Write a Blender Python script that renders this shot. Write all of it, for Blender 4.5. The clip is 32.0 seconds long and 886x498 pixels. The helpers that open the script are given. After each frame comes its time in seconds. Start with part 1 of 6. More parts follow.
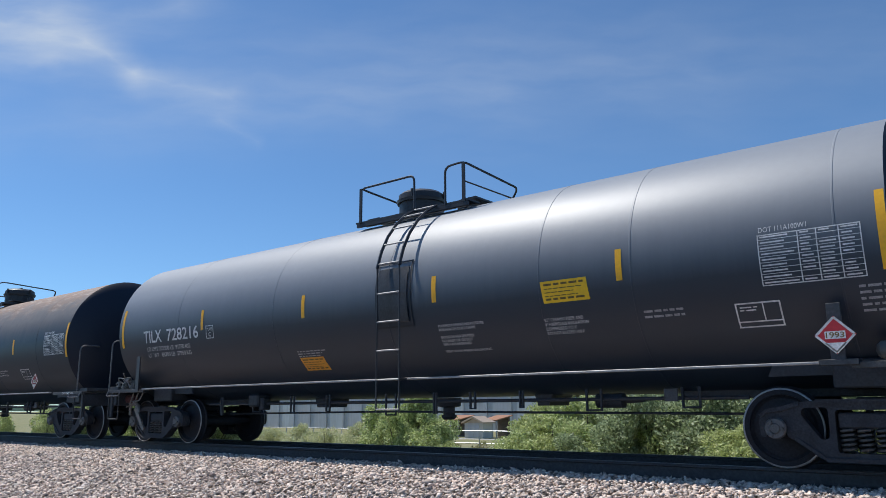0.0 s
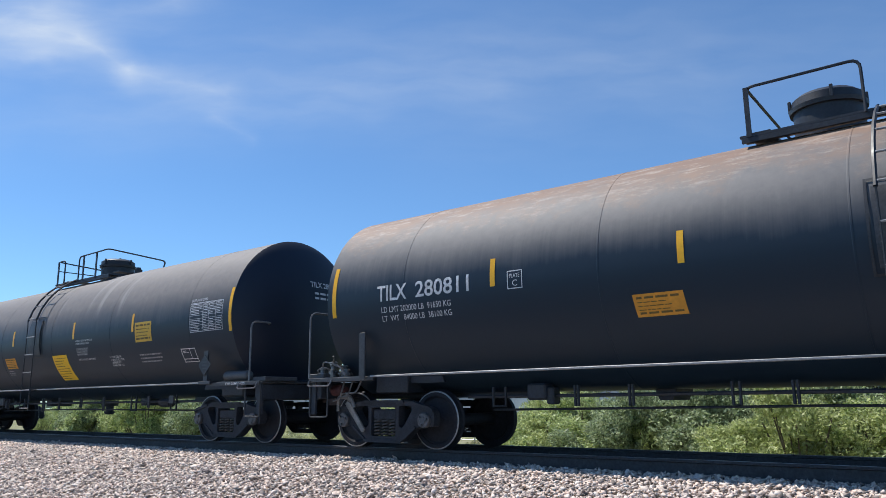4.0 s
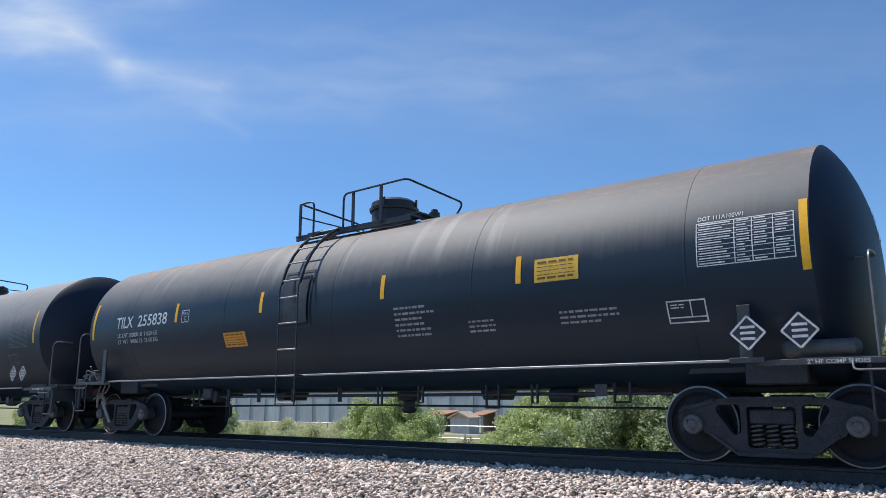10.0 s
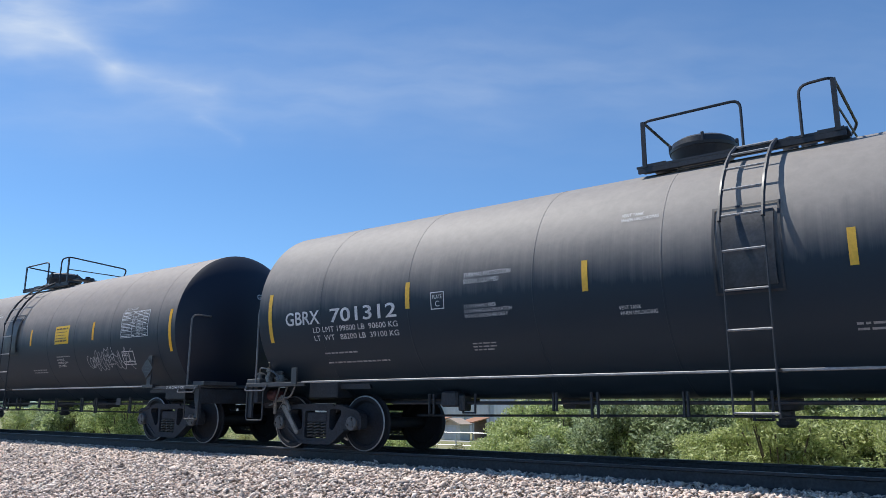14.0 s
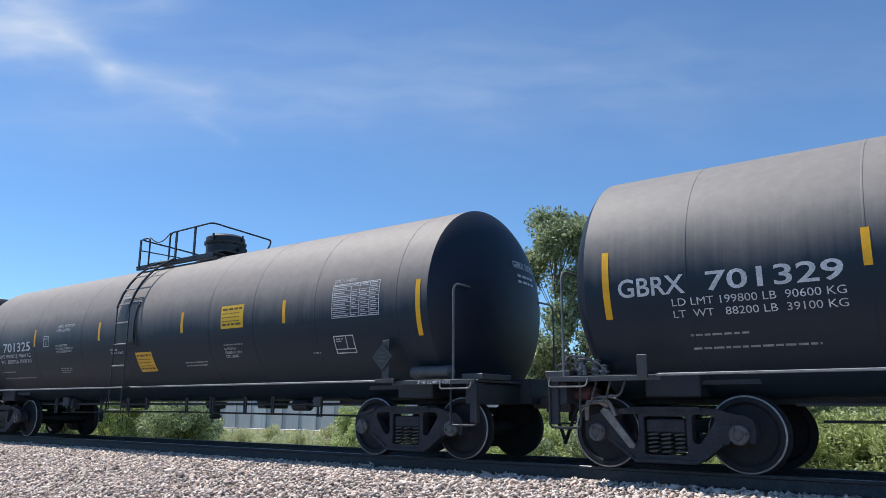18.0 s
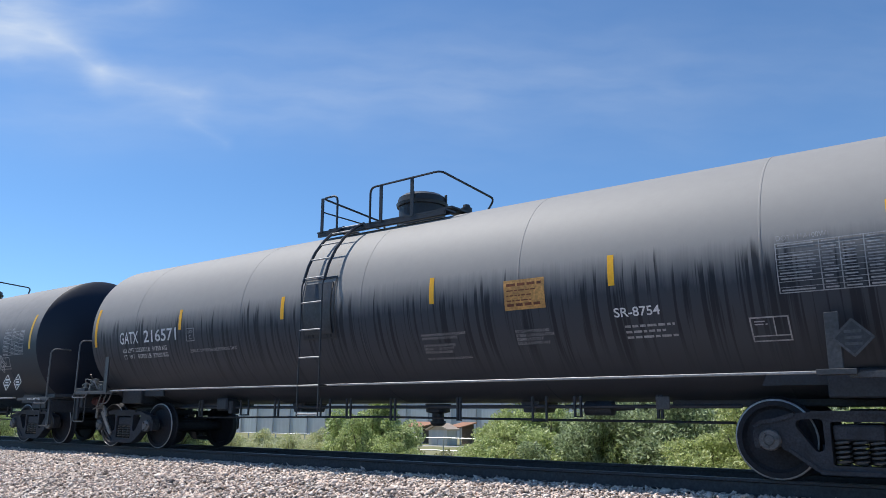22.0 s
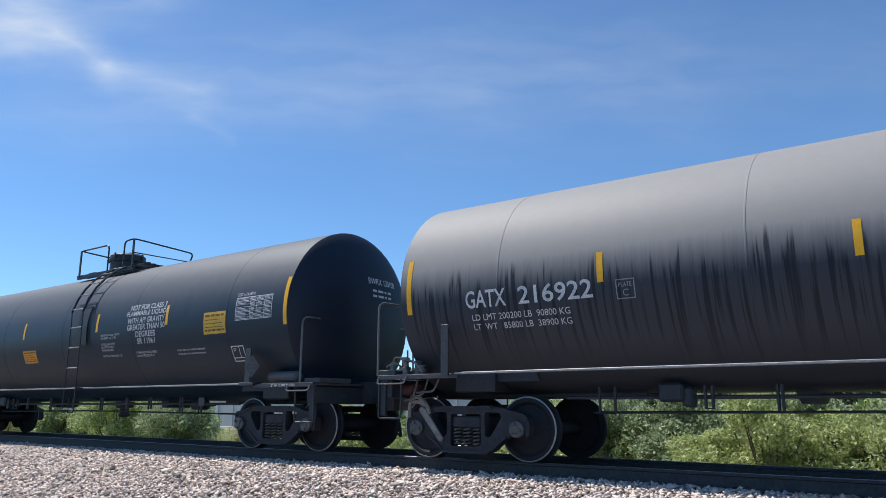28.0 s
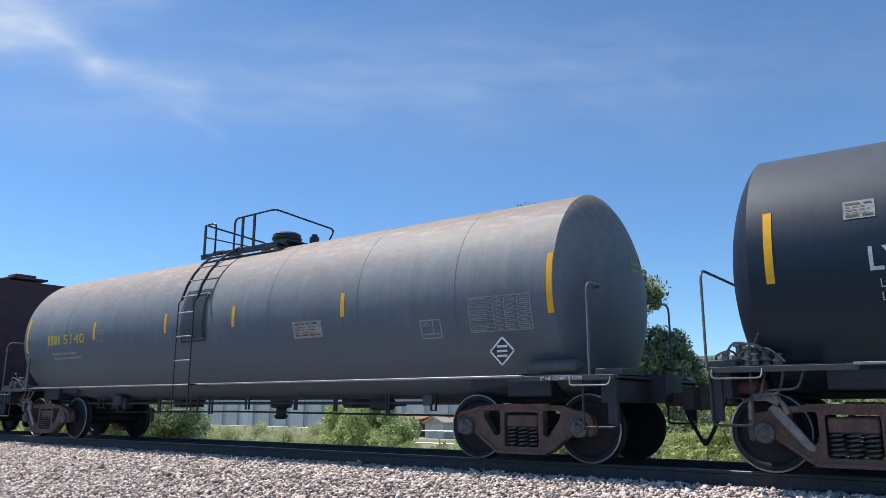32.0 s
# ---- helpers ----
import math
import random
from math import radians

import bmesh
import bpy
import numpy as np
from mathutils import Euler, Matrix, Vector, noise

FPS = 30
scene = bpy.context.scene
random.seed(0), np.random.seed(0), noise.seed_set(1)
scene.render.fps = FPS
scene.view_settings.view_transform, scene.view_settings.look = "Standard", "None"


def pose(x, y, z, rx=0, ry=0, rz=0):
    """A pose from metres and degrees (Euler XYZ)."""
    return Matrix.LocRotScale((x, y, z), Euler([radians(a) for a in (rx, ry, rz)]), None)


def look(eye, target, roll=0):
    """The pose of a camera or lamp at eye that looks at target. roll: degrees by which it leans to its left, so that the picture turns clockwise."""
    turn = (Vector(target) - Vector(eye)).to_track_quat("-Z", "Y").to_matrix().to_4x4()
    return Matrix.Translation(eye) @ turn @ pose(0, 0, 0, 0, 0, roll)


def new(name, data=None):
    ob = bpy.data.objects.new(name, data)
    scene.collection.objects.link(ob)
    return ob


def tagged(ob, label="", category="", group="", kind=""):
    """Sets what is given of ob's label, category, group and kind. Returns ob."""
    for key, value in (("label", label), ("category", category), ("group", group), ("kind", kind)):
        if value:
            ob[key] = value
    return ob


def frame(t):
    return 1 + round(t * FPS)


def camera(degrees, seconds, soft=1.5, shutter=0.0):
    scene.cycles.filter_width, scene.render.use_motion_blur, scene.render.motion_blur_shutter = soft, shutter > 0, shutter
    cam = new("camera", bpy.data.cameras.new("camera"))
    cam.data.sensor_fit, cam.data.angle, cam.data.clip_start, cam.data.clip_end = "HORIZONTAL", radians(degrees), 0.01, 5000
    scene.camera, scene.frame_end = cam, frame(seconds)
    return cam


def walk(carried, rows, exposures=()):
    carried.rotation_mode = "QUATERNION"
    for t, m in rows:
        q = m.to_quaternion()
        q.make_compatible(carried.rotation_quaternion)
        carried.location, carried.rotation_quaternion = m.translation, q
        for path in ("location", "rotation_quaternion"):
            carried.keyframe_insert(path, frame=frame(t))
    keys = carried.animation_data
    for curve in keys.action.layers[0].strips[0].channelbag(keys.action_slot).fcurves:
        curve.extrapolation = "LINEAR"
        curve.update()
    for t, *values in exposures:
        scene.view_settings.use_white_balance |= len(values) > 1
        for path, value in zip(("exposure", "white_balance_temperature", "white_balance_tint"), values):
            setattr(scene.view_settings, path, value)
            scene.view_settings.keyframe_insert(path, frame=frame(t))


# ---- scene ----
cam = camera(61.05, 32.0, soft=0.4, shutter=0.0)
TURNS = [
    (0.0, 38.96, 11.84, -0.45, 0.729), (0.5, 39.03, 11.82, -0.50, 0.727), (1.0, 39.05, 11.80, -0.55, 0.726), (1.5, 39.04, 11.74, -0.55, 0.726), (2.0, 38.98, 11.70, -0.54, 0.725),
    (2.5, 38.89, 11.69, -0.55, 0.723), (3.0, 38.80, 11.68, -0.56, 0.722), (3.5, 38.67, 11.65, -0.58, 0.719), (5.5, 38.34, 11.51, -0.40, 0.724), (6.0, 38.30, 11.56, -0.43, 0.725),
    (6.5, 38.29, 11.57, -0.49, 0.723), (7.0, 38.26, 11.59, -0.56, 0.721), (7.5, 38.30, 11.58, -0.43, 0.722), (8.0, 38.28, 11.55, -0.31, 0.723), (8.5, 38.20, 11.53, -0.22, 0.724),
    (9.0, 38.10, 11.50, -0.14, 0.725), (9.5, 38.03, 11.47, -0.11, 0.725), (10.0, 37.99, 11.48, -0.08, 0.725), (10.5, 37.93, 11.45, -0.02, 0.722), (11.0, 37.90, 11.45, 0.04, 0.718),
    (11.5, 37.88, 11.57, 0.08, 0.720), (12.0, 37.82, 11.73, 0.13, 0.721), (12.5, 37.72, 11.81, 0.16, 0.717), (13.0, 37.61, 11.90, 0.19, 0.713), (13.5, 37.49, 11.96, 0.22, 0.709),
    (15.5, 37.20, 12.00, 0.29, 0.714), (16.0, 37.14, 12.08, 0.24, 0.718), (16.5, 37.13, 12.06, 0.26, 0.720), (17.0, 37.12, 12.07, 0.27, 0.722), (17.5, 37.10, 12.09, 0.30, 0.722),
    (18.0, 37.12, 12.09, 0.33, 0.722), (18.5, 37.16, 12.06, 0.30, 0.720), (19.0, 37.15, 12.04, 0.28, 0.717), (19.5, 37.10, 12.13, 0.31, 0.723), (20.0, 37.01, 12.26, 0.35, 0.728),
    (20.5, 36.89, 12.31, 0.33, 0.731), (21.0, 36.75, 12.34, 0.32, 0.733), (21.5, 36.57, 12.35, 0.26, 0.735), (22.0, 36.45, 12.32, 0.21, 0.737), (22.5, 36.49, 12.25, 0.16, 0.734),
    (23.0, 36.57, 12.20, 0.11, 0.731), (23.5, 36.66, 12.19, 0.09, 0.732), (24.0, 36.74, 12.17, 0.07, 0.733), (24.5, 36.78, 12.15, 0.06, 0.736), (25.0, 36.75, 12.10, 0.04, 0.738),
    (25.5, 36.70, 12.06, 0.08, 0.742), (27.5, 36.91, 11.90, 0.24, 0.747), (28.0, 36.88, 11.95, 0.20, 0.745), (28.5, 36.82, 11.99, 0.15, 0.742), (29.0, 36.75, 12.03, 0.11, 0.739),
    (29.5, 36.70, 12.10, 0.08, 0.739), (30.0, 36.65, 12.16, 0.05, 0.739), (30.5, 36.54, 12.11, 0.07, 0.740), (31.0, 36.45, 12.02, 0.10, 0.740), (31.5, 36.30, 11.91, 0.11, 0.741),
    (32.0, 36.16, 11.82, 0.12, 0.741),
]  # seconds, yaw, pitch, roll and eye height of the hand-held camera

walk(cam, [(t, pose(0.0, 0.0, high, 90 + pitch, 0, yaw) @ pose(0, 0, 0, 0, 0, roll)) for t, yaw, pitch, roll, high in TURNS], [(0, -0.25), (1, -0.15), (2.5, -0.03), (4, 0.0), (32, 0.0)])

# ---- light: clear noon sky, high sun ahead of the train's tail, thin cirrus ----
SUN = Vector((-0.55, -0.085, 1.0)).normalized()
sun = new("sun", bpy.data.lights.new("sun", "SUN"))
sun.data.energy, sun.data.angle, sun.data.color = 5.0, radians(0.53), (1.0, 0.965, 0.91)
sun.matrix_world = look((0, 0, 60), Vector((0, 0, 60)) - SUN)
scene.view_settings.exposure = 0.0


def sky_world():
    """Clear sky with thin cirrus: soft strokes laid out on the sky's own directions."""
    w = bpy.data.worlds.new("sky")
    scene.world = w
    w.use_nodes = True
    n, l = w.node_tree.nodes, w.node_tree.links
    n.clear()
    out, bg, tex = n.new("ShaderNodeOutputWorld"), n.new("ShaderNodeBackground"), n.new("ShaderNodeTexSky")
    tex.sky_type, tex.sun_disc = "NISHITA", False
    tex.sun_elevation, tex.sun_rotation = math.asin(SUN.z), math.atan2(SUN.x, SUN.y)
    tex.altitude, tex.air_density, tex.dust_density, tex.ozone_density = 1300, 1.0, 0.3, 3.0
    bg.inputs["Strength"].default_value = 0.135
    tc = n.new("ShaderNodeTexCoord")

    def vec(op, a, b):
        m = n.new("ShaderNodeVectorMath")
        m.operation = op
        for s, v in zip(m.inputs, (a, b)):
            if isinstance(v, (tuple, Vector)):
                s.default_value = v
            else:
                l.new(v, s)
        return m.outputs["Value"] if op in ("DOT_PRODUCT", "LENGTH", "DISTANCE") else m.outputs["Vector"]

    def num(op, a, b=0.0, clamp=False):
        m = n.new("ShaderNodeMath")
        m.operation, m.use_clamp = op, clamp
        for s, v in zip(m.inputs, (a, b)):
            if isinstance(v, (int, float)):
                s.default_value = v
            else:
                l.new(v, s)
        return m.outputs[0]
    # a flat chart of the sky round a fixed bearing: east and up in tangents
    q = pose(0, 0, 0, 101.6, 0, 38.38).to_3x3()
    east, up, ahead = q @ Vector((1, 0, 0)), q @ Vector((0, 1, 0)), q @ Vector((0, 0, -1))
    d = tc.outputs["Generated"]
    z = num("MAXIMUM", num("MULTIPLY", vec("DOT_PRODUCT", d, ahead), 1.083), 0.05)
    cx = n.new("ShaderNodeCombineXYZ")
    l.new(num("DIVIDE", vec("DOT_PRODUCT", d, east), z), cx.inputs[0])
    l.new(num("DIVIDE", vec("DOT_PRODUCT", d, up), z), cx.inputs[1])
    p = cx.outputs[0]
    warp = n.new("ShaderNodeTexNoise")
    warp.inputs["Scale"].default_value, warp.inputs["Detail"].default_value = 13.0, 8.0
    l.new(p, warp.inputs["Vector"])
    off = vec("MULTIPLY", vec("SUBTRACT", warp.outputs["Color"], (0.5, 0.5, 0.5)), (0.03, 0.025, 0.0))
    p2 = vec("ADD", p, off)
    total = None
    strokes = (((-0.68, 0.30), (-0.49, 0.285), 0.12, 0.40), ((-0.60, 0.25), (-0.50, 0.27), 0.09, 0.2), ((-0.45, 0.268), (-0.387, 0.226), 0.036, 0.26), ((-0.39, 0.226), (-0.27, 0.194), 0.04, 0.22),
               ((-0.48, 0.275), (-0.33, 0.31), 0.09, 0.16), ((-0.285, 0.165), (-0.235, 0.14), 0.018, 0.10), ((-0.6, 0.15), (-0.1, 0.19), 0.09, 0.10), ((-0.42, 0.2), (0.05, 0.2), 0.13, 0.08), ((-0.3, 0.27), (0.3, 0.22), 0.14, 0.07), ((0.05, 0.2), (0.6, 0.25), 0.24, 0.07))
    for a, b, wd, amp in strokes:
        a3, ab = Vector((*a, 0)), Vector((b[0] - a[0], b[1] - a[1], 0))
        rel = vec("SUBTRACT", p2, a3)
        h = num("DIVIDE", vec("DOT_PRODUCT", rel, ab), ab.length_squared, True)
        sc = n.new("ShaderNodeVectorMath")
        sc.operation = "SCALE"
        sc.inputs[0].default_value = ab
        l.new(h, sc.inputs["Scale"])
        g = num("SUBTRACT", 1.0, num("DIVIDE", vec("DISTANCE", rel, sc.outputs["Vector"]), wd), True)
        g = num("MULTIPLY", num("MULTIPLY", g, g), amp)
        total = g if total is None else num("ADD", total, g)
    wisps = n.new("ShaderNodeTexNoise")
    mp = n.new("ShaderNodeMapping")
    mp.inputs["Rotation"].default_value, mp.inputs["Scale"].default_value = (0, 0, 0.35), (5, 22, 1)
    l.new(p2, mp.inputs["Vector"])
    l.new(mp.outputs[0], wisps.inputs["Vector"])
    wisps.inputs["Scale"].default_value, wisps.inputs["Detail"].default_value = 1.6, 9.0
    f = num("MULTIPLY", total, num("MAXIMUM", num("SUBTRACT", num("MULTIPLY", wisps.outputs["Fac"], 1.9), 0.0), 0.2), True)
    deep = n.new("ShaderNodeMix")
    deep.data_type, deep.blend_type = "RGBA", "MULTIPLY"
    deep.inputs["Factor"].default_value = 1.0
    deep.inputs["B"].default_value = (0.71, 0.96, 1.13, 1)
    l.new(tex.outputs[0], deep.inputs["A"])
    mx = n.new("ShaderNodeMix")
    mx.data_type = "RGBA"
    l.new(f, mx.inputs["Factor"])
    l.new(deep.outputs["Result"], mx.inputs["A"])
    mx.inputs["B"].default_value = (5.6, 6.2, 6.9, 1)
    l.new(mx.outputs["Result"], bg.inputs["Color"])
    l.new(bg.outputs[0], out.inputs["Surface"])


sky_world()

# ---- shop of helpers ----
RAIL_Y = 10.302     # centre line of the track
SPEEDS = ((0, 6, 13, 19, 25, 29, 32), (10.85, 10.74, 10.68, 10.60, 10.51, 10.39, 10.29))  # seconds, metres a second towards +x: the train slows
WHEEL_R = 0.457
MESHES = {}


def mesh_of(bm, material=None, smooth=False, name="mesh"):
    me = bpy.data.meshes.new(name)
    bm.to_mesh(me)
    bm.free()
    if smooth:
        me.polygons.foreach_set("use_smooth", [True] * len(me.polygons))
    if material:
        me.materials.append(material)
    return me


def smooth_by_angle(me, degrees=35):
    me.polygons.foreach_set("use_smooth", [True] * len(me.polygons))
    me.set_sharp_from_angle(angle=radians(degrees))
    return me


def part(name, bm, material, parent, label="", angle=35):
    """Links a bmesh, or a mesh made before, as one mesh object under a thing or a part."""
    me = bm
    if isinstance(bm, bmesh.types.BMesh):
        me = smooth_by_angle(mesh_of(bm, material, name=name), angle)
    ob = new(name, me)
    ob.parent = parent
    return tagged(ob, label)


def shared(key, make, material, angle=35):
    """One mesh for all the pieces that are alike."""
    if key not in MESHES:
        MESHES[key] = smooth_by_angle(mesh_of(make(), material, name=key), angle)
    return MESHES[key]


def box(bm, x0, x1, y0, y1, z0, z1, bevel=0.0):
    vs = [bm.verts.new((x, y, z)) for x in (x0, x1) for y in (y0, y1) for z in (z0, z1)]
    fs = [bm.faces.new([vs[i] for i in q]) for q in ((0, 1, 3, 2), (4, 6, 7, 5), (0, 4, 5, 1), (2, 3, 7, 6), (0, 2, 6, 4), (1, 5, 7, 3))]
    if bevel:
        bmesh.ops.bevel(bm, geom=list({e for f in fs for e in f.edges}), offset=bevel, segments=1, affect="EDGES")
    return bm


def prism(bm, poly, y0, y1):
    """A plate with its outline in x and z, from y0 to y1."""
    a = [bm.verts.new((x, y0, z)) for x, z in poly]
    b = [bm.verts.new((x, y1, z)) for x, z in poly]
    fs = [bm.faces.new(a), bm.faces.new(b[::-1])]
    k = len(poly)
    for i in range(k):
        fs.append(bm.faces.new((a[i], b[i], b[(i + 1) % k], a[(i + 1) % k])))
    bmesh.ops.recalc_face_normals(bm, faces=fs)
    return bm


def frame_of(d):
    d = d.normalized()
    u = d.orthogonal().normalized()
    return u, d.cross(u)


def tube(bm, pts, r, seg=8):
    """A bent pipe along the points."""
    pts = [Vector(p) for p in pts]
    rings, u = [], None
    for i, p in enumerate(pts):
        d = (pts[min(i + 1, len(pts) - 1)] - pts[max(i - 1, 0)]).normalized()
        if u is None:
            u, w = frame_of(d)
        else:
            u = (u - d * u.dot(d)).normalized()
            w = d.cross(u)
        rings.append([bm.verts.new(p + r * (math.cos(a) * u + math.sin(a) * w)) for a in (2 * math.pi * k / seg for k in range(seg))])
    for a, b in zip(rings, rings[1:]):
        for k in range(seg):
            bm.faces.new((a[k], a[(k + 1) % seg], b[(k + 1) % seg], b[k]))
    bm.faces.new(rings[0][::-1])
    bm.faces.new(rings[-1])
    return bm


def bend(pts, r=0.12, k=4):
    """Rounds the corners of a line of points."""
    pts = [Vector(p) for p in pts]
    out = [pts[0]]
    for a, b, c in zip(pts, pts[1:], pts[2:]):
        s, e = b + (a - b).normalized() * min(r, (a - b).length * 0.45), b + (c - b).normalized() * min(r, (c - b).length * 0.45)
        out += [(1 - t) ** 2 * s + 2 * t * (1 - t) * b + t * t * e for t in (i / k for i in range(k + 1))]
    return out + [pts[-1]]


def lathe(bm, prof, seg=24, axis="y"):
    """Turns a profile of (along, radius) about an axis."""
    def at(s, r, a):
        c, q = r * math.cos(a), r * math.sin(a)
        return {"y": (c, s, q), "x": (s, c, q), "z": (c, q, s)}[axis]
    rings = []
    for s, r in prof:
        if r < 1e-6:
            rings.append([bm.verts.new(at(s, 0, 0))])
        else:
            rings.append([bm.verts.new(at(s, r, 2 * math.pi * k / seg)) for k in range(seg)])
    fs = []
    for a, b in zip(rings, rings[1:]):
        for k in range(seg):
            j = (k + 1) % seg
            q = [a[k % len(a)], a[j % len(a)], b[j % len(b)], b[k % len(b)]]
            q = [v for i, v in enumerate(q) if v not in q[:i]]
            if len(q) > 2:
                fs.append(bm.faces.new(q))
    bmesh.ops.recalc_face_normals(bm, faces=fs)
    return bm


def B():
    return bmesh.new()


# ---- materials ----
def nodes_of(name):
    m = bpy.data.materials.new(name)
    m.use_nodes = True
    n, l = m.node_tree.nodes, m.node_tree.links
    return m, n, l, n["Principled BSDF"]


def coords(n, l, scale=(1, 1, 1)):
    tc, mp = n.new("ShaderNodeTexCoord"), n.new("ShaderNodeMapping")
    mp.inputs["Scale"].default_value = scale
    l.new(tc.outputs["Object"], mp.inputs["Vector"])
    return mp.outputs[0]


def noise_tex(n, l, vec, scale, detail=5, rough=0.6, distortion=0.0):
    t = n.new("ShaderNodeTexNoise")
    t.inputs["Scale"].default_value, t.inputs["Detail"].default_value = scale, detail
    t.inputs["Roughness"].default_value, t.inputs["Distortion"].default_value = rough, distortion
    l.new(vec, t.inputs["Vector"])
    return t.outputs["Fac"]


def ramp(n, l, fac, stops):
    r = n.new("ShaderNodeValToRGB")
    e = r.color_ramp.elements
    while len(e) < len(stops):
        e.new(0.5)
    for el, (p, c) in zip(e, stops):
        el.position = p
        el.color = (*c, 1) if isinstance(c, tuple) else (c, c, c, 1)
    l.new(fac, r.inputs[0])
    return r.outputs[0]


def mixed(n, l, fac, a, b):
    m = n.new("ShaderNodeMix")
    m.data_type = "RGBA"
    for s, v in ((m.inputs["Factor"], fac), (m.inputs["A"], a), (m.inputs["B"], b)):
        if isinstance(v, (int, float)):
            s.default_value = v
        elif isinstance(v, tuple):
            s.default_value = (*v, 1)
        else:
            l.new(v, s)
    return m.outputs["Result"]


def math_node(n, l, op, a, b=0.0):
    m = n.new("ShaderNodeMath")
    m.operation = op
    m.use_clamp = False
    for s, v in zip(m.inputs, (a, b)):
        if isinstance(v, (int, float)):
            s.default_value = v
        else:
            l.new(v, s)
    return m.outputs[0]


def bump(n, l, bsdf, height, strength=0.3, distance=0.01):
    b = n.new("ShaderNodeBump")
    b.inputs["Strength"].default_value, b.inputs["Distance"].default_value = strength, distance
    l.new(height, b.inputs["Height"])
    l.new(b.outputs[0], bsdf.inputs["Normal"])


def plain(name, col, rough=0.6, metal=0.0, vary=0.35, scale=8.0, bumps=0.15, spec=0.5, dist=0.004):
    """A painted, cast or mineral surface: two scales of stain and a fine grain."""
    m, n, l, p = nodes_of(name)
    v = coords(n, l)
    a, b = noise_tex(n, l, v, scale), noise_tex(n, l, v, scale * 7, 3)
    f = math_node(n, l, "MULTIPLY", a, b)
    dark, light = tuple(c * (1 - vary) for c in col), tuple(min(1, c * (1 + vary)) for c in col)
    l.new(ramp(n, l, f, ((0.12, dark), (0.42, light))), p.inputs["Base Color"])
    l.new(ramp(n, l, a, ((0.3, max(0, rough - 0.12)), (0.7, min(1, rough + 0.12)))), p.inputs["Roughness"])
    p.inputs["Metallic"].default_value = metal
    p.inputs["Specular IOR Level"].default_value = spec
    if bumps:
        bump(n, l, p, b, bumps, dist)
    return m


M_STEEL = plain("black_underframe_paint", (0.026, 0.031, 0.041), 0.6, 0.0, 0.5, 5)
M_FITTING = plain("black_fitting_paint", (0.024, 0.027, 0.034), 0.5, 0.0, 0.4, 6)
# Paler than the black fittings: the rails' sunlit highlight is put into this grey.
M_PIPE = plain("sunlit_grab_rail", (0.15, 0.15, 0.155), 0.45, 0.2, 0.4, 8)
M_LEDGE = plain("worn_grey_edge", (0.30, 0.30, 0.31), 0.5, 0.2, 0.3, 4)
M_PLATE = plain("dull_guard_plate", (0.05, 0.053, 0.06), 0.5, 0.1, 0.4, 4)
M_BOARD = plain("grey_step_board", (0.065, 0.068, 0.074), 0.6, 0.1, 0.4, 5)
M_TRUCK = plain("cast_truck_steel", (0.036, 0.039, 0.048), 0.7, 0.0, 0.5, 6, 0.4, 0.3)
M_TRUCK_RUST = plain("rusty_truck_steel", (0.13, 0.082, 0.068), 0.8, 0.0, 0.5, 6, 0.4)
M_COUPLER = plain("coupler_iron", (0.055, 0.042, 0.038), 0.75, 0.0, 0.5, 6, 0.4)
M_SPRING = plain("spring_steel", (0.075, 0.072, 0.072), 0.5, 0.3, 0.4, 9)
M_CAP = plain("bearing_cap_grey", (0.10, 0.10, 0.105), 0.5, 0.2, 0.4, 9)
M_WHEEL = plain("wheel_steel", (0.023, 0.024, 0.03), 0.7, 0.0, 0.4, 5, 0.15, 0.25)
M_RIM = plain("polished_wheel_edge", (0.34, 0.34, 0.35), 0.42, 0.6, 0.4, 12)
M_RAIL = plain("rail_steel", (0.05, 0.05, 0.056), 0.7, 0.2, 0.5, 4)
M_RAILTOP = plain("polished_rail_head", (0.16, 0.16, 0.17), 0.45, 0.7, 0.3, 6)
M_YELLOW = plain("yellow_reflective_sheet", (0.94, 0.46, 0.01), 0.45, 0, 0.12, 3, 0.05)
M_YELLOW2 = plain("bright_yellow_placard", (0.92, 0.54, 0.015), 0.5, 0, 0.1, 3, 0.05)
M_GOLD = plain("faded_yellow_panel", (0.78, 0.46, 0.05), 0.55, 0, 0.15, 3, 0.05)
M_ORANGE = plain("orange_warning_panel", (0.72, 0.31, 0.03), 0.55, 0, 0.15, 3, 0.05)
M_WHITE = plain("white_stencil_paint", (0.68, 0.68, 0.68), 0.6, 0, 0.3, 6, 0.05)
M_FADED = plain("faded_stencil_paint", (0.34, 0.34, 0.35), 0.7, 0, 0.4, 6, 0.05)
M_DIMSTENCIL = plain("dulled_yellow_stencil_paint", (0.22, 0.2, 0.13), 0.7, 0, 0.4, 6, 0.05)
M_WORNSTENCIL = plain("worn_stencil_paint", (0.16, 0.16, 0.165), 0.7, 0, 0.5, 6, 0.05)
M_YSTENCIL = plain("yellow_stencil_paint", (0.62, 0.46, 0.06), 0.6, 0, 0.35, 6, 0.05)
M_RED = plain("red_placard", (0.55, 0.03, 0.04), 0.5, 0, 0.2, 5, 0.05)
M_DULLRED = plain("faded_red_placard", (0.26, 0.05, 0.055), 0.6, 0, 0.3, 5, 0.05)
M_WORNPANEL = plain("weathered_white_panel", (0.50, 0.45, 0.40), 0.7, 0, 0.5, 4, 0.05)
M_RUSTYPANEL = plain("sun_faded_orange_panel", (0.58, 0.30, 0.09), 0.65, 0, 0.45, 3, 0.05)
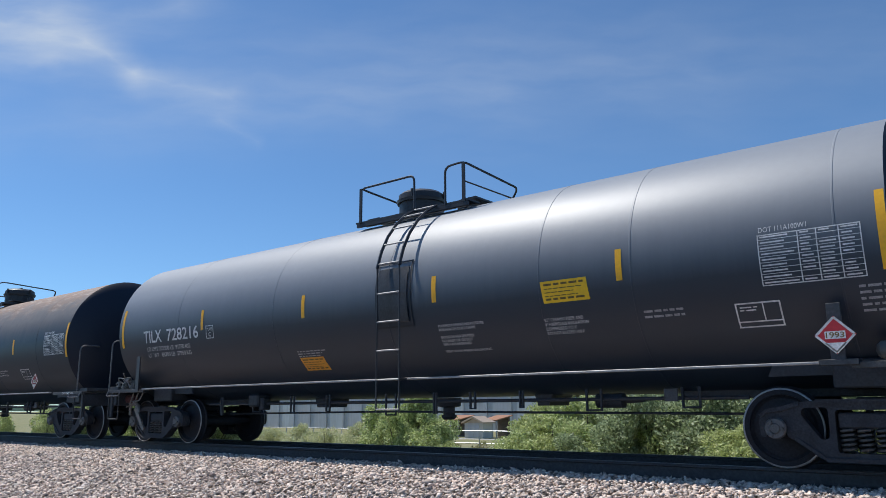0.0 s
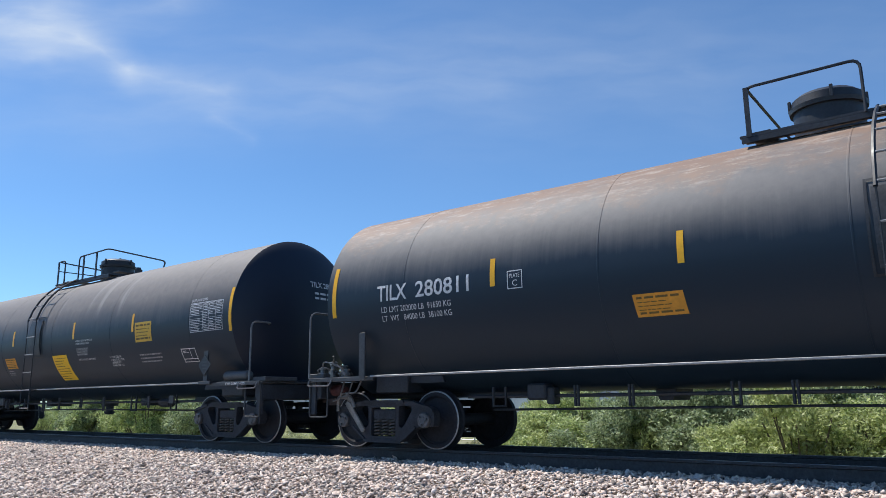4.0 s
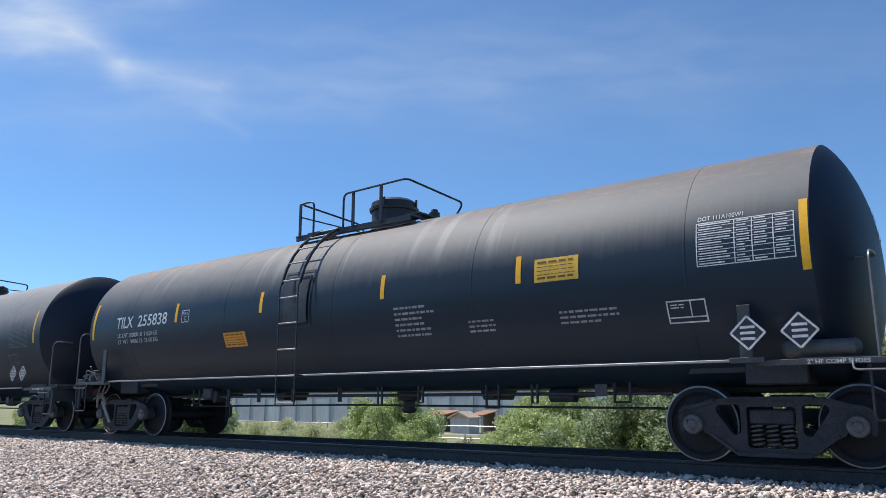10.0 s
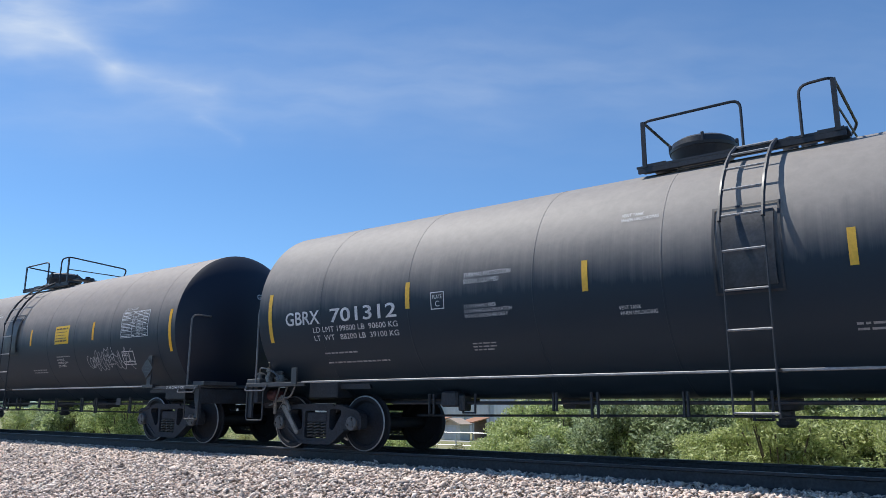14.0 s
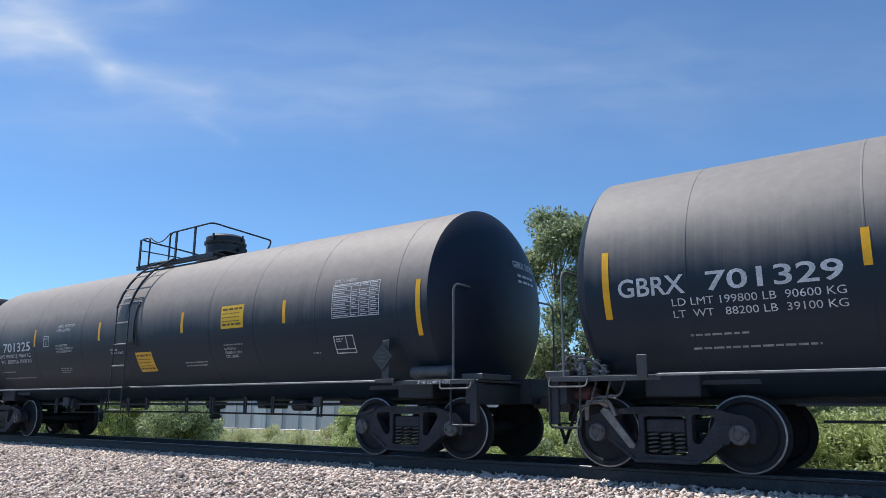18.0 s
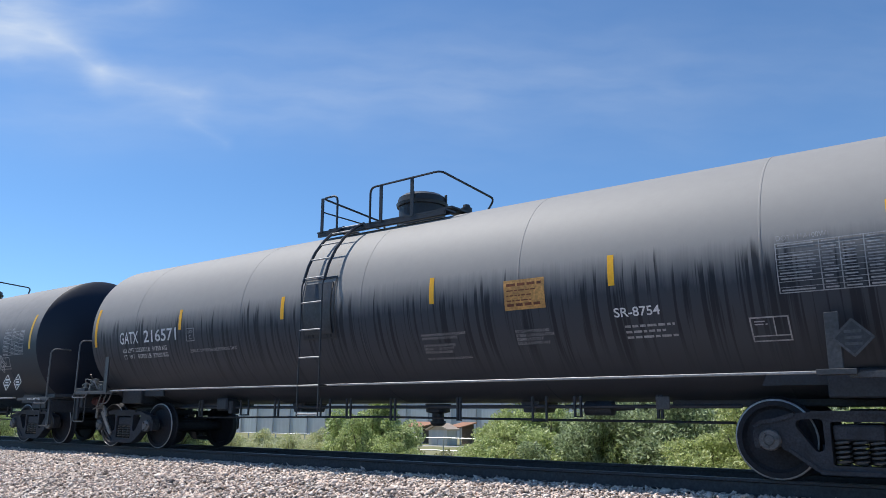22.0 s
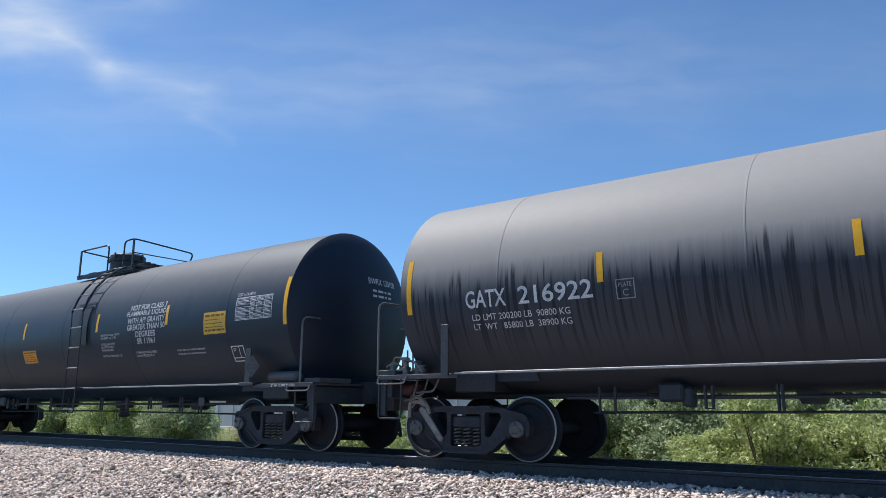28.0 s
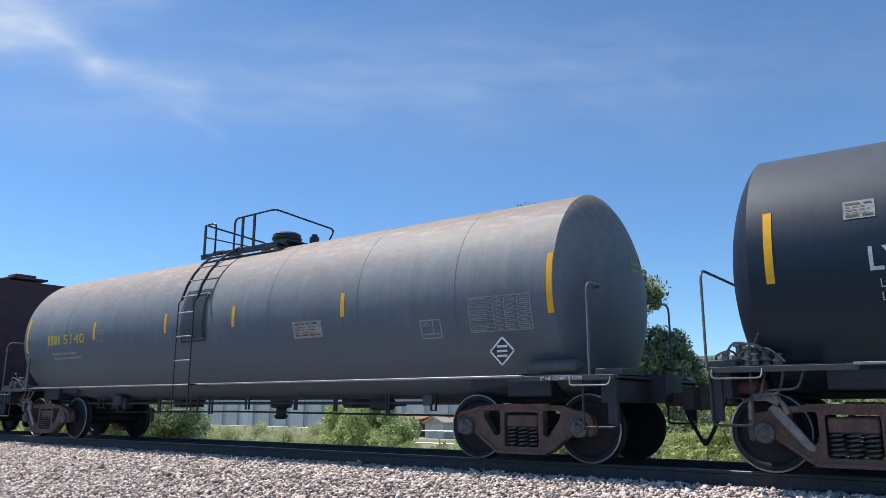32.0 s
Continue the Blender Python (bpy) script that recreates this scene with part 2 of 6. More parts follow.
M_RUSTPRINT = plain("rust_brown_print", (0.20, 0.065, 0.03), 0.8, 0, 0.5, 5, 0.05)
M_SCUFF = plain("brown_scrape", (0.17, 0.135, 0.125), 0.8, 0, 0.5, 7, 0.1)
M_DARKMARK = plain("dark_print", (0.16, 0.10, 0.02), 0.6, 0, 0.3, 6, 0.0)
M_SCRAWL = plain("chalky_spray_paint", (0.42, 0.43, 0.45), 0.8, 0, 0.45, 5, 0.0)
M_GREYTANK = plain("grey_reservoir_paint", (0.10, 0.098, 0.098), 0.55, 0, 0.3, 5)
M_DARKTANK = plain("black_reservoir_paint", (0.05, 0.052, 0.058), 0.5, 0, 0.35, 5)
M_VALVE = plain("bare_valve_metal", (0.16, 0.16, 0.165), 0.4, 0.5, 0.7, 14)
M_MAROON = plain("dull_maroon_paint", (0.075, 0.028, 0.03), 0.6, 0, 0.4, 9)
M_CAST = plain("worn_cast_lever", (0.24, 0.225, 0.215), 0.5, 0.3, 0.5, 9)
M_HOSE = plain("rubber_hose", (0.018, 0.018, 0.018), 0.7, 0, 0.4, 9)


def paint(name, base, dust, dust_sheen_amount, gloss=0.35, z0=2.25, z1=3.1, streaks=0.9, rust=0.0, low=0.06, runs=None, fine_runs=7.0, spec=0.35, mottle=0.2, matt=0.62, drips=False, rust_from=(0.79, 0.90)):
    """Tank paint with road dust and painted-in brightness of the lit crown on the upper half, run-off streaks and, on
    some cars, a rusty crown.
    """
    m, n, l, p = nodes_of(name)
    v = coords(n, l)
    sep = n.new("ShaderNodeSeparateXYZ")
    l.new(v, sep.inputs[0])
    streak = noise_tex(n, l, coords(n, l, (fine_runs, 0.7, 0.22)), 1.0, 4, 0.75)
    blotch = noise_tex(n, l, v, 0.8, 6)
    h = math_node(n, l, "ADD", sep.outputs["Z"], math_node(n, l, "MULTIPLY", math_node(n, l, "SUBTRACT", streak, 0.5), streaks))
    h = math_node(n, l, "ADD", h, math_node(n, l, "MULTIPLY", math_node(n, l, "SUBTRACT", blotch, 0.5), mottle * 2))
    # Upper half paler by height: settled dust plus painted brightness of the lit crown.
    f = ramp(n, l, math_node(n, l, "MULTIPLY", h, 0.2), ((z0 / 5, low), (z1 / 5, dust_sheen_amount)))
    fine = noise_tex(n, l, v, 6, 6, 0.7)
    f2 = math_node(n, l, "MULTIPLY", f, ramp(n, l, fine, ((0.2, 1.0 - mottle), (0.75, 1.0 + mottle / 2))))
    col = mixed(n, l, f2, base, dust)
    if rust:
        r = math_node(n, l, "ADD", sep.outputs["Z"], math_node(n, l, "MULTIPLY", noise_tex(n, l, coords(n, l, (1.1, 1.6, 1.0)), 1.0, 7, 0.75), 1.6))
        rf = ramp(n, l, math_node(n, l, "MULTIPLY", r, 0.2), ((rust_from[0], 0.0), (rust_from[1], rust)))
        fleck = ramp(n, l, noise_tex(n, l, coords(n, l, (2.2, 9, 9)), 1.0, 6, 0.8), ((0.5, (0.30, 0.18, 0.115)), (0.62, (0.48, 0.37, 0.29)), (0.7, (0.62, 0.54, 0.47))))
        col = mixed(n, l, rf, col, fleck)
    if runs:
        u0, u1 = runs
        s2 = ramp(n, l, noise_tex(n, l, coords(n, l, (3.6, 0.25, 0.3)), 1.0, 3, 0.6), ((0.56, 0.0), (0.68, 1.0)))
        inside = math_node(n, l, "MULTIPLY", math_node(n, l, "GREATER_THAN", sep.outputs["X"], u0), math_node(n, l, "LESS_THAN", sep.outputs["X"], u1))
        high = ramp(n, l, math_node(n, l, "MULTIPLY", sep.outputs["Z"], 0.2), ((0.52, 0.0), (0.6, 0.26), (0.72, 0.16)))
        col = mixed(n, l, math_node(n, l, "MULTIPLY", math_node(n, l, "MULTIPLY", s2, inside), high), col, (0.55, 0.53, 0.5))
    if drips:
        thin = ramp(n, l, noise_tex(n, l, coords(n, l, (17, 0.3, 0.5)), 1.0, 3, 0.55), ((0.5, 0.0), (0.58, 1.0)))
        top = math_node(n, l, "ADD", sep.outputs["Z"], math_node(n, l, "MULTIPLY", math_node(n, l, "SUBTRACT", noise_tex(n, l, coords(n, l, (6, 0.2, 0.02)), 1.0, 4, 0.7), 0.5), 1.3))
        band = ramp(n, l, math_node(n, l, "MULTIPLY", top, 0.25), ((0.28, 0.0), (0.4, 0.7), (0.555, 0.85), (0.6, 0.0)))
        col = mixed(n, l, math_node(n, l, "MULTIPLY", thin, band), col, (0.008, 0.011, 0.018))
    p.inputs["Specular IOR Level"].default_value = spec
    l.new(col, p.inputs["Base Color"])
    l.new(ramp(n, l, f2, ((0.0, gloss), (0.6, matt))), p.inputs["Roughness"])
    bump(n, l, p, noise_tex(n, l, v, 1.6, 3), 0.12, 0.02)
    return m


# Almost dust-free ends, with their shade put into the darker base colour.
P_SHADED_END = paint("shaded_end_paint", (0.008, 0.0145, 0.03), (0.20, 0.18, 0.16), 0.04, 0.5, 2.6, 3.9, 0.4, 0.0, 0.02)
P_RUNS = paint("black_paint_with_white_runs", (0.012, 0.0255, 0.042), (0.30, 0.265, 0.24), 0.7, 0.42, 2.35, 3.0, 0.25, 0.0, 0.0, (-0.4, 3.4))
# Clean car: its pale blue-grey upper half is a painted sky sheen.
P_SHEEN = paint("glossy_black_painted_sheen", (0.011, 0.021, 0.038), (0.31, 0.335, 0.37), 0.78, 0.44, 2.1, 3.1, 0.1, 0.0, 0.0, None, 7.0, 0.7, 0.06, 0.5)
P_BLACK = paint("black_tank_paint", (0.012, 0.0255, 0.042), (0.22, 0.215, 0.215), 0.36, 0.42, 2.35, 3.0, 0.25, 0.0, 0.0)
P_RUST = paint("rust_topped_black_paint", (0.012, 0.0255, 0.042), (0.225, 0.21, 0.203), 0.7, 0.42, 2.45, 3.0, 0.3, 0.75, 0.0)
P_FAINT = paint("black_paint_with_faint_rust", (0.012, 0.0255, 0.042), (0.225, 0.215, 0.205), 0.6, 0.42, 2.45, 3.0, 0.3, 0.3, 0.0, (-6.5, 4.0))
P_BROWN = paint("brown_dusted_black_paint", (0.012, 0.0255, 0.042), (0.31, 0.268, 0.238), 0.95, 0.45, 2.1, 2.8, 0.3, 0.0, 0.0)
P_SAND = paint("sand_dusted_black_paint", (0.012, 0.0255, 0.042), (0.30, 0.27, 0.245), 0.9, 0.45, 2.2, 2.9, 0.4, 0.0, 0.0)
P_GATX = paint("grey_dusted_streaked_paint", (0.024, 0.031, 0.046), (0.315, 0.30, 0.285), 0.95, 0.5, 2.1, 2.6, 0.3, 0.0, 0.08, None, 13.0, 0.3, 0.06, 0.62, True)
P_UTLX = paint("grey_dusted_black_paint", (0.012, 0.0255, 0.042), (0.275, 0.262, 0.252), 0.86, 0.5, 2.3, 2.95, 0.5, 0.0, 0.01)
P_GREY = paint("weathered_grey_paint", (0.105, 0.13, 0.165), (0.345, 0.345, 0.335), 0.75, 0.55, 1.9, 3.0, 1.0, 0.6, 0.06, None, 7.0, 0.35, 0.42, 0.62, False, (0.70, 0.86))


# ---- setting: ground, ballast, rails ----
def stones(name, count, x0, x1, y0, y1, height, size, material, seed):
    """Loose crushed stones on a bed, each an uneven octahedron-like lump, all in one mesh."""
    rng = np.random.default_rng(seed)
    base = np.array([(1, 0, 0), (-1, 0, 0), (0, 1, 0), (0, -1, 0), (0, 0, 1), (0, 0, -1)], float)
    tris = np.array([(0, 2, 4), (2, 1, 4), (1, 3, 4), (3, 0, 4), (2, 0, 5), (1, 2, 5), (3, 1, 5), (0, 3, 5)])
    x, y = rng.uniform(x0, x1, count), rng.uniform(y0, y1, count)
    z = np.interp(y, *height) + rng.uniform(-0.035, 0.022, count)
    s = size * rng.lognormal(0, 0.28, count)
    v = base[None] * s[:, None, None] * rng.uniform(0.55, 1.25, (count, 6, 3))
    v += rng.normal(0, 0.2, (count, 6, 3)) * s[:, None, None]
    v[:, :, 0] *= 1.45
    v[:, :, 2] *= 0.66
    tip = rng.normal(0, 0.38, count)
    c, q = np.cos(tip)[:, None], np.sin(tip)[:, None]
    v[:, :, 0], v[:, :, 2] = v[:, :, 0] * c - v[:, :, 2] * q, v[:, :, 0] * q + v[:, :, 2] * c
    a = rng.uniform(0, 6.28, count)
    c, q = np.cos(a)[:, None], np.sin(a)[:, None]
    vx, vy = v[:, :, 0] * c - v[:, :, 1] * q, v[:, :, 0] * q + v[:, :, 1] * c
    v[:, :, 0], v[:, :, 1] = vx + x[:, None], vy + y[:, None]
    v[:, :, 2] += z[:, None]
    f = (tris[None] + 6 * np.arange(count)[:, None, None]).reshape(-1, 3)
    me = bpy.data.meshes.new(name)
    me.vertices.add(count * 6)
    me.vertices.foreach_set("co", v.ravel())
    me.loops.add(len(f) * 3)
    me.loops.foreach_set("vertex_index", f.ravel())
    me.polygons.add(len(f))
    me.polygons.foreach_set("loop_start", np.arange(len(f)) * 3)
    me.update(calc_edges=True)
    me.materials.append(material)
    return new(name, me)


def stone_material():
    m, n, l, p = nodes_of("crushed_stone")
    g = n.new("ShaderNodeNewGeometry")
    col = ramp(n, l, g.outputs["Random Per Island"], ((0.0, (0.20, 0.165, 0.145)), (0.22, (0.55, 0.45, 0.39)), (0.45, (0.84, 0.71, 0.61)), (0.7, (0.86, 0.66, 0.55)), (1.0, (0.95, 0.83, 0.73))))
    grain = noise_tex(n, l, coords(n, l), 60, 4)
    col = mixed(n, l, ramp(n, l, grain, ((0.35, 0.0), (0.75, 0.35))), col, (0.2, 0.18, 0.165))
    l.new(col, p.inputs["Base Color"])
    p.inputs["Roughness"].default_value = 0.92
    bump(n, l, p, grain, 0.5, 0.006)
    return m


def bed_material():
    m, n, l, p = nodes_of("ballast_bed")
    v = coords(n, l)
    vo = n.new("ShaderNodeTexVoronoi")
    vo.inputs["Scale"].default_value = 17
    vo.inputs["Randomness"].default_value = 1
    l.new(v, vo.inputs["Vector"])
    hue = ramp(n, l, noise_tex(n, l, vo.outputs["Color"], 3.0, 1), ((0.3, (0.14, 0.115, 0.10)), (0.5, (0.27, 0.225, 0.19)), (0.7, (0.42, 0.35, 0.30))))
    edge = ramp(n, l, vo.outputs["Distance"], ((0.25, 0.0), (0.75, 0.75)))
    l.new(mixed(n, l, edge, hue, (0.05, 0.045, 0.04)), p.inputs["Base Color"])
    p.inputs["Roughness"].default_value = 0.95
    bump(n, l, p, ramp(n, l, vo.outputs["Distance"], ((0.0, 1.0), (0.8, 0.0))), 0.9, 0.05)
    return m


def soil_material():
    m, n, l, p = nodes_of("dry_weedy_soil")
    v = coords(n, l)
    a = noise_tex(n, l, v, 0.35, 6, 0.65)
    b = noise_tex(n, l, v, 9, 5, 0.7)
    col = ramp(n, l, a, ((0.32, (0.34, 0.29, 0.20)), (0.5, (0.25, 0.24, 0.11)), (0.68, (0.14, 0.17, 0.05))))
    l.new(mixed(n, l, ramp(n, l, b, ((0.35, 0.0), (0.7, 0.45))), col, (0.12, 0.13, 0.05)), p.inputs["Base Color"])
    p.inputs["Roughness"].default_value = 0.95
    bump(n, l, p, b, 0.8, 0.06)
    return m


BED = ([4.0, 5.0, 7.9, 8.7, 9.3, 9.9, 11.9, 12.5], [-1.0, -0.85, -0.28, -0.205, -0.185, -0.2, -0.2, -0.5])


def ground():
    soil = soil_material()
    prof = [(12.6, -0.52), (15, -1.0), (22, -1.7), (40, -2.3), (80, -2.5), (2500, -2.6)]
    bm = B()
    rows = [[bm.verts.new((x, y, z)) for y, z in prof] for x in (-1500, -60, 20, 1500)]
    for a, b in zip(rows, rows[1:]):
        for k in range(len(prof) - 1):
            bm.faces.new((a[k], b[k], b[k + 1], a[k + 1]))
    tagged(part("ground", bm, soil, None), "flat dry ground with weeds beyond the track", "ground", kind="structure")
    prof = [(-800, -1.0), (4.0, -1.0), (5.0, -0.87), (7.9, -0.34), (8.7, -0.25), (9.35, -0.228), (9.46, -0.25), (9.9, -0.25), (11.9, -0.25), (12.5, -0.5), (12.7, -0.52)]
    bm = B()
    rows = [[bm.verts.new((x, y, z)) for y, z in prof] for x in (-1500, -60, -30, -15, 0, 15, 60, 1500)]
    for a, b in zip(rows, rows[1:]):
        for k in range(len(prof) - 1):
            bm.faces.new((a[k], b[k], b[k + 1], a[k + 1]))
    tagged(part("ballast_bed", bm, bed_material(), None), "sloping bed of grey and tan crushed stone ballast", "ballast", kind="structure")
    m = stone_material()
    st = stones("ballast_stones", 70000, -22, 1.5, 5.3, 9.42, BED, 0.027, m, 3)
    tagged(st, "loose grey, tan and pinkish crushed ballast stones", "ballast", kind="stuff")
    st = stones("ballast_stones", 18000, -48, -22, 5.6, 9.4, BED, 0.038, m, 4)
    tagged(st, "loose grey, tan and pinkish crushed ballast stones", "ballast", kind="stuff")
    st = stones("ballast_stones", 9000, -30, 4, 9.75, 12.4, BED, 0.04, m, 5)
    tagged(st, "crushed ballast stones between and behind the rails", "ballast", kind="stuff")


def rails():
    prof = [(-0.09, -0.225), (-0.09, -0.19), (-0.016, -0.165), (-0.01, -0.045), (-0.036, -0.035), (-0.036, -0.006), (0.036, -0.006), (0.036, -0.035), (0.01, -0.045), (0.016, -0.165), (0.09, -0.19), (0.09, -0.225)]
    head = [(-0.034, -0.007), (-0.028, 0.0), (0.028, 0.0), (0.034, -0.007)]

    def bar(outline, x0, x1):
        bm = B()
        a = [bm.verts.new((x0, y, z)) for y, z in outline]
        b = [bm.verts.new((x1, y, z)) for y, z in outline]
        for i in range(len(outline)):
            j = (i + 1) % len(outline)
            bm.faces.new((a[i], a[j], b[j], b[i]))
        bm.faces.new(a)
        bm.faces.new(b[::-1])
        bmesh.ops.recalc_face_normals(bm, faces=bm.faces)
        return bm
    for s in (-1, 1):
        ob = part("rail", bar(prof, -600, 600), M_RAIL, None)
        ob.location.y = RAIL_Y + s * 0.755
        tagged(ob, "dark rusty steel running rail on ballast", "rail", kind="structure")
        part("rail_head", bar(head, -600, 600), M_RAILTOP, ob, "polished top of the rail")
    # tie plates and spikes along the near rail
    bm = B()
    for k in range(110):
        x = -60 + k * 0.55
        y = RAIL_Y - 0.755
        box(bm, x - 0.1, x + 0.1, y - 0.17, y + 0.17, -0.234, -0.222)
        for q in (-0.06, 0.05):
            box(bm, x + q - 0.012, x + q + 0.012, y - 0.125, y - 0.085, -0.225, -0.175)
    tagged(part("rail_spikes", bm, M_RAIL, None), "rusty tie plates and spikes holding the rail", "rail spikes", kind="stuff")
    bm = B()
    for k in range(130):
        x = -62 + k * 0.55
        box(bm, x - 0.11, x + 0.11, RAIL_Y - 1.26, RAIL_Y + 1.26, -0.36, -0.234)
    tagged(part("sleepers", bm, plain("weathered_timber", (0.12, 0.095, 0.075), 0.9, 0, 0.4, 3, 0.4), None), "weathered timber sleepers bedded in the ballast", "sleepers", kind="stuff")


def lathe_at(bm, prof, at, seg=10, axis="y"):
    n0 = len(bm.verts)
    lathe(bm, prof, seg, axis)
    bm.verts.ensure_lookup_table()
    for v in bm.verts[n0:]:
        v.co += Vector(at)
    return bm


ground()
rails()


# ---- tank cars: each an Empty on the rail top, its near side towards -y ----
CARS = []
TEXTS = {}
EDGE = 0.005


class Shell:
    """The tank's curved side: u along the car, phi in degrees up from the near side's middle line."""

    def __init__(self, back, front, r, zc, depth=0.44, power=2.3):
        self.ends, self.r, self.zc, self.depth, self.power, self.lift = {-1: back, 1: front}, r, zc, depth, power, 0.0

    def at(self, u, phi, e=EDGE):
        over = min(0.98 * self.depth, max(0.0, u - self.ends[1], self.ends[-1] - u)) / self.depth
        a, q = radians(phi + self.lift), self.r * (1 - over ** 1.2) ** (1 / self.power) + e
        return Vector((u, -q * math.cos(a), self.zc + q * math.sin(a)))

    def head(self, s, y, z, e=EDGE):
        """A point of the end at s (-1 or 1)."""
        k = min(0.999, math.hypot(y, z - self.zc) / self.r)
        return Vector((self.ends[s] + s * (self.depth * (1 - k ** self.power) ** (1 / 1.2) + e), y, z))

    def end_mesh(self, s):
        """The dished end, from its middle out to the knuckle."""
        prof = []
        for i in range(16):
            a = math.pi / 2 * (1 - i / 15) ** 0.8
            prof.append((self.ends[s] + s * self.depth * math.sin(a) ** (2 / 1.2), self.r * math.cos(a) ** (2 / self.power)))
        prof[0] = (prof[0][0], 0.0)
        bm = lathe(B(), prof, 80, "x")
        bmesh.ops.translate(bm, verts=bm.verts, vec=(0, 0, self.zc))
        for v in bm.verts:
            v.co.z = max(v.co.z, 0.79)
        return bm

    def mesh(self, seams):
        prof = [(self.ends[-1], self.r)]
        for s in seams:
            prof += [(s - 0.014, self.r), (s - 0.008, self.r + 0.004), (s + 0.008, self.r + 0.004), (s + 0.014, self.r)]
        prof.append((self.ends[1], self.r))
        bm = lathe(B(), prof, 80, "x")
        bmesh.ops.translate(bm, verts=bm.verts, vec=(0, 0, self.zc))
        for v in bm.verts:
            v.co.z = max(v.co.z, 0.79)
        return bm


def quads_on(bm, sh, u0, u1, p0, p1, e=EDGE, lean=0.0):
    """A patch on the shell between two lengths and two angles."""
    n = max(1, int(abs(p1 - p0) / 4) + 1)
    rows = []
    for i in range(n + 1):
        p = p0 + (p1 - p0) * i / n
        rows.append((bm.verts.new(sh.at(u0 + lean * i / n, p, e)), bm.verts.new(sh.at(u1 + lean * i / n, p, e))))
    for (a, b), (c, d) in zip(rows, rows[1:]):
        bm.faces.new((a, b, d, c))
    return bm


def outline_on(bm, sh, u0, u1, p0, p1, w, e=EDGE):
    dp = math.degrees(w / sh.r)
    quads_on(bm, sh, u0, u1, p0, p0 + dp, e)
    quads_on(bm, sh, u0, u1, p1 - dp, p1, e)
    quads_on(bm, sh, u0, u0 + w, p0 + dp, p1 - dp, e)
    quads_on(bm, sh, u1 - w, u1, p0 + dp, p1 - dp, e)


def ribbon_on(bm, sh, pts, w, e=EDGE + 0.002):
    """A brush stroke over (u, phi) points."""
    prev = None
    for i, (u, p) in enumerate(pts):
        a, b = pts[max(0, i - 1)], pts[min(len(pts) - 1, i + 1)]
        d = Vector((b[0] - a[0], radians(b[1] - a[1]) * sh.r))
        if d.length < 1e-6:
            continue
        d.normalize()
        nu, nv = -d.y * w / 2, d.x * w / 2
        q = math.degrees(nv / sh.r)
        cur = (bm.verts.new(sh.at(u + nu, p + q, e)), bm.verts.new(sh.at(u - nu, p - q, e)))
        if prev:
            bm.faces.new((prev[0], prev[1], cur[1], cur[0]))
        prev = cur


def glyphs(text, bold=True):
    """Flat letters of the built-in font, one unit high, as corners and faces."""
    key = (text, bold)
    if key not in TEXTS:
        cu = bpy.data.curves.new("letters", "FONT")
        cu.body, cu.resolution_u, cu.align_x, cu.offset = text, 3, "LEFT", 0.014 if bold else 0.0
        cu.space_line = 1.0
        ob = bpy.data.objects.new("letters", cu)
        me = bpy.data.meshes.new_from_object(ob)
        co = np.empty(len(me.vertices) * 3)
        me.vertices.foreach_get("co", co)
        co = co.reshape(-1, 3)
        faces = [tuple(p.vertices) for p in me.polygons]
        bpy.data.objects.remove(ob)
        bpy.data.curves.remove(cu)
        bpy.data.meshes.remove(me)
        lines = text.count("\n") + 1
        co = co - [co[:, 0].min(), co[:, 1].min(), 0]
        TEXTS[key] = (co, faces, co[:, 0].max(), co[:, 1].max(), lines)
    return TEXTS[key]


def letters_on(bm, sh, text, u0, u1, p_low, height, head=0, y0=0.0, z0=0.0):
    """Letters bent onto the shell from u0 to u1, or onto an end (head = -1 or 1) from y0 with their foot at z0."""
    co, faces, w, h, _ = glyphs(text, "\n" not in text and height > 0.11)
    sx, sy = (u1 - u0) / w, height / h
    flat = B()
    vs = [flat.verts.new((x * sx, y * sy, 0)) for x, y, _ in co]
    for f in faces:
        try:
            flat.faces.new([vs[i] for i in f])
        except ValueError:
            pass
    if height > 0.15 and "\n" not in text:
        for k in range(1, int(height / 0.06) + 1):
            bmesh.ops.bisect_plane(flat, geom=flat.verts[:] + flat.edges[:] + flat.faces[:], plane_co=(0, k * 0.06, 0), plane_no=(0, 1, 0))
    flat.verts.ensure_lookup_table()
    put = {}
    for v in flat.verts:
        if head:
            put[v] = bm.verts.new(sh.head(head, y0 + v.co.x * head, z0 + v.co.y, 0.012))
        else:
            put[v] = bm.verts.new(sh.at(u0 + v.co.x, p_low + math.degrees(v.co.y / sh.r), EDGE + (0.004 if height > 0.3 else 0.001)))
    for f in flat.faces:
        try:
            bm.faces.new([put[v] for v in f.verts])
        except ValueError:
            pass
    flat.free()
    return bm


def bars_on(bm, sh, u0, u1, p0, p1, lines, rng, words=True):
    """Rows of writing that is too small to read, as plain bars."""
    step = (p1 - p0) / lines
    for k in range(lines):
        a = p1 - (k + 0.2) * step
        end = u1 - rng.random() * 0.35 * (u1 - u0)
        u = u0
        while u < end - 0.02:
            wd = min(end - u, rng.uniform(0.04, 0.13)) if words else end - u
            quads_on(bm, sh, u, u + wd, a - step * 0.42, a)
            u += wd + 0.022


def decal(name, sh, make, material, tank, label=""):
    bm = B()
    make(bm)
    ob = part(name, bm, material, tank, label)
    return ob if name == "reflective_strip" else tagged(ob, kind="stuff")


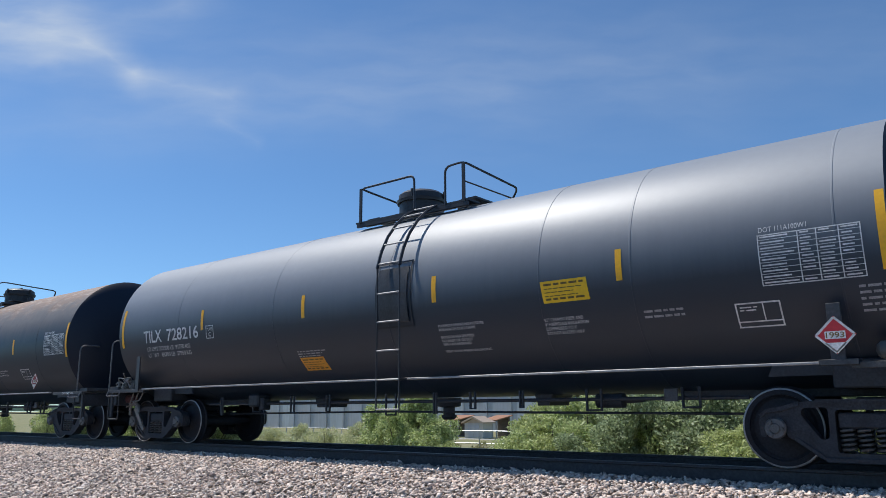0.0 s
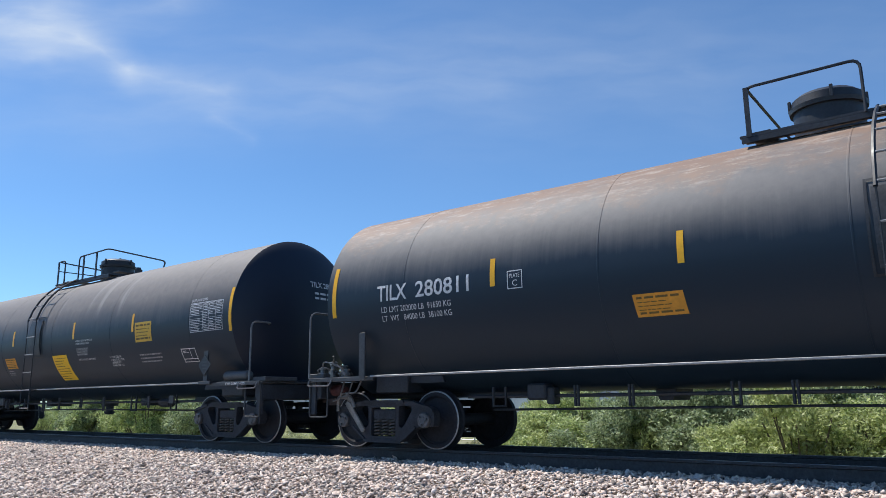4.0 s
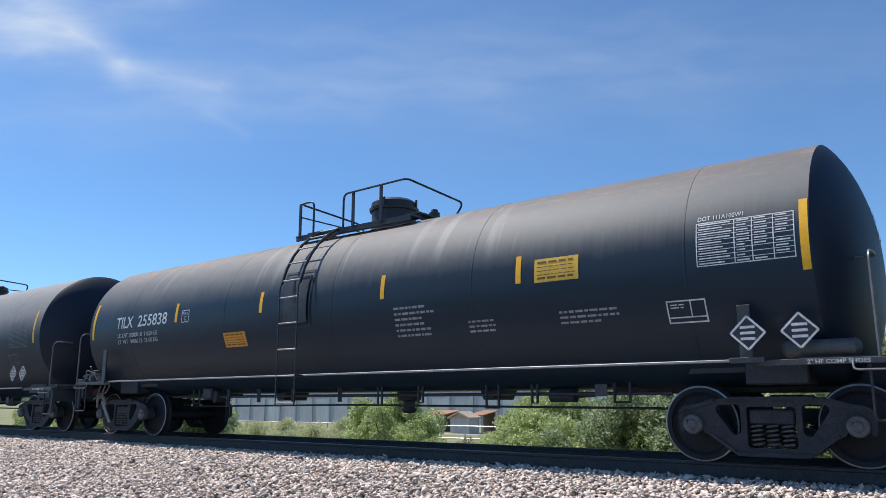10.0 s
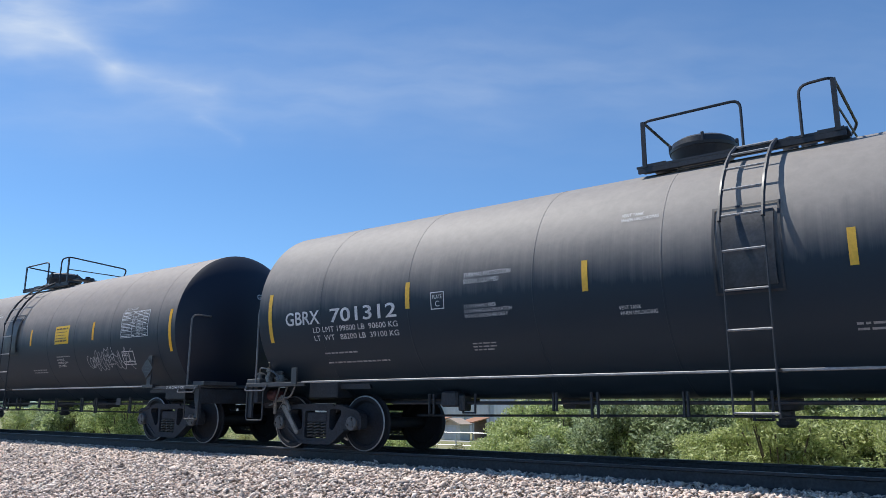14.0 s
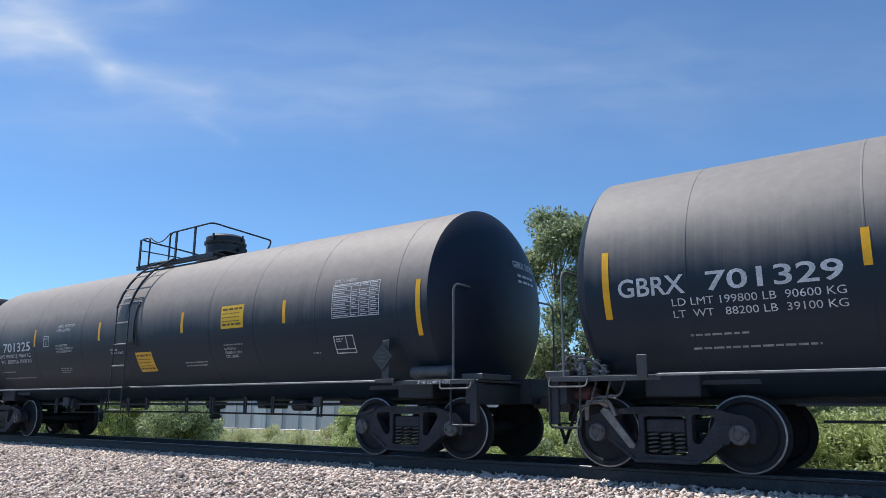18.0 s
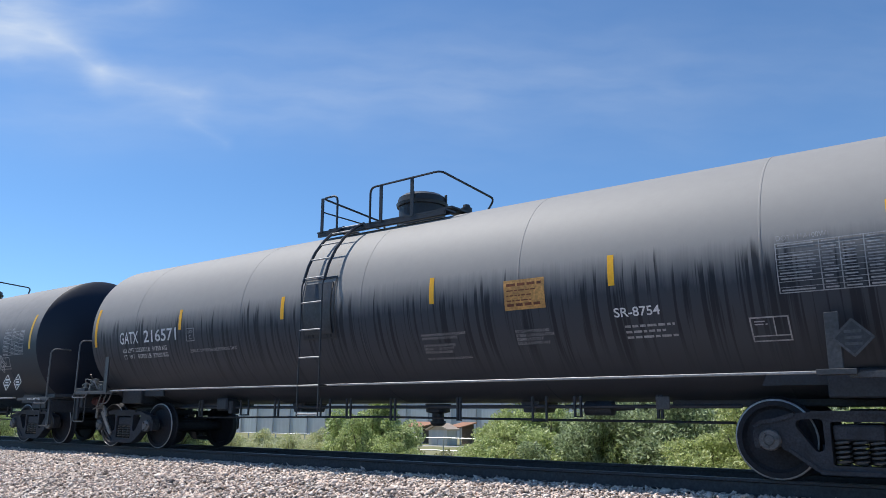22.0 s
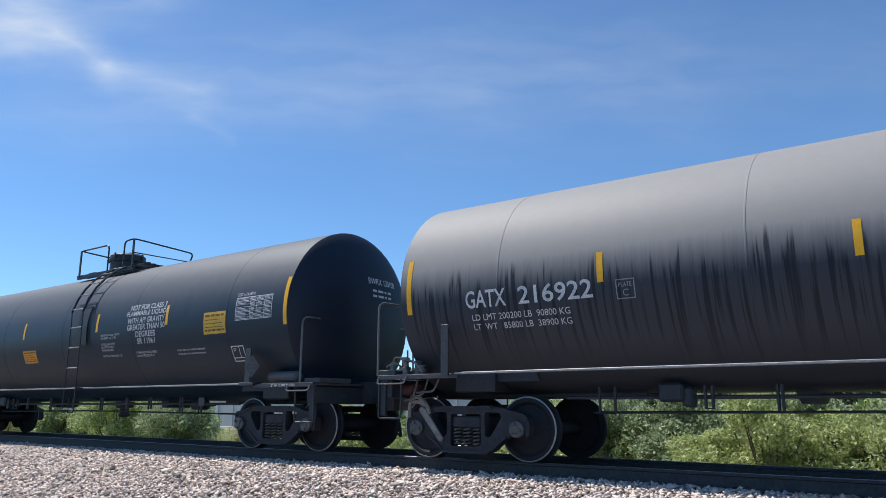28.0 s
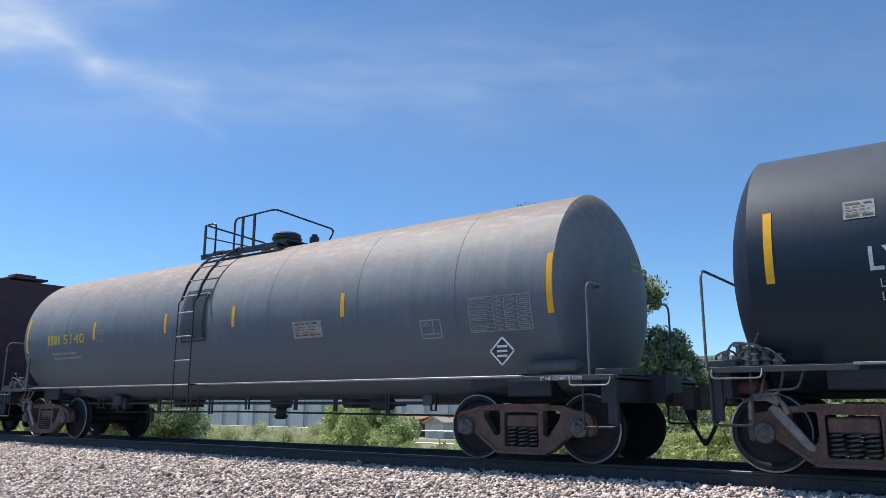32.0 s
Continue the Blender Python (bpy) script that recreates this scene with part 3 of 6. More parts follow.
def smooth_loop(nodes, closed, k=5):
    """Points of a smooth curve through the nodes."""
    n, out = len(nodes), []
    for i in range(n if closed else n - 1):
        p = [nodes[(i + j) % n] if closed else nodes[min(n - 1, max(0, i + j))] for j in (-1, 0, 1, 2)]
        for q in range(k):
            t = q / k
            out.append(tuple(0.5 * (2 * b + (c - a) * t + (2 * a - 5 * b + 4 * c - d) * t * t + (3 * b - a - 3 * c + d) * t ** 3) for a, b, c, d in zip(*p)))
    return out + [out[0] if closed else tuple(nodes[-1])]


def scrawl(bm, sh, u0, u1, p0, p1, strokes, rng, w=0.03, kind=""):
    """Spray-paint shapes that spell nothing: wobbly outlines, loops and flourishes."""
    for k in range(strokes):
        cu, hw, hp = u0 + (u1 - u0) * (k + 0.5) / strokes, (u1 - u0) / strokes * 0.62, (p1 - p0) / 2 * rng.uniform(0.65, 1)
        cp = (p0 + p1) / 2 + rng.uniform(-0.12, 0.12) * (p1 - p0)
        form = kind or rng.choice("oolls")
        if form == "o":
            for sc in (1.0, 0.42):
                m = 2 * rng.randrange(4, 7)
                nodes = [(cu + hw * 1.25 * sc * (rng.uniform(0.4, 0.7) if i % 2 else rng.uniform(0.8, 1.2)) * math.cos(6.283 * i / m), cp + hp * sc * (rng.uniform(0.4, 0.7) if i % 2 else rng.uniform(0.8, 1.2)) * math.sin(6.283 * i / m)) for i in range(m)]
                ribbon_on(bm, sh, smooth_loop(nodes, True, 4), w)
        elif form == "l":
            m, turns, ph = 30, rng.uniform(1.2, 2.4), rng.uniform(0, 6.28)
            ribbon_on(bm, sh, [(cu - hw + 2 * hw * i / m + 0.6 * hw * math.cos(ph + turns * 6.283 * i / m), cp + hp * (0.8 * math.sin(ph + turns * 6.283 * i / m) + 0.2 * math.sin(i * 0.4))) for i in range(m + 1)], w)
        elif form == "b":
            # a swollen outline with a small eye and a cross stroke
            ph = rng.uniform(0, 6.28)
            for sc, m, du, dp in ((1.0, 7, 0.0, 0.0), (0.3, 5, 0.1, 0.35)):
                ribbon_on(bm, sh, smooth_loop([(cu + hw * (du + sc * rng.uniform(0.7, 1.15) * math.cos(ph + 6.283 * i / m)), cp + hp * (dp + sc * rng.uniform(0.75, 1.15) * math.sin(ph + 6.283 * i / m))) for i in range(m)], True, 6), w)
            ribbon_on(bm, sh, smooth_loop([(cu - hw * 0.9, cp - hp * 0.5), (cu - hw * 0.1, cp - hp * 0.1), (cu + hw * 0.3, cp - hp * 0.9)], False, 6), w)
        elif form == "w":
            # interlocking outlined bars and a hooked arrow, like angular block shapes
            for q in range(4):
                bu, bp = cu + hw * rng.uniform(-0.8, 0.8), cp + hp * rng.uniform(-0.3, 0.3)
                long, thin, tilt = rng.uniform(0.6, 1.1), rng.uniform(0.14, 0.3), rng.choice((0.1, -0.25, 0.4, 1.2, 1.5))
                corner = [(bu + hw * (thin * a * math.cos(tilt) + 0.9 * long * b * math.sin(tilt)), bp + hp * (long * b * math.cos(tilt) - thin * a * math.sin(tilt))) for a, b in ((-1, -0.8), (-0.8, 0.9), (1.1, 1.0), (0.9, -1.0))]
                ribbon_on(bm, sh, corner + corner[:1], w)
            hook = [(cu - hw, cp + hp * rng.uniform(-0.9, 0.2)), (cu - hw * 0.2, cp + hp * rng.uniform(-0.6, 0.9)), (cu + hw * 0.5, cp + hp * rng.uniform(-0.9, 0.6)), (cu + hw * 1.25, cp + hp * rng.uniform(-0.4, 1.0))]
            ribbon_on(bm, sh, smooth_loop(hook, False, 5), w)
        elif form == "k":
            # small quick tags crowded together
            for q in range(5):
                bu, bp, z = cu + hw * rng.uniform(-1.1, 1.1), cp + hp * rng.uniform(-0.9, 0.9), rng.uniform(0.25, 0.5)
                nodes = [(bu + hw * z * (i / 2.5 - 1) + hw * z * rng.uniform(-0.4, 0.4), bp + hp * z * rng.choice((-1, -0.4, 0.5, 1)) * rng.uniform(0.5, 1.0)) for i in range(6)]
                ribbon_on(bm, sh, nodes if q % 2 else smooth_loop(nodes, False, 4), w)
        elif form == "t":
            # a torch: curling flames over a tapering banded cup
            for x0, x1, lean in ((-0.3, -1.0, 0.5), (-0.1, -0.35, -0.4), (0.1, 0.05, 0.5), (0.25, 0.45, -0.5), (0.35, 0.8, 0.5)):
                nodes = [(cu + hw * x0, cp - hp * 0.15), (cu + hw * (x0 + x1 + lean) / 2, cp + hp * 0.25), (cu + hw * (x1 - lean * 0.2), cp + hp * 0.6), (cu + hw * x1, cp + hp * (1.05 - 0.3 * abs(x1)))]
                ribbon_on(bm, sh, smooth_loop(nodes, False, 6), w)
            for q in range(6):
                f = 0.5 - 0.06 * q
                ribbon_on(bm, sh, [(cu + hw * (f * t + 0.1), cp - hp * (0.16 + 0.1 * q + 0.03 * t)) for t in (-1, -0.5, 0, 0.5, 1)], w)
            ribbon_on(bm, sh, [(cu + hw * 0.1, cp - hp * 0.7), (cu - hw * 0.1, cp - hp * 0.95), (cu + hw * 0.45, cp - hp * 1.0), (cu + hw * 0.12, cp - hp * 0.7)], w)
        elif form == "h":
            # quick up-and-down strokes ending in a loop
            nodes = [(cu + hw * (-0.9 + 0.14 * i), cp + hp * ((1.0 - 0.06 * i) if i % 2 else (-0.1 - 0.12 * i))) for i in range(8)]
            ribbon_on(bm, sh, smooth_loop(nodes, False, 6), w)
            ribbon_on(bm, sh, [(cu + hw * (0.3 + 0.4 * math.cos(x)), cp + hp * (-0.1 + 0.75 * math.sin(x - 0.4))) for x in (6.283 * i / 24 for i in range(27))], w)
        elif form == "d":
            for q in range(5):
                f, tilt = rng.uniform(0.5, 1.0), rng.uniform(-0.5, 0.5)
                ribbon_on(bm, sh, [(cu + hw * (f * math.cos(x) + tilt * math.sin(x) * 0.4), cp + hp * f * math.sin(x + tilt)) for x in (6.283 * i / 24 for i in range(25))], w)
        else:
            ribbon_on(bm, sh, smooth_loop([(cu + hw * rng.uniform(-1, 1), cp + hp * (1 - 2 * i / 5) + 0.2 * hp * rng.uniform(-1, 1)) for i in range(6)], False), w)
            ribbon_on(bm, sh, smooth_loop([(cu - hw * 1.2, cp - hp * rng.uniform(0, 0.8)), (cu, cp + hp * rng.uniform(-0.3, 0.5)), (cu + hw * 1.2, cp - hp * rng.uniform(-0.5, 0.8))], False), w)


def warning_panel(sh, tank, u0, u1, p0, p1, material, lean=0.0, seed=1, label="", dark=M_DARKMARK, rows=5):
    bm = B()
    quads_on(bm, sh, u0, u1, p0, p1, EDGE, lean)
    ob = part("warning_panel", bm, material, tank, label)
    rng, bm = random.Random(seed), B()
    tall = p1 - p0 > 17
    rows = 9 if tall else rows
    step = (p1 - p0) / (rows + 1.0)
    for k in range(rows):
        big = not tall and k in (0, rows - 1)
        a = p0 + (k + 0.75) * step
        shift = lean * (k + 1) / (rows + 1)
        u, end = u0 + 0.07 * (u1 - u0), u1 - (0.07 if big else 0.07 + 0.3 * rng.random()) * (u1 - u0)
        while u < end - 0.03:
            wd = min(end - u, rng.uniform(0.07, 0.16) if big else rng.uniform(0.03, 0.11))
            quads_on(bm, sh, u + shift, u + wd + shift, a, a + step * (0.55 if big else 0.24), EDGE + 0.004)
            u += wd + (0.03 if big else 0.016)
    tagged(part("printed_block", bm, dark, tank), kind="stuff")
    return ob


def data_table(sh, tank, u0, u1, p0, p1, material, title, seed):
    rng, bm = random.Random(seed), B()
    outline_on(bm, sh, u0, u1, p0, p1, 0.012)
    rows = 9
    step = (p1 - p0) / rows
    cols = [u0 + (u1 - u0) * f for f in (0.0, 0.4, 0.58, 0.79, 1.0)]
    for k in range(1, rows):
        quads_on(bm, sh, u0, u1, p0 + k * step, p0 + k * step + 0.25)
    for c in cols[1:-1]:
        quads_on(bm, sh, c, c + 0.012, p0, p1)
    for k in range(rows):
        for a, b in zip(cols, cols[1:]):
            if rng.random() < 0.9:
                quads_on(bm, sh, a + 0.03, b - 0.02 - 0.3 * (b - a) * rng.random(), p0 + (k + 0.42) * step, p0 + (k + 0.68) * step)
    tagged(part("data_table", bm, material, tank, "white stencilled inspection table"), kind="stuff")
    if title:
        bm = B()
        letters_on(bm, sh, title, u0 + 0.02, u0 + 0.5 * (u1 - u0), p1 + 0.9, 0.06)
        tagged(part("stencil_text", bm, material, tank), kind="stuff")


def diamond_placard(car, u, y, z, size, material, border, number=""):
    bm = B()
    prism(bm, [(u - size, z), (u, z + size), (u + size, z), (u, z - size)], y, y + 0.012)
    ob = part("hazard_placard", bm, material, car, "diamond hazard placard on its bracket")
    bm = B()
    k = size * 0.93
    for a, b in (((u - k, z), (u, z + k)), ((u, z + k), (u + k, z)), ((u + k, z), (u, z - k)), ((u, z - k), (u - k, z))):
        d = Vector((b[0] - a[0], b[1] - a[1])).normalized() * 0.012
        vs = [bm.verts.new((p[0] + s * d.y, y - 0.003, p[1] - s * d.x)) for p, s in ((a, -1), (a, 1), (b, 1), (b, -1))]
        bm.faces.new(vs)
    if number:
        vs = [bm.verts.new((u + a * size * 0.5, y - 0.003, z + b * size * 0.2)) for a, b in ((-1, -1), (1, -1), (1, 1), (-1, 1))]
        bm.faces.new(vs)
        vs = [bm.verts.new((u + a * size, y - 0.003, z + b * size)) for a, b in ((-0.55, -0.4), (0, -0.92), (0.55, -0.4))]
        bm.faces.new(vs)
    else:
        for i in range(3):
            vs = [bm.verts.new((u + a * size * 0.4, y - 0.003, z + (i - 1) * size * 0.32 + b * 0.015)) for a, b in ((-1, -1), (1, -1), (1, 1), (-1, 1))]
            bm.faces.new(vs)
    part("placard_print", bm, border, ob)
    if number:
        co, faces, w, h, _ = glyphs(number)
        bm = B()
        vs = [bm.verts.new((u - size * 0.44 + x / w * size * 0.88, y - 0.006, z - size * 0.15 + q / h * size * 0.3)) for x, q, _ in co]
        for f in faces:
            bm.faces.new([vs[i] for i in f])
        part("placard_number", bm, M_DARKMARK, ob)
    return ob


def wheel_bm():
    """Wheel with dished plate, tread and flange."""
    prof = [(0.03, 0), (0.0, 0.1), (0.015, 0.13), (0.05, 0.2), (0.055, 0.34), (0.03, 0.375), (0.004, 0.38), (0.0, 0.436)]
    return lathe(B(), prof + [(0.006, 0.456), (0.095, 0.459), (0.108, 0.474), (0.118, 0.484), (0.135, 0.484), (0.143, 0.47), (0.145, 0.39), (0.1, 0.36), (0.1, 0.18), (0.13, 0.12), (0.14, 0)], 40, "y")


def rim_bm():
    """The bright edge that the rail keeps polished."""
    return lathe(B(), [(0.002, 0.436), (-0.003, 0.438), (-0.003, 0.447), (0.004, 0.4575), (0.01, 0.4582), (0.01, 0.45)], 40, "y")


def cap_bm():
    bm = lathe(B(), [(-0.32, 0), (-0.32, 0.05), (-0.31, 0.062), (-0.31, 0.105), (-0.295, 0.118), (-0.24, 0.118), (-0.235, 0.1), (-0.03, 0.1), (-0.03, 0)], 20, "y")
    for k in range(3):
        a = 2 * math.pi * k / 3
        lathe_at(bm, [(-0.335, 0), (-0.335, 0.02), (-0.305, 0.02)], (0.078 * math.cos(a), 0, 0.078 * math.sin(a)), 6)
    return bm


def rounded(poly, r, k=3):
    """A closed outline with its corners rounded."""
    out = []
    for i, p in enumerate(poly):
        a, b, c = Vector(poly[i - 1]), Vector(p), Vector(poly[(i + 1) % len(poly)])
        q = min(r, (a - b).length * 0.45, (c - b).length * 0.45)
        u, w = b + (a - b).normalized() * q, b + (c - b).normalized() * q
        for j in range(k + 1):
            t = j / k
            out.append(u * (1 - t) ** 2 + b * 2 * t * (1 - t) + w * t * t)
    return out


def side_frame_bm():
    """Cast side frame: one casting with a spring window and two rounded triangular windows."""
    half = [(0.45, 0.765), (0.63, 0.745), (0.82, 0.685), (0.97, 0.66), (1.06, 0.6), (1.075, 0.5), (1.06, 0.36), (1.0, 0.36), (0.985, 0.5), (0.93, 0.565), (0.84, 0.565), (0.79, 0.5), (0.775, 0.35), (0.68, 0.33), (0.46, 0.145), (0.37, 0.11)]
    loops = [rounded(half + [(-x, z) for x, z in reversed(half)], 0.05, 2), rounded([(-0.27, 0.2), (0.27, 0.2), (0.27, 0.66), (-0.27, 0.66)], 0.04)]
    for s in (-1, 1):
        loops.append(rounded([(s * x, z) for x, z in ((0.335, 0.69), (0.6, 0.68), (0.62, 0.61), (0.42, 0.33), (0.335, 0.36))], 0.05))
    bm = B()
    y0, y1 = -1.10, -0.95
    edges = []
    for loop in loops:
        vs = [bm.verts.new((p.x, y0, p.y)) for p in loop]
        edges += [bm.edges.new((vs[i - 1], vs[i])) for i in range(len(vs))]
    bmesh.ops.triangle_fill(bm, edges=edges, use_beauty=True, use_dissolve=False)
    res = bmesh.ops.extrude_face_region(bm, geom=bm.faces[:])
    bmesh.ops.translate(bm, verts=[v for v in res["geom"] if isinstance(v, bmesh.types.BMVert)], vec=(0, y1 - y0, 0))
    # raised lips along the top, the bottom and over the bearings
    prism(bm, [(-0.46, 0.735), (-0.44, 0.775), (0.44, 0.775), (0.46, 0.735)], y0 - 0.03, y0 + 0.01)
    prism(bm, [(-0.38, 0.105), (-0.44, 0.15), (0.44, 0.15), (0.38, 0.105)], y0 - 0.03, y0 + 0.01)
    for s in (-1, 1):
        prism(bm, [(s * x, z) for x, z in ((0.38, 0.105), (0.70, 0.33), (0.69, 0.37), (0.42, 0.18))], y0 - 0.02, y0 + 0.01)
        prism(bm, [(s * x, z) for x, z in ((0.62, 0.71), (0.82, 0.65), (0.97, 0.63), (1.04, 0.58), (1.065, 0.61), (0.98, 0.672), (0.82, 0.697), (0.63, 0.755))], y0 - 0.025, y0 + 0.01)
    bmesh.ops.recalc_face_normals(bm, faces=bm.faces)
    return bm


def spring_bm():
    bm = B()
    turns, r, h = 5, 0.066, 0.25
    n = turns * 9
    return tube(bm, [(r * math.cos(2 * math.pi * turns * i / n), r * math.sin(2 * math.pi * turns * i / n), h * i / n) for i in range(n + 1)], 0.017, 5)


def bolster_bm():
    bm = B()
    box(bm, -0.25, 0.25, -1.075, 1.075, 0.46, 0.63, 0.02)
    box(bm, -0.16, 0.16, -0.5, 0.5, 0.68, 0.8, 0.02)
    for s in (-1, 1):
        box(bm, s * 0.36 - 0.05, s * 0.36 + 0.05, -0.85, 0.85, 0.3, 0.42, 0.01)
    return bm


def brake_lever_bm():
    """Sloping brake lever and its head beside the rear wheel."""
    bm = B()
    prism(bm, [(-0.83, 0.72), (-0.77, 0.77), (-0.7, 0.74), (-0.36, 0.31), (-0.38, 0.26), (-0.44, 0.27)], -1.17, -1.135)
    prism(bm, [(-1.0, 0.8), (-0.97, 0.86), (-0.82, 0.87), (-0.7, 0.8), (-0.72, 0.75), (-0.84, 0.81)], -1.165, -1.08)
    bmesh.ops.bevel(bm, geom=bm.edges[:], offset=0.008, segments=1, affect="EDGES")
    tube(bm, bend([(-1.02, -1.14, 0.6), (-1.02, -1.14, 0.84), (-0.86, -1.16, 0.93), (-0.68, -1.16, 0.82), (-0.62, -1.15, 0.66)], 0.1, 3), 0.03, 7)
    return bm


def build_truck(car, x, rusty):
    m = M_TRUCK_RUST if rusty else M_TRUCK
    tag = "rusty" if rusty else "black"
    truck = part("truck", shared("bolster_" + tag, bolster_bm, m), None, car)
    truck.location.x = x
    if x < 0:
        part("brake_lever", shared("brake_lever", brake_lever_bm, M_CAST), None, truck, "pale worn brake lever beside the wheel")
    for q in (0, 180):
        f = part("side_frame", shared("side_frame_" + tag, side_frame_bm, m, 25), None, truck)
        f.matrix_basis = pose(0, 0, 0, 0, 0, q)
        for k in (-1, 0, 1):
            s = part("spring", shared("spring", spring_bm, M_SPRING), None, truck)
            s.location = (k * 0.17, (-1 if q == 0 else 1) * 1.025, 0.205)
    return truck


def build_wheelset(car, x):
    ax = part("wheelset", shared("axle", lambda: lathe(B(), [(-1.05, 0), (-1.05, 0.075), (-0.9, 0.08), (-0.8, 0.1), (0.8, 0.1), (0.9, 0.08), (1.05, 0.075), (1.05, 0)], 14, "y"), M_WHEEL), None, car)
    ax.location = (x, 0, WHEEL_R)
    for q in (-1, 1):
        turn = 0 if q < 0 else 180
        w = part("wheel", shared("wheel", wheel_bm, M_WHEEL), None, ax)
        w.matrix_basis = pose(0, q * 0.83, 0, 0, 0, turn)
        r = part("wheel_rim", shared("rim", rim_bm, M_RIM), None, ax, "worn bright wheel tread and flange")
        r.matrix_basis = pose(0, q * 0.83, 0, 0, 0, turn)
        c = part("bearing_cap", shared("cap", cap_bm, M_CAP), None, ax)
        c.matrix_basis = pose(0, q * 0.85, 0, 0, 0, turn)
    return ax


def handhold_bm(s, x, top, q):
    """A grab rail of a car end: bent in to the tank end in front, one loop across at the back."""
    bm = B()
    if s > 0:
        return tube(bm, bend([(x, q * 1.5, 1.06), (x, q * 1.5, top), (x, q * 1.0, top), (x - 0.3, q * 0.95, top)], 0.14), 0.018, 6)
    return tube(bm, bend([(x, -1.5, 1.06), (x, -1.5, top), (x, 1.5, top), (x, 1.5, 1.06)], 0.14), 0.018, 6)


def stirrup_bm(s, q):
    bm = B()
    tube(bm, bend([(s * 7.98, q * 1.5, 1.02), (s * 7.98, q * 1.5, 0.42), (s * 8.42, q * 1.5, 0.42), (s * 8.42, q * 1.5, 1.02)], 0.06), 0.015, 6)
    return bm


def coupler_bm(s):
    bm = B()
    box(bm, s * 8.5, s * 8.86, -0.07, 0.07, 0.75, 0.92, 0.02)
    prism(bm, [(s * 8.8, 0.7), (s * 8.8, 1.0), (s * 9.03, 1.0), (s * 9.05, 0.7)], -0.2, 0.02)
    prism(bm, [(s * 8.82, 0.72), (s * 8.82, 0.98), (s * 8.98, 0.98), (s * 8.98, 0.72)], 0.06, 0.17)
    return bm


def hose_bm(s):
    bm = B()
    tube(bm, bend([(s * 8.6, 0.3 * s, 0.85), (s * 8.75, 0.3 * s, 0.5), (s * 8.95, 0.12 * s, 0.24), (s * 9.0, 0.0, 0.3)], 0.15), 0.028, 6)
    return bm


def brake_valves(car, s, tag):
    """The cluster of control valves, pipes and levers on the rear platform."""
    def valve(x, y, z, r, h):
        return lathe_at(B(), [(0, r * 0.9), (h * 0.25, r * 0.9), (h * 0.27, r * 1.25), (h * 0.42, r * 1.25), (h * 0.45, r * 0.7), (h * 0.8, r * 0.65), (h * 0.82, r), (h * 0.95, r), (h, r * 0.5), (h, 0)], (s * x, y, z), 9, "z")
    for k, (x, y, z, r, h) in enumerate(((7.72, -1.32, 1.08, 0.06, 0.13), (7.86, -1.25, 1.08, 0.075, 0.2), (8.02, -1.34, 1.08, 0.065, 0.22), (8.14, -1.22, 1.08, 0.075, 0.27), (8.27, -1.36, 1.08, 0.055, 0.16), (7.93, -1.44, 1.08, 0.04, 0.13))):
        part("valve", shared("valve%d%s" % (k, tag), lambda: valve(x, y, z, r, h), M_VALVE), None, car, "small bare metal brake valve")
    for k, pts in enumerate((((7.62, -1.45, 1.1), (7.75, -1.45, 1.24), (8.0, -1.4, 1.3), (8.12, -1.3, 1.2)), ((7.7, -1.2, 1.12), (7.9, -1.44, 1.3), (8.15, -1.46, 1.34), (8.35, -1.3, 1.12)), ((8.1, -1.1, 1.1), (8.2, -1.4, 1.26), (8.38, -1.4, 1.2), (8.4, -1.2, 1.08)), ((7.98, -1.35, 1.25), (7.86, -1.5, 1.42)))):
        part("valve_pipe", shared("valve_pipe%d%s" % (k, tag), lambda: tube(B(), bend([(s * x, y, z) for x, y, z in pts], 0.06, 2) if len(pts) > 2 else [(s * x, y, z) for x, y, z in pts], 0.014, 5), M_VALVE), None, car)
    part("maroon_valve", shared("maroon_valve" + tag, lambda: lathe_at(B(), [(-0.2, 0), (-0.2, 0.08), (-0.12, 0.1), (0.05, 0.1), (0.08, 0.06), (0.16, 0.06), (0.16, 0)], (s * 8.05, -1.15, 0.86), 12, "x"), M_MAROON), None, car, "dull maroon brake valve under the platform")
    for k in range(3):
        part("valve_pipe", shared("low_pipe%d%s" % (k, tag), lambda: tube(B(), bend([(s * (7.5 + 0.2 * k), -1.2, 1.0), (s * (7.55 + 0.2 * k), -1.25, 0.82 - 0.05 * k), (s * (7.9 + 0.12 * k), -1.22, 0.8 - 0.06 * k)], 0.06, 2), 0.016, 5), M_VALVE), None, car)


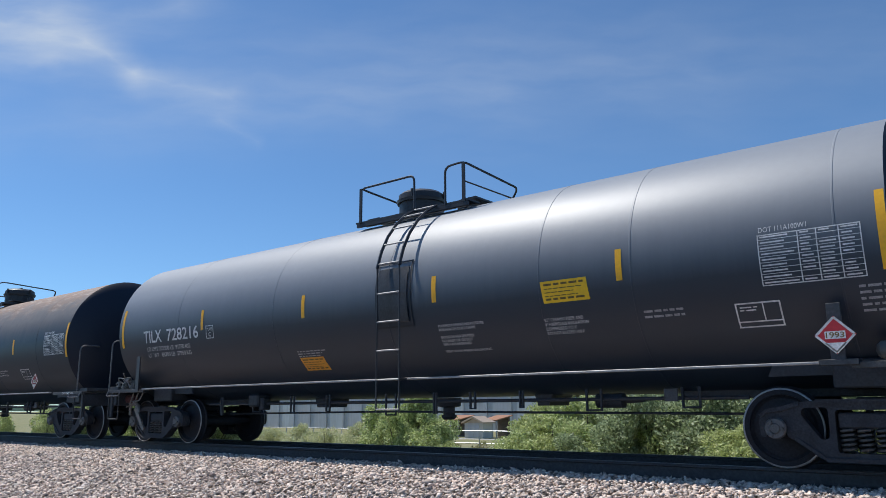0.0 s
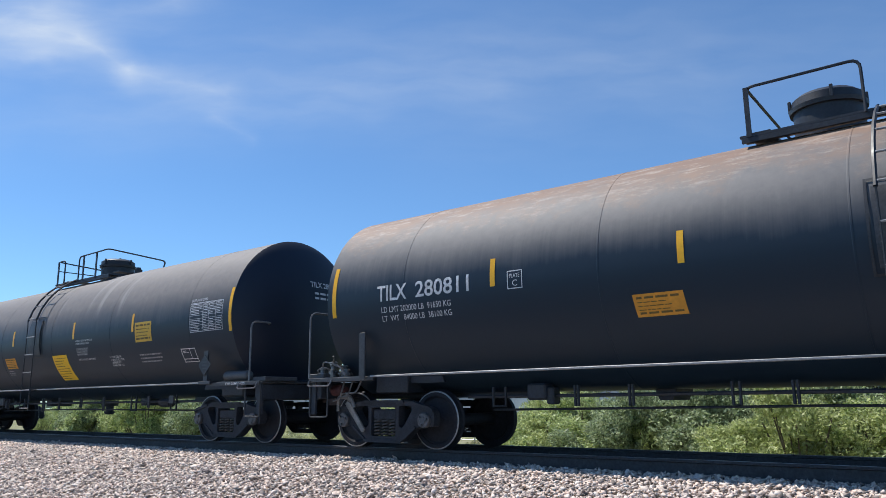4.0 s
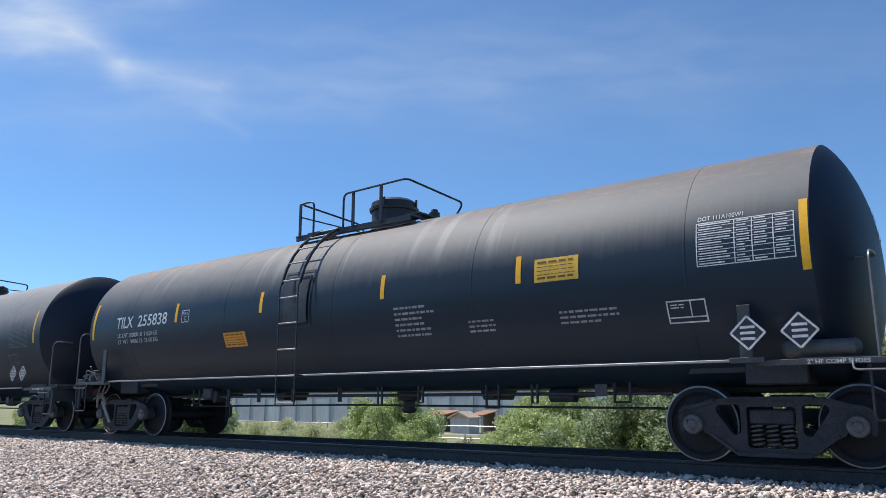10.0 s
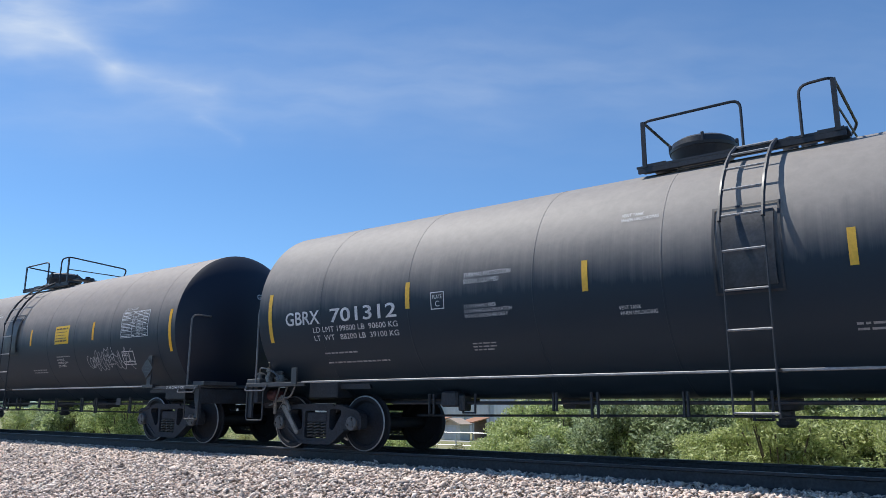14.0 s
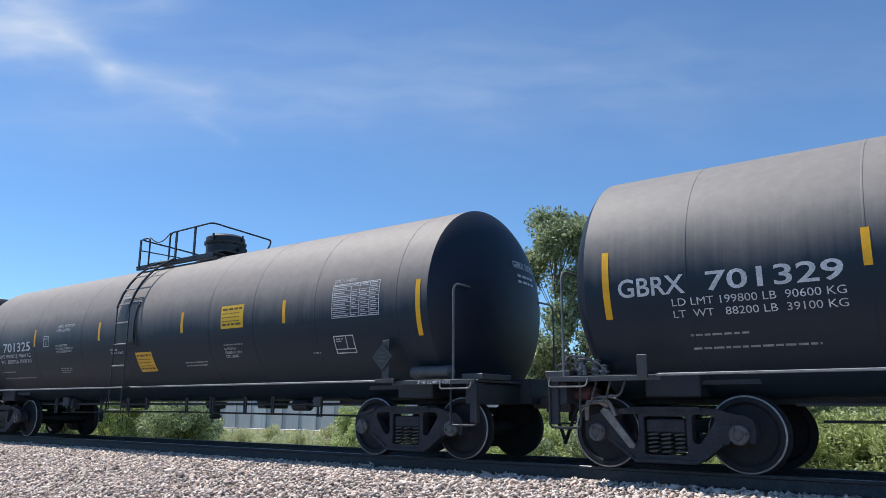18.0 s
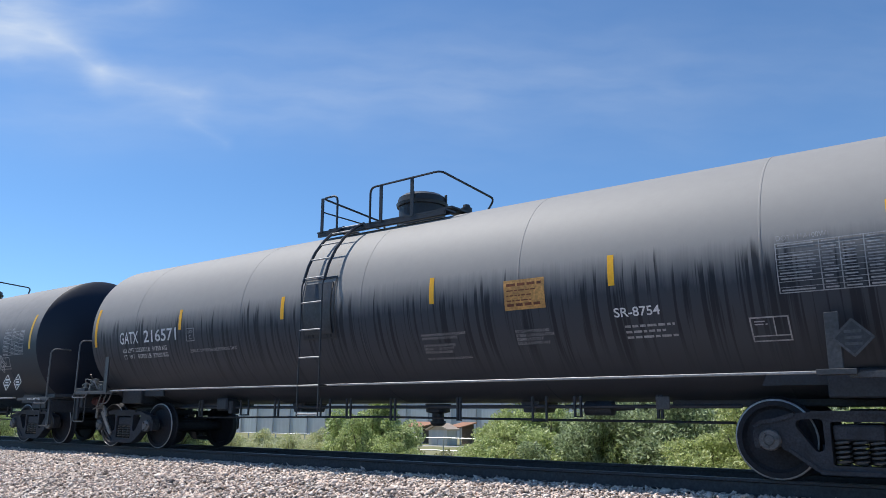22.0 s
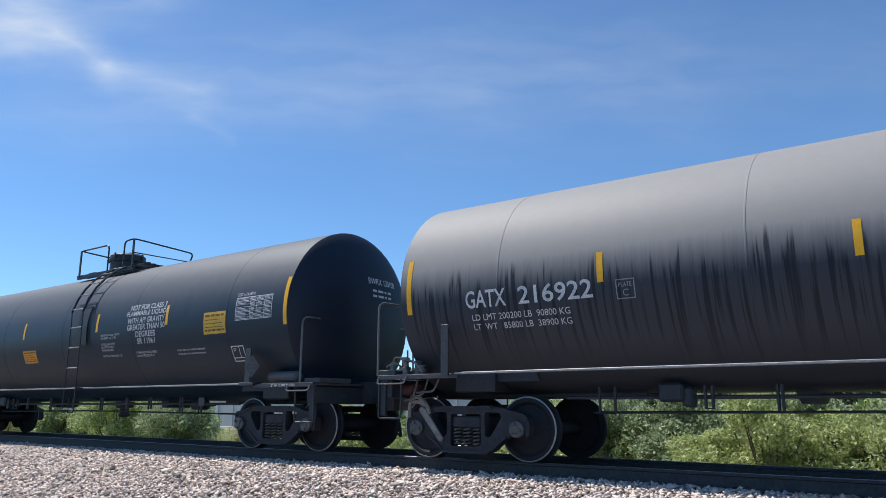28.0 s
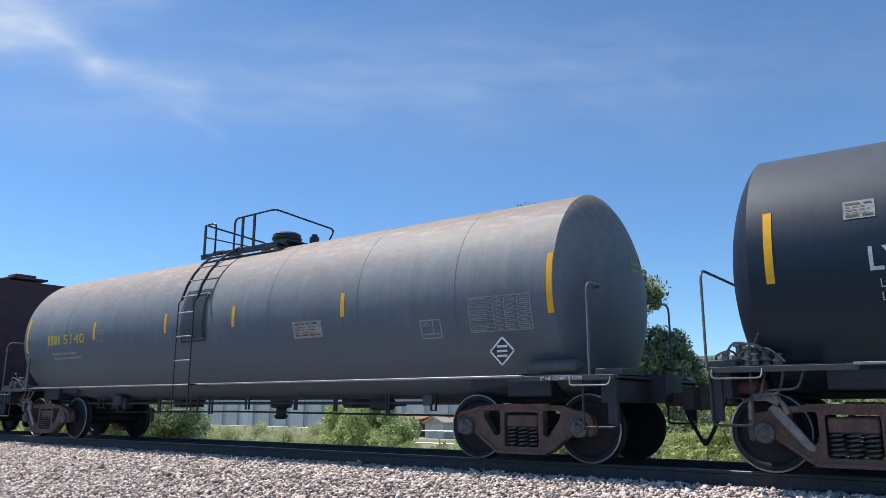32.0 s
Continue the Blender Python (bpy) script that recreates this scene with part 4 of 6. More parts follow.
def end_works(car, s, brake, hand_wheel=False, reservoir=True, post_high=1.76, rails=((-8.45, 2.2), (8.08, 2.18)), upright=True, bracket=True):
    """Stub sill, end platform, coupler, grab rails and steps of one end (s = -1 or 1)."""
    tag = "%+d" % s

    part("stub_sill", shared("sill" + tag, lambda: box(B(), s * 4.6, s * 8.62, -0.33, 0.33, 0.72, 1.1, 0.01), M_STEEL), None, car)
    part("body_bolster", shared("body_bolster" + tag, lambda: box(B(), s * 6.6, s * 7.3, -1.05, 1.05, 0.8, 1.12, 0.02), M_STEEL), None, car)
    part("end_sill", shared("end_sill" + tag, lambda: box(B(), s * 8.2, s * 8.42, -1.45, 1.45, 0.72, 1.0, 0.01), M_STEEL), None, car)
    for q in (-1, 1):
        part("tank_saddle", shared("saddle%s%+d" % (tag, q), lambda: prism(B(), [(s * 5.9, 0.95), (s * 6.15, 1.5), (s * 6.75, 1.5), (s * 7.0, 0.95)], q * 0.95 - 0.02, q * 0.95 + 0.02), M_STEEL), None, car)

    def deck():
        bm = B()
        box(bm, s * 8.05, s * 8.45, -1.5, 1.5, 1.02, 1.055, 0.004)
        return bm
    part("end_platform", shared("deck" + tag, deck, M_BOARD), None, car, "grey end platform plate")

    def board(q):
        bm = B()
        box(bm, s * 6.9, s * 8.42, q * 1.52 - 0.02, q * 1.52 + 0.02, 0.995, 1.06, 0.004)
        for y in (1.4, 1.28, 1.17):
            box(bm, s * 7.3, s * 8.42, q * y - 0.025, q * y + 0.025, 1.06, 1.078)
        for x in (7.32, 7.72, 8.05):
            box(bm, s * x, s * (x + 0.05), *sorted((q * 1.51, q * 1.14)), 1.04, 1.062)
        return bm
    for q in (-1, 1):
        part("step_board", shared("board%s%+d" % (tag, q), lambda: board(q), M_BOARD), None, car, "grey side board of the end platform")
        part("stirrup_step", shared("stirrup%s%+d" % (tag, q), lambda: stirrup_bm(s, q), M_FITTING), None, car)
        part("corner_post", shared("corner%s%+d" % (tag, q), lambda: box(B(), s * 8.3, s * 8.44, q * 1.46 - 0.025, q * 1.46 + 0.025, 0.46, 1.01, 0.006), M_STEEL), None, car)
        part("grab_iron", shared("grab%s%+d" % (tag, q), lambda: tube(B(), bend([(s * 7.84, q * 1.55, 1.03), (s * 7.84, q * 1.6, 0.93), (s * 8.38, q * 1.6, 0.93), (s * 8.38, q * 1.55, 1.03)], 0.05, 2), 0.013, 6), M_PIPE), None, car, "bent grab iron under the side board")
    at, high = rails[(s + 1) // 2]
    for q in (-1, 1)[:1 if s < 0 else 2]:
        part("end_handrail", shared("handhold%.2f%.2f%d" % (at, high, q), lambda: handhold_bm(s, at, high, q), M_PIPE), None, car, "bent pipe grab rail over the car end")
    part("crossover_step", shared("crossover" + tag, lambda: box(B(), s * 8.14, s * 8.5, -1.46, -0.7, 1.06, 1.14, 0.008), M_BOARD), None, car, "raised grey step of the end platform")
    part("coupler", shared("coupler" + tag, lambda: coupler_bm(s), M_COUPLER), None, car, "rusty knuckle coupler")
    part("air_hose", shared("hose" + tag, lambda: hose_bm(s), M_HOSE), None, car, "black rubber brake hose")
    if not brake and hand_wheel:
        def wheel():
            bm = B()
            c = Vector((s * 8.2, -0.53, 1.78))
            tube(bm, [c + Vector((0, 0.27 * math.cos(a), 0.27 * math.sin(a))) for a in (2 * math.pi * k / 20 for k in range(21))], 0.016, 6)
            for k in range(3):
                a = math.pi * k / 3
                tube(bm, [c + Vector((0, 0.26 * math.cos(a), 0.26 * math.sin(a))), c - Vector((0, 0.26 * math.cos(a), 0.26 * math.sin(a)))], 0.01, 5)
            return bm
        part("brake_wheel", shared("brake_wheel" + tag, wheel, M_STEEL), None, car)

        def gear():
            bm = B()
            prism(bm, [(s * 8.03, 1.3), (s * 8.0, 1.86), (s * 8.16, 1.9), (s * 8.16, 1.3)], -0.66, -0.4)
            return bm
        part("brake_gear", shared("brake_gear" + tag, gear, M_STEEL), None, car, "hand brake gear case")
    if brake:
        brake_valves(car, s, tag)

        def post():
            bm = B()
            box(bm, s * 7.04, s * 7.17, -1.59, -1.56, 1.02, post_high, 0.004)
            return bm
        if upright:
            part("upright_plate", shared("post%.2f" % post_high + tag, post, M_PLATE), None, car)
    else:
        def tankette():
            return lathe_at(B(), [(0, 0), (0.02, 0.06), (0.06, 0.095), (0.75, 0.095), (0.79, 0.06), (0.81, 0)], (s * 7.1, -1.33, 1.18), 14, "x")
        if reservoir:
            part("air_reservoir", shared("reservoir" + tag, tankette, M_GREYTANK), None, car, "small grey air reservoir")

        def post():
            bm = B()
            box(bm, s * 6.72, s * 6.86, -1.58, -1.55, 1.06, 1.68, 0.004)
            box(bm, s * 6.6, s * 6.98, -1.6, -1.4, 1.03, 1.09, 0.004)
            return bm
        if bracket:
            part("placard_bracket", shared("pbracket" + tag, post, M_PLATE), None, car)


def ladder(car, sh, u):
    """Side ladder from below the ledge over the shoulder to the platform."""
    bm = B()
    r = sh.r + 0.17
    side = [(0.55, -1.72), (sh.zc + 0.35, -1.72)]
    arc = [(sh.zc + r * math.sin(a), -r * math.cos(a)) for a in (radians(d) for d in (14, 24, 34, 44, 54, 64))]
    for s in (-0.24, 0.24):
        tube(bm, bend([(u + s, y, z) for z, y in side + arc[:1]], 0.05, 2), 0.013, 6)
        tube(bm, [(u + s, y, z) for z, y in arc], 0.026, 6)
        box(bm, u + s - 0.02, u + s + 0.02, -1.72, -1.3, 1.04, 1.07)
    lad = part("ladder", bm, M_FITTING, car, "black steel ladder up the tank side")
    rung = shared("rung", lambda: tube(B(), [(-0.24, 0, 0), (0.24, 0, 0)], 0.014, 6), M_LEDGE)
    for k in range(5):
        o = part("rung", rung, None, lad)
        o.location = (u, -1.72, 0.6 + k * 0.45)
    for d in (16, 28, 40, 52, 62):
        o = part("rung", rung, None, lad)
        o.location = (u, -r * math.cos(radians(d)), sh.zc + r * math.sin(radians(d)))
    bm = B()
    quads_on(bm, sh, u - 0.31, u + 0.31, -12, 19, 0.03)
    for s in (-0.31, 0.31):
        vs = [bm.verts.new(sh.at(u + s, p, e)) for p, e in ((-12, 0.0), (19, 0.0), (19, 0.03), (-12, 0.03))]
        bm.faces.new(vs)
    part("ladder_plate", bm, M_PLATE, car, "dull grey guard plate behind the ladder")
    bm = B()
    outline_on(bm, sh, u - 0.38, u + 0.38, -15, 23, 0.03, 0.015)
    part("ladder_hoop", bm, M_FITTING, car)


def top_works(car, sh, style, man=None, chain=False, off=0.0):
    """Manway, platform and railing on the crown."""
    top = sh.zc + sh.r
    rail, deck, w = top + 0.6, top - 0.06, 0.82
    right = style.startswith("right")
    a, g0, g1, b = (-1.3, -0.95, -0.35, 0.85) if style == "rightsmall" else (-1.25, -0.85, -0.1, 1.74) if style == "right2" else (-1.6, -1.22, -0.42, 1.12) if right else (-1.65, -0.38, 0.4, 0.95) if style == "left2" else (-1.05, 0.26, 0.95, 1.34)
    a, g0, g1, b = a + off, g0 + off, g1 + off, b + off
    bm = B()
    for y in (-w, w - 0.3):
        box(bm, a - 0.12, b + 0.1, y, y + 0.3, deck, deck + 0.03)
    for x in (a - 0.12, b - 0.28):
        box(bm, x, x + 0.3, -w + 0.3, w - 0.3, deck + 0.12, deck + 0.15)
    part("top_platform", bm, M_FITTING, car, "black grating walkway round the manway")
    for y in (-0.8, 0.8):
        bm = box(B(), a - 0.1, b + 0.08, y - 0.02, y + 0.02, deck - 0.07, deck - 0.003)
        part("deck_beam", bm, M_STEEL, car)
    r = 0.02
    for loop in ([(g0, -w, deck), (g0, -w, rail), (a, -w, rail), (a, w, rail - 0.1), (a + 0.35, w, deck + 0.05)], [(g1, -w, deck), (g1, -w, rail), (b, -w, rail + 0.02), (b, w, rail - 0.08), (b - 0.4, w, deck + 0.05)]):
        bm = B()
        tube(bm, bend(loop, 0.12), r, 6)
        part("railing", bm, M_FITTING, car)
    for x in (a, b) if not right else (a, b - 0.45 if style == "right2" else b - 0.6, g1 + 0.25):
        bm = B()
        box(bm, x - 0.03, x + 0.03, -w - 0.012, -w + 0.012, deck, rail)
        part("rail_post", bm, M_FITTING, car)
    bm = B()
    tube(bm, [(b, w, deck + 0.35), (b, -w, deck + 0.35)] if not right else [(a, -w, deck + 0.4), (a, w, deck + 0.4)], 0.014, 5)
    part("mid_rail", bm, M_FITTING, car)
    if chain:
        bm = tube(B(), [(g0 + (g1 - g0) * t, -w, rail - 0.16 * math.sin(math.pi * t)) for t in (i / 10 for i in range(11))], 0.013, 5)
        part("safety_chain", bm, M_FITTING, car, "slack chain across the platform gap")
    spots = {"left": (-0.27,), "left2": (-0.8, 0.27), "dish": (-0.5,), "right": (0.35,), "right2": (-0.25, 0.65), "low": (0.35,), "rightsmall": (0.3,)}[style]
    spots = (man,) if man is not None else tuple(x + off for x in spots)
    for x in spots:
        dish = style in ("dish", "right2", "left2")
        h = 0.44 if dish else 0.54
        wide = 0.66 if style == "rightsmall" else 1.0
        bm = lathe_at(B(), [(-0.1, 0.42 if not dish else 0.3), (h * 0.6, 0.42 if not dish else 0.45), (h * 0.6, 0.46), (h * 0.7, 0.47), (h * 0.7, 0.44), (h * 0.9, 0.43), (h, 0.36), (h + 0.02, 0)], (0, 0, 0), 26, "z")
        for v in bm.verts:
            v.co = Vector((x + wide * v.co.x, wide * v.co.y, top + wide * v.co.z))
        man = part("manway", bm, M_FITTING, car, "black round manway housing")
        for k in range(4 if wide == 1.0 else 0):
            t = 2 * math.pi * k / 4 + 0.3
            c = part("lid_clamp", shared("lid_clamp%.2f" % h, lambda: box(B(), -0.02, 0.02, -0.02, 0.02, h * 0.68, h * 0.98, 0.006), M_FITTING), None, man)
            c.location = (x + 0.45 * math.cos(t), 0.45 * math.sin(t), top)
        if wide < 1.0:
            continue
        c = part("lid_handle", shared("lid_handle%.2f" % h, lambda: box(B(), -0.12, 0.12, -0.03, 0.03, h, h + 0.06, 0.01), M_FITTING), None, man)
        c.location = (x, 0, top)
    for x, h in ((0.62, 0.22), (0.85, 0.16)) if not right else ((1.0, 0.2), (-0.45, 0.15)):
        bm = lathe_at(B(), [(-0.05, 0.1), (h, 0.1), (h, 0.07), (h + 0.06, 0.06), (h + 0.06, 0)], (x, 0.1, top), 12, "z")
        part("relief_valve", bm, M_FITTING, car)


def under_works(car, seed):
    """Brake rods, pipes, outlet and brackets under the tank."""
    rng = random.Random(seed)
    bm = B()
    tube(bm, [(-5.6, -0.75, 0.72), (5.6, -0.75, 0.72)], 0.026, 6)
    part("brake_pipe", bm, M_STEEL, car)
    bm = B()
    tube(bm, [(-5.4, -0.35, 0.52), (-0.5, -0.45, 0.56), (5.4, -0.35, 0.52)], 0.018, 6)
    part("brake_rod", bm, M_STEEL, car)
    for k in range(10):
        x = -4.9 + k * 1.05 + rng.uniform(-0.3, 0.3)
        d, w = rng.uniform(0.5, 0.62), rng.choice((0.05, 0.09, 0.22))
        bm = B()
        tube(bm, [(x, -0.78, 0.86), (x, -0.78, d), (x + w, -0.78, d), (x + w, -0.78, 0.86)], 0.022, 5)
        part("pipe_hanger", bm, M_STEEL, car)
    x = rng.uniform(0.2, 0.6)
    bm = lathe_at(B(), [(0.42, 0), (0.42, 0.09), (0.46, 0.13), (0.5, 0.13), (0.5, 0.1), (0.62, 0.1), (0.64, 0.2), (0.78, 0.22)], (x, 0, 0), 16, "z")
    part("bottom_outlet", bm, M_STEEL, car)
    bm = lathe_at(B(), [(0, 0), (0.01, 0.1), (0.4, 0.1), (0.42, 0.04), (0.7, 0.025)], (3.6 + rng.uniform(-0.4, 0.4), -0.62, 0.7), 14, "x")
    part("brake_cylinder", bm, M_STEEL, car)
    bm = B()
    x = -4.3 + rng.uniform(-0.3, 0.3)
    box(bm, x, x + 0.32, -0.9, -0.6, 0.66, 0.9, 0.03)
    box(bm, x + 0.3, x + 0.42, -0.85, -0.65, 0.6, 0.84, 0.02)
    part("brake_valve", bm, M_STEEL, car)
    for x, y in ((-2.6, 0.0), (2.4, 0.0)):
        bm = B()
        prism(bm, [(x - 0.16, 0.85), (x - 0.08, 0.64), (x + 0.1, 0.64), (x + 0.2, 0.85)], -0.3, 0.3)
        part("sump_bracket", bm, M_STEEL, car)
    bm = B()
    box(bm, 4.62, 4.8, -1.0, -0.97, 0.68, 0.84, 0.01)
    part("tag_plate", bm, M_BOARD, car)


def owner_mark(bm, sh, u0, u1, p, height):
    """The owner's mark as four plain blocks."""
    w = (u1 - u0) / 4
    dp = math.degrees(height / sh.r)
    for k in range(4):
        a = u0 + k * w
        quads_on(bm, sh, a + w * 0.06, a + w * 0.8, p, p + dp)


# for each car: degrees by which its marks sit higher, metres by which its body and then its tank ride higher,
# the two ends of its barrel, and the middle of its reflective strips in degrees
FIT = {
    "728216": (-4.0, 0.09, 0.05, -7.90, 7.40, 4.3),
    "213377": (-2.9, 0.09, 0.02, -7.92, 7.55, 2.2),
    "280811": (-2.2, 0.09, 0.00, -7.83, 7.57, 6.6),
    "280812": (-3.8, 0.09, 0.05, -7.68, 7.60, 5.8),
    "280924": (-2.7, 0.09, 0.03, -7.88, 7.59, 6.6),
    "280923": (-1.2, 0.09, 0.00, -7.68, 7.68, 6.0),
    "255838": (2.1, 0.11, -0.07, -7.84, 7.55, 4.9),
    "683030": (0.4, 0.02, 0.02, -7.78, 7.32, 5.5),
    "701312": (0.6, 0.07, -0.02, -7.85, 7.50, -0.1),
    "701332": (1.5, 0.06, -0.05, -7.66, 7.50, -0.1),
    "701329": (1.1, 0.09, -0.05, -7.60, 7.50, 0.4),
    "701325": (0.8, 0.09, -0.04, -7.56, 7.49, -0.8),
    "701345": (0.7, 0.10, -0.04, -7.50, 7.47, -0.4),
    "216571": (-4.5, 0.11, 0.10, -7.77, 7.50, 6.9),
    "683287": (5.4, 0.00, 0.0, -7.76, 7.35, 2.2),
    "213460": (-2.5, 0.20, -0.03, -7.70, 7.65, 1.0),
    "216922": (-5.1, 0.17, 0.07, -7.87, 7.50, 6.8),
    "130108": (0.8, 0.09, -0.02, -7.86, 7.80, 4.8),
    "4033": (1.9, 0.12, -0.06, -7.75, 7.52, 4.6),
    "5140": (0.4, 0.07, 0.00, -7.05, 7.20, 0.7),
}


def build_car(x0, sh, paint_mat, label, number, d):
    """x0: the middle of the car at the start; d: what is painted on the car."""
    car = new("tank_car")
    tagged(car, label, "tank car", "tank cars of the freight train")
    seed = int(number)
    rng = random.Random(seed)
    lift, rise, crown, tail, front, mid = FIT[number]
    more = d.get("past", (0.08, 0.0))
    marks = (tail + 0.08, front - 0.055)
    sh = Shell(tail - more[0], front + more[1], sh.r, sh.zc + crown, sh.depth, sh.power)
    sh.lift = lift
    seams = d.get("seams", (-6.2, -2.85, 0.1, 3.0, 6.15))
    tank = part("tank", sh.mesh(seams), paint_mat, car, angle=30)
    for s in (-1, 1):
        part("tank_end", sh.end_mesh(s), d.get("end_paint", P_SHADED_END), car, "dished tank end", 60)
    for q in (-1, 1):
        def ledge():
            bm = B()
            box(bm, -6.95, 6.72, q * 1.525 - 0.035, q * 1.525 + 0.035, 1.045, 1.075, 0.006)
            return bm
        part("side_ledge", shared("ledge%+d" % q, ledge, M_LEDGE), None, car, "narrow worn ledge along the tank side")

    wheels = []
    for s in (-1, 1):
        at = d.get("trucks", (-7.08, 6.86))[(s + 1) // 2]
        build_truck(car, at, d.get("rusty", False))
        for a in (-0.889, 0.889):
            wheels.append(build_wheelset(car, at + a))
        before = set(car.children)
        end_works(car, s, s < 0, d.get("hand_wheel", False), d.get("reservoir", True), d.get("post_high", 1.76), d.get("rails", ((-8.45, 2.2), (8.08, 2.18))), d.get("post", True), d.get("bracket", True))
        for ob in car.children:
            if ob not in before:
                ob.location.x += d.get("ends", (0.0, 0.0))[(s + 1) // 2]
    ladder(car, sh, d.get("ladder", 0.5))
    top_works(car, sh, d.get("style", "left"), d.get("man"), d.get("chain", False), d.get("top", 0.0))
    under_works(car, seed)
    ink, small = d.get("ink", M_WHITE), d.get("small_ink", M_FADED)
    # reflective strips
    e = d.get("end_mid", 0)
    for u, h, w, low in [(marks[0], 15, 0.09, e), (marks[1], 15, 0.09, e)] + [(x, 7.7, 0.085, 0) for x in d.get("strips", (-4.6, -1.75, 1.35, 4.38))]:
        decal("reflective_strip", sh, lambda bm: quads_on(bm, sh, u - w / 2, u + w / 2, mid + low - h, mid + low + h - 1.0 + (1.5 if h > 10 else 0)), d.get("strip_ink", M_YELLOW), tank, "upright yellow reflective strip")
    # number and load lines
    u0, u1, p, h = d.get("num", (-6.6, -4.65, -1.5, 0.25))
    k = d.get("split", 0.37)
    mark = d.get("mark", "TILX")
    if mark:
        decal("stencil_mark", sh, lambda bm: letters_on(bm, sh, mark, u0, u0 + (u1 - u0) * (k - 0.03), p, h), ink, tank, "large stencilled reporting mark")
    else:
        decal("owner_mark", sh, lambda bm: owner_mark(bm, sh, u0, u0 + (u1 - u0) * k, p, h), ink, tank, "owner's mark as plain blocks")
    decal("stencil_number", sh, lambda bm: letters_on(bm, sh, number, u0 + (u1 - u0) * (k + 0.07), u1, p, h), ink, tank, "large stencilled fleet number")
    lines = d.get("load")
    if lines:
        for i, t in enumerate(lines):
            decal("stencil_text", sh, lambda bm: letters_on(bm, sh, t, u0 + d.get("load_in", (0.08, 0.35))[0], u1 - d.get("load_in", (0.08, 0.35))[1], p - d.get("load_gap", 6.5) - 5.0 * i, d.get("load_h", 0.09)), ink, tank)
    else:
        decal("stencil_block", sh, lambda bm: bars_on(bm, sh, u0 + 0.2, u1 - 0.1, p - 14, p - 6.0, 2, rng), small, tank)
    if "plate" in d:
        pu, pp = d["plate"]

        def plate(bm):
            outline_on(bm, sh, pu, pu + 0.25, pp, pp + 9.2, 0.014)
            letters_on(bm, sh, "PLATE", pu + 0.04, pu + 0.21, pp + 5.6, 0.055)
            letters_on(bm, sh, "C", pu + 0.085, pu + 0.165, pp + 1.4, 0.085)
        decal("plate_box", sh, plate, small if d.get("dull") else ink, tank)
    for t in d.get("panels", ()):
        warning_panel(sh, tank, *t[:4], t[4], t[5] if len(t) > 5 else 0.0, seed, "", t[6] if len(t) > 6 else M_DARKMARK, t[7] if len(t) > 7 else 5)
    for b0, b1, q0, q1, n in d.get("bars", ()):
        decal("stencil_block", sh, lambda bm: bars_on(bm, sh, b0, b1, q0, q1, n, rng), small, tank)
    for t, b0, b1, q, hh in d.get("texts", ()):
        decal("stencil_text", sh, lambda bm: letters_on(bm, sh, t, b0, b1, q, hh), ink if hh > 0.11 * (t.count("\n") + 1) else (small if d.get("dull") else ink), tank)
    if "table" in d:
        data_table(sh, tank, *d["table"], d.get("table_ink", small if d.get("dull") else ink), d.get("title", ""), seed)
    if "qual" in d:
        q0, q1, r0, r1 = d["qual"]

        def qual(bm):
            outline_on(bm, sh, q0, q1, r0, r1, 0.018)
            c = q0 + (q1 - q0) * 0.6
            quads_on(bm, sh, c, c + 0.014, r0 + 2.5, r1)
            quads_on(bm, sh, q0, q1, r0 + 2.4, r0 + 3.0)
            bars_on(bm, sh, q0 + 0.05, c - 0.03, r1 - 4, r1 - 1.5, 2, rng)
        decal("test_box", sh, qual, d.get("table_ink", small if d.get("dull") else ink), tank, "white stencilled test record box")
    if "placard" in d:
        pu, pz, kind = d["placard"]
        if kind == "class9":
            pl = diamond_placard(car, pu, -1.61, pz, 0.2, M_WHITE, M_WHITE, "3082")
            for j in range(4):
                x = pu + (j - 1.5) * 0.045
                part("placard_stripe", box(B(), x - 0.011, x + 0.011, -1.618, -1.613, pz + 0.045, pz + 0.17 - abs(j - 1.5) * 0.05), M_DARKMARK, pl)
        elif kind == "red":
            diamond_placard(car, pu, -1.61, pz, 0.2, M_RED if d.get("bright") else M_DULLRED, M_WHITE, "1993")
        elif kind == "dark":
            diamond_placard(car, pu, -1.61, pz, 0.2, M_FITTING, M_PLATE)
        else:
            for x in (pu, pu + 0.54)[:2 if kind == "two" else 1]:
                diamond_placard(car, x, -1.61, pz, 0.2, M_FITTING, M_WHITE)
    for g0, g1, q0, q1, n, *form in d.get("scrawls", ()):
        decal("spray_scrawl", sh, lambda bm: scrawl(bm, sh, g0, g1, q0, q1, n, rng, d.get("spray", 0.03), form[0] if form else ""), d.get("spray_ink", M_SCRAWL), tank, "pale looping spray paint scrawl")
    for g0, g1, q0, q1 in d.get("scuffs", ()):
        def scuff(bm):
            for k in range(5):
                a, b, c = rng.uniform(0, 0.25), rng.uniform(0.7, 1.0), rng.uniform(-1.6, 1.6)
                ribbon_on(bm, sh, [(g0 + (g1 - g0) * t, q0 + (q1 - q0) * t + c + rng.uniform(-0.4, 0.4)) for t in (a + (b - a) * i / 8 for i in range(9))], 0.035, EDGE)
        decal("scuff_mark", sh, scuff, M_SCUFF, tank, "brown scrape along the tank side")
    # marks on the leading end
    ez = d.get("end_z", 0.62)

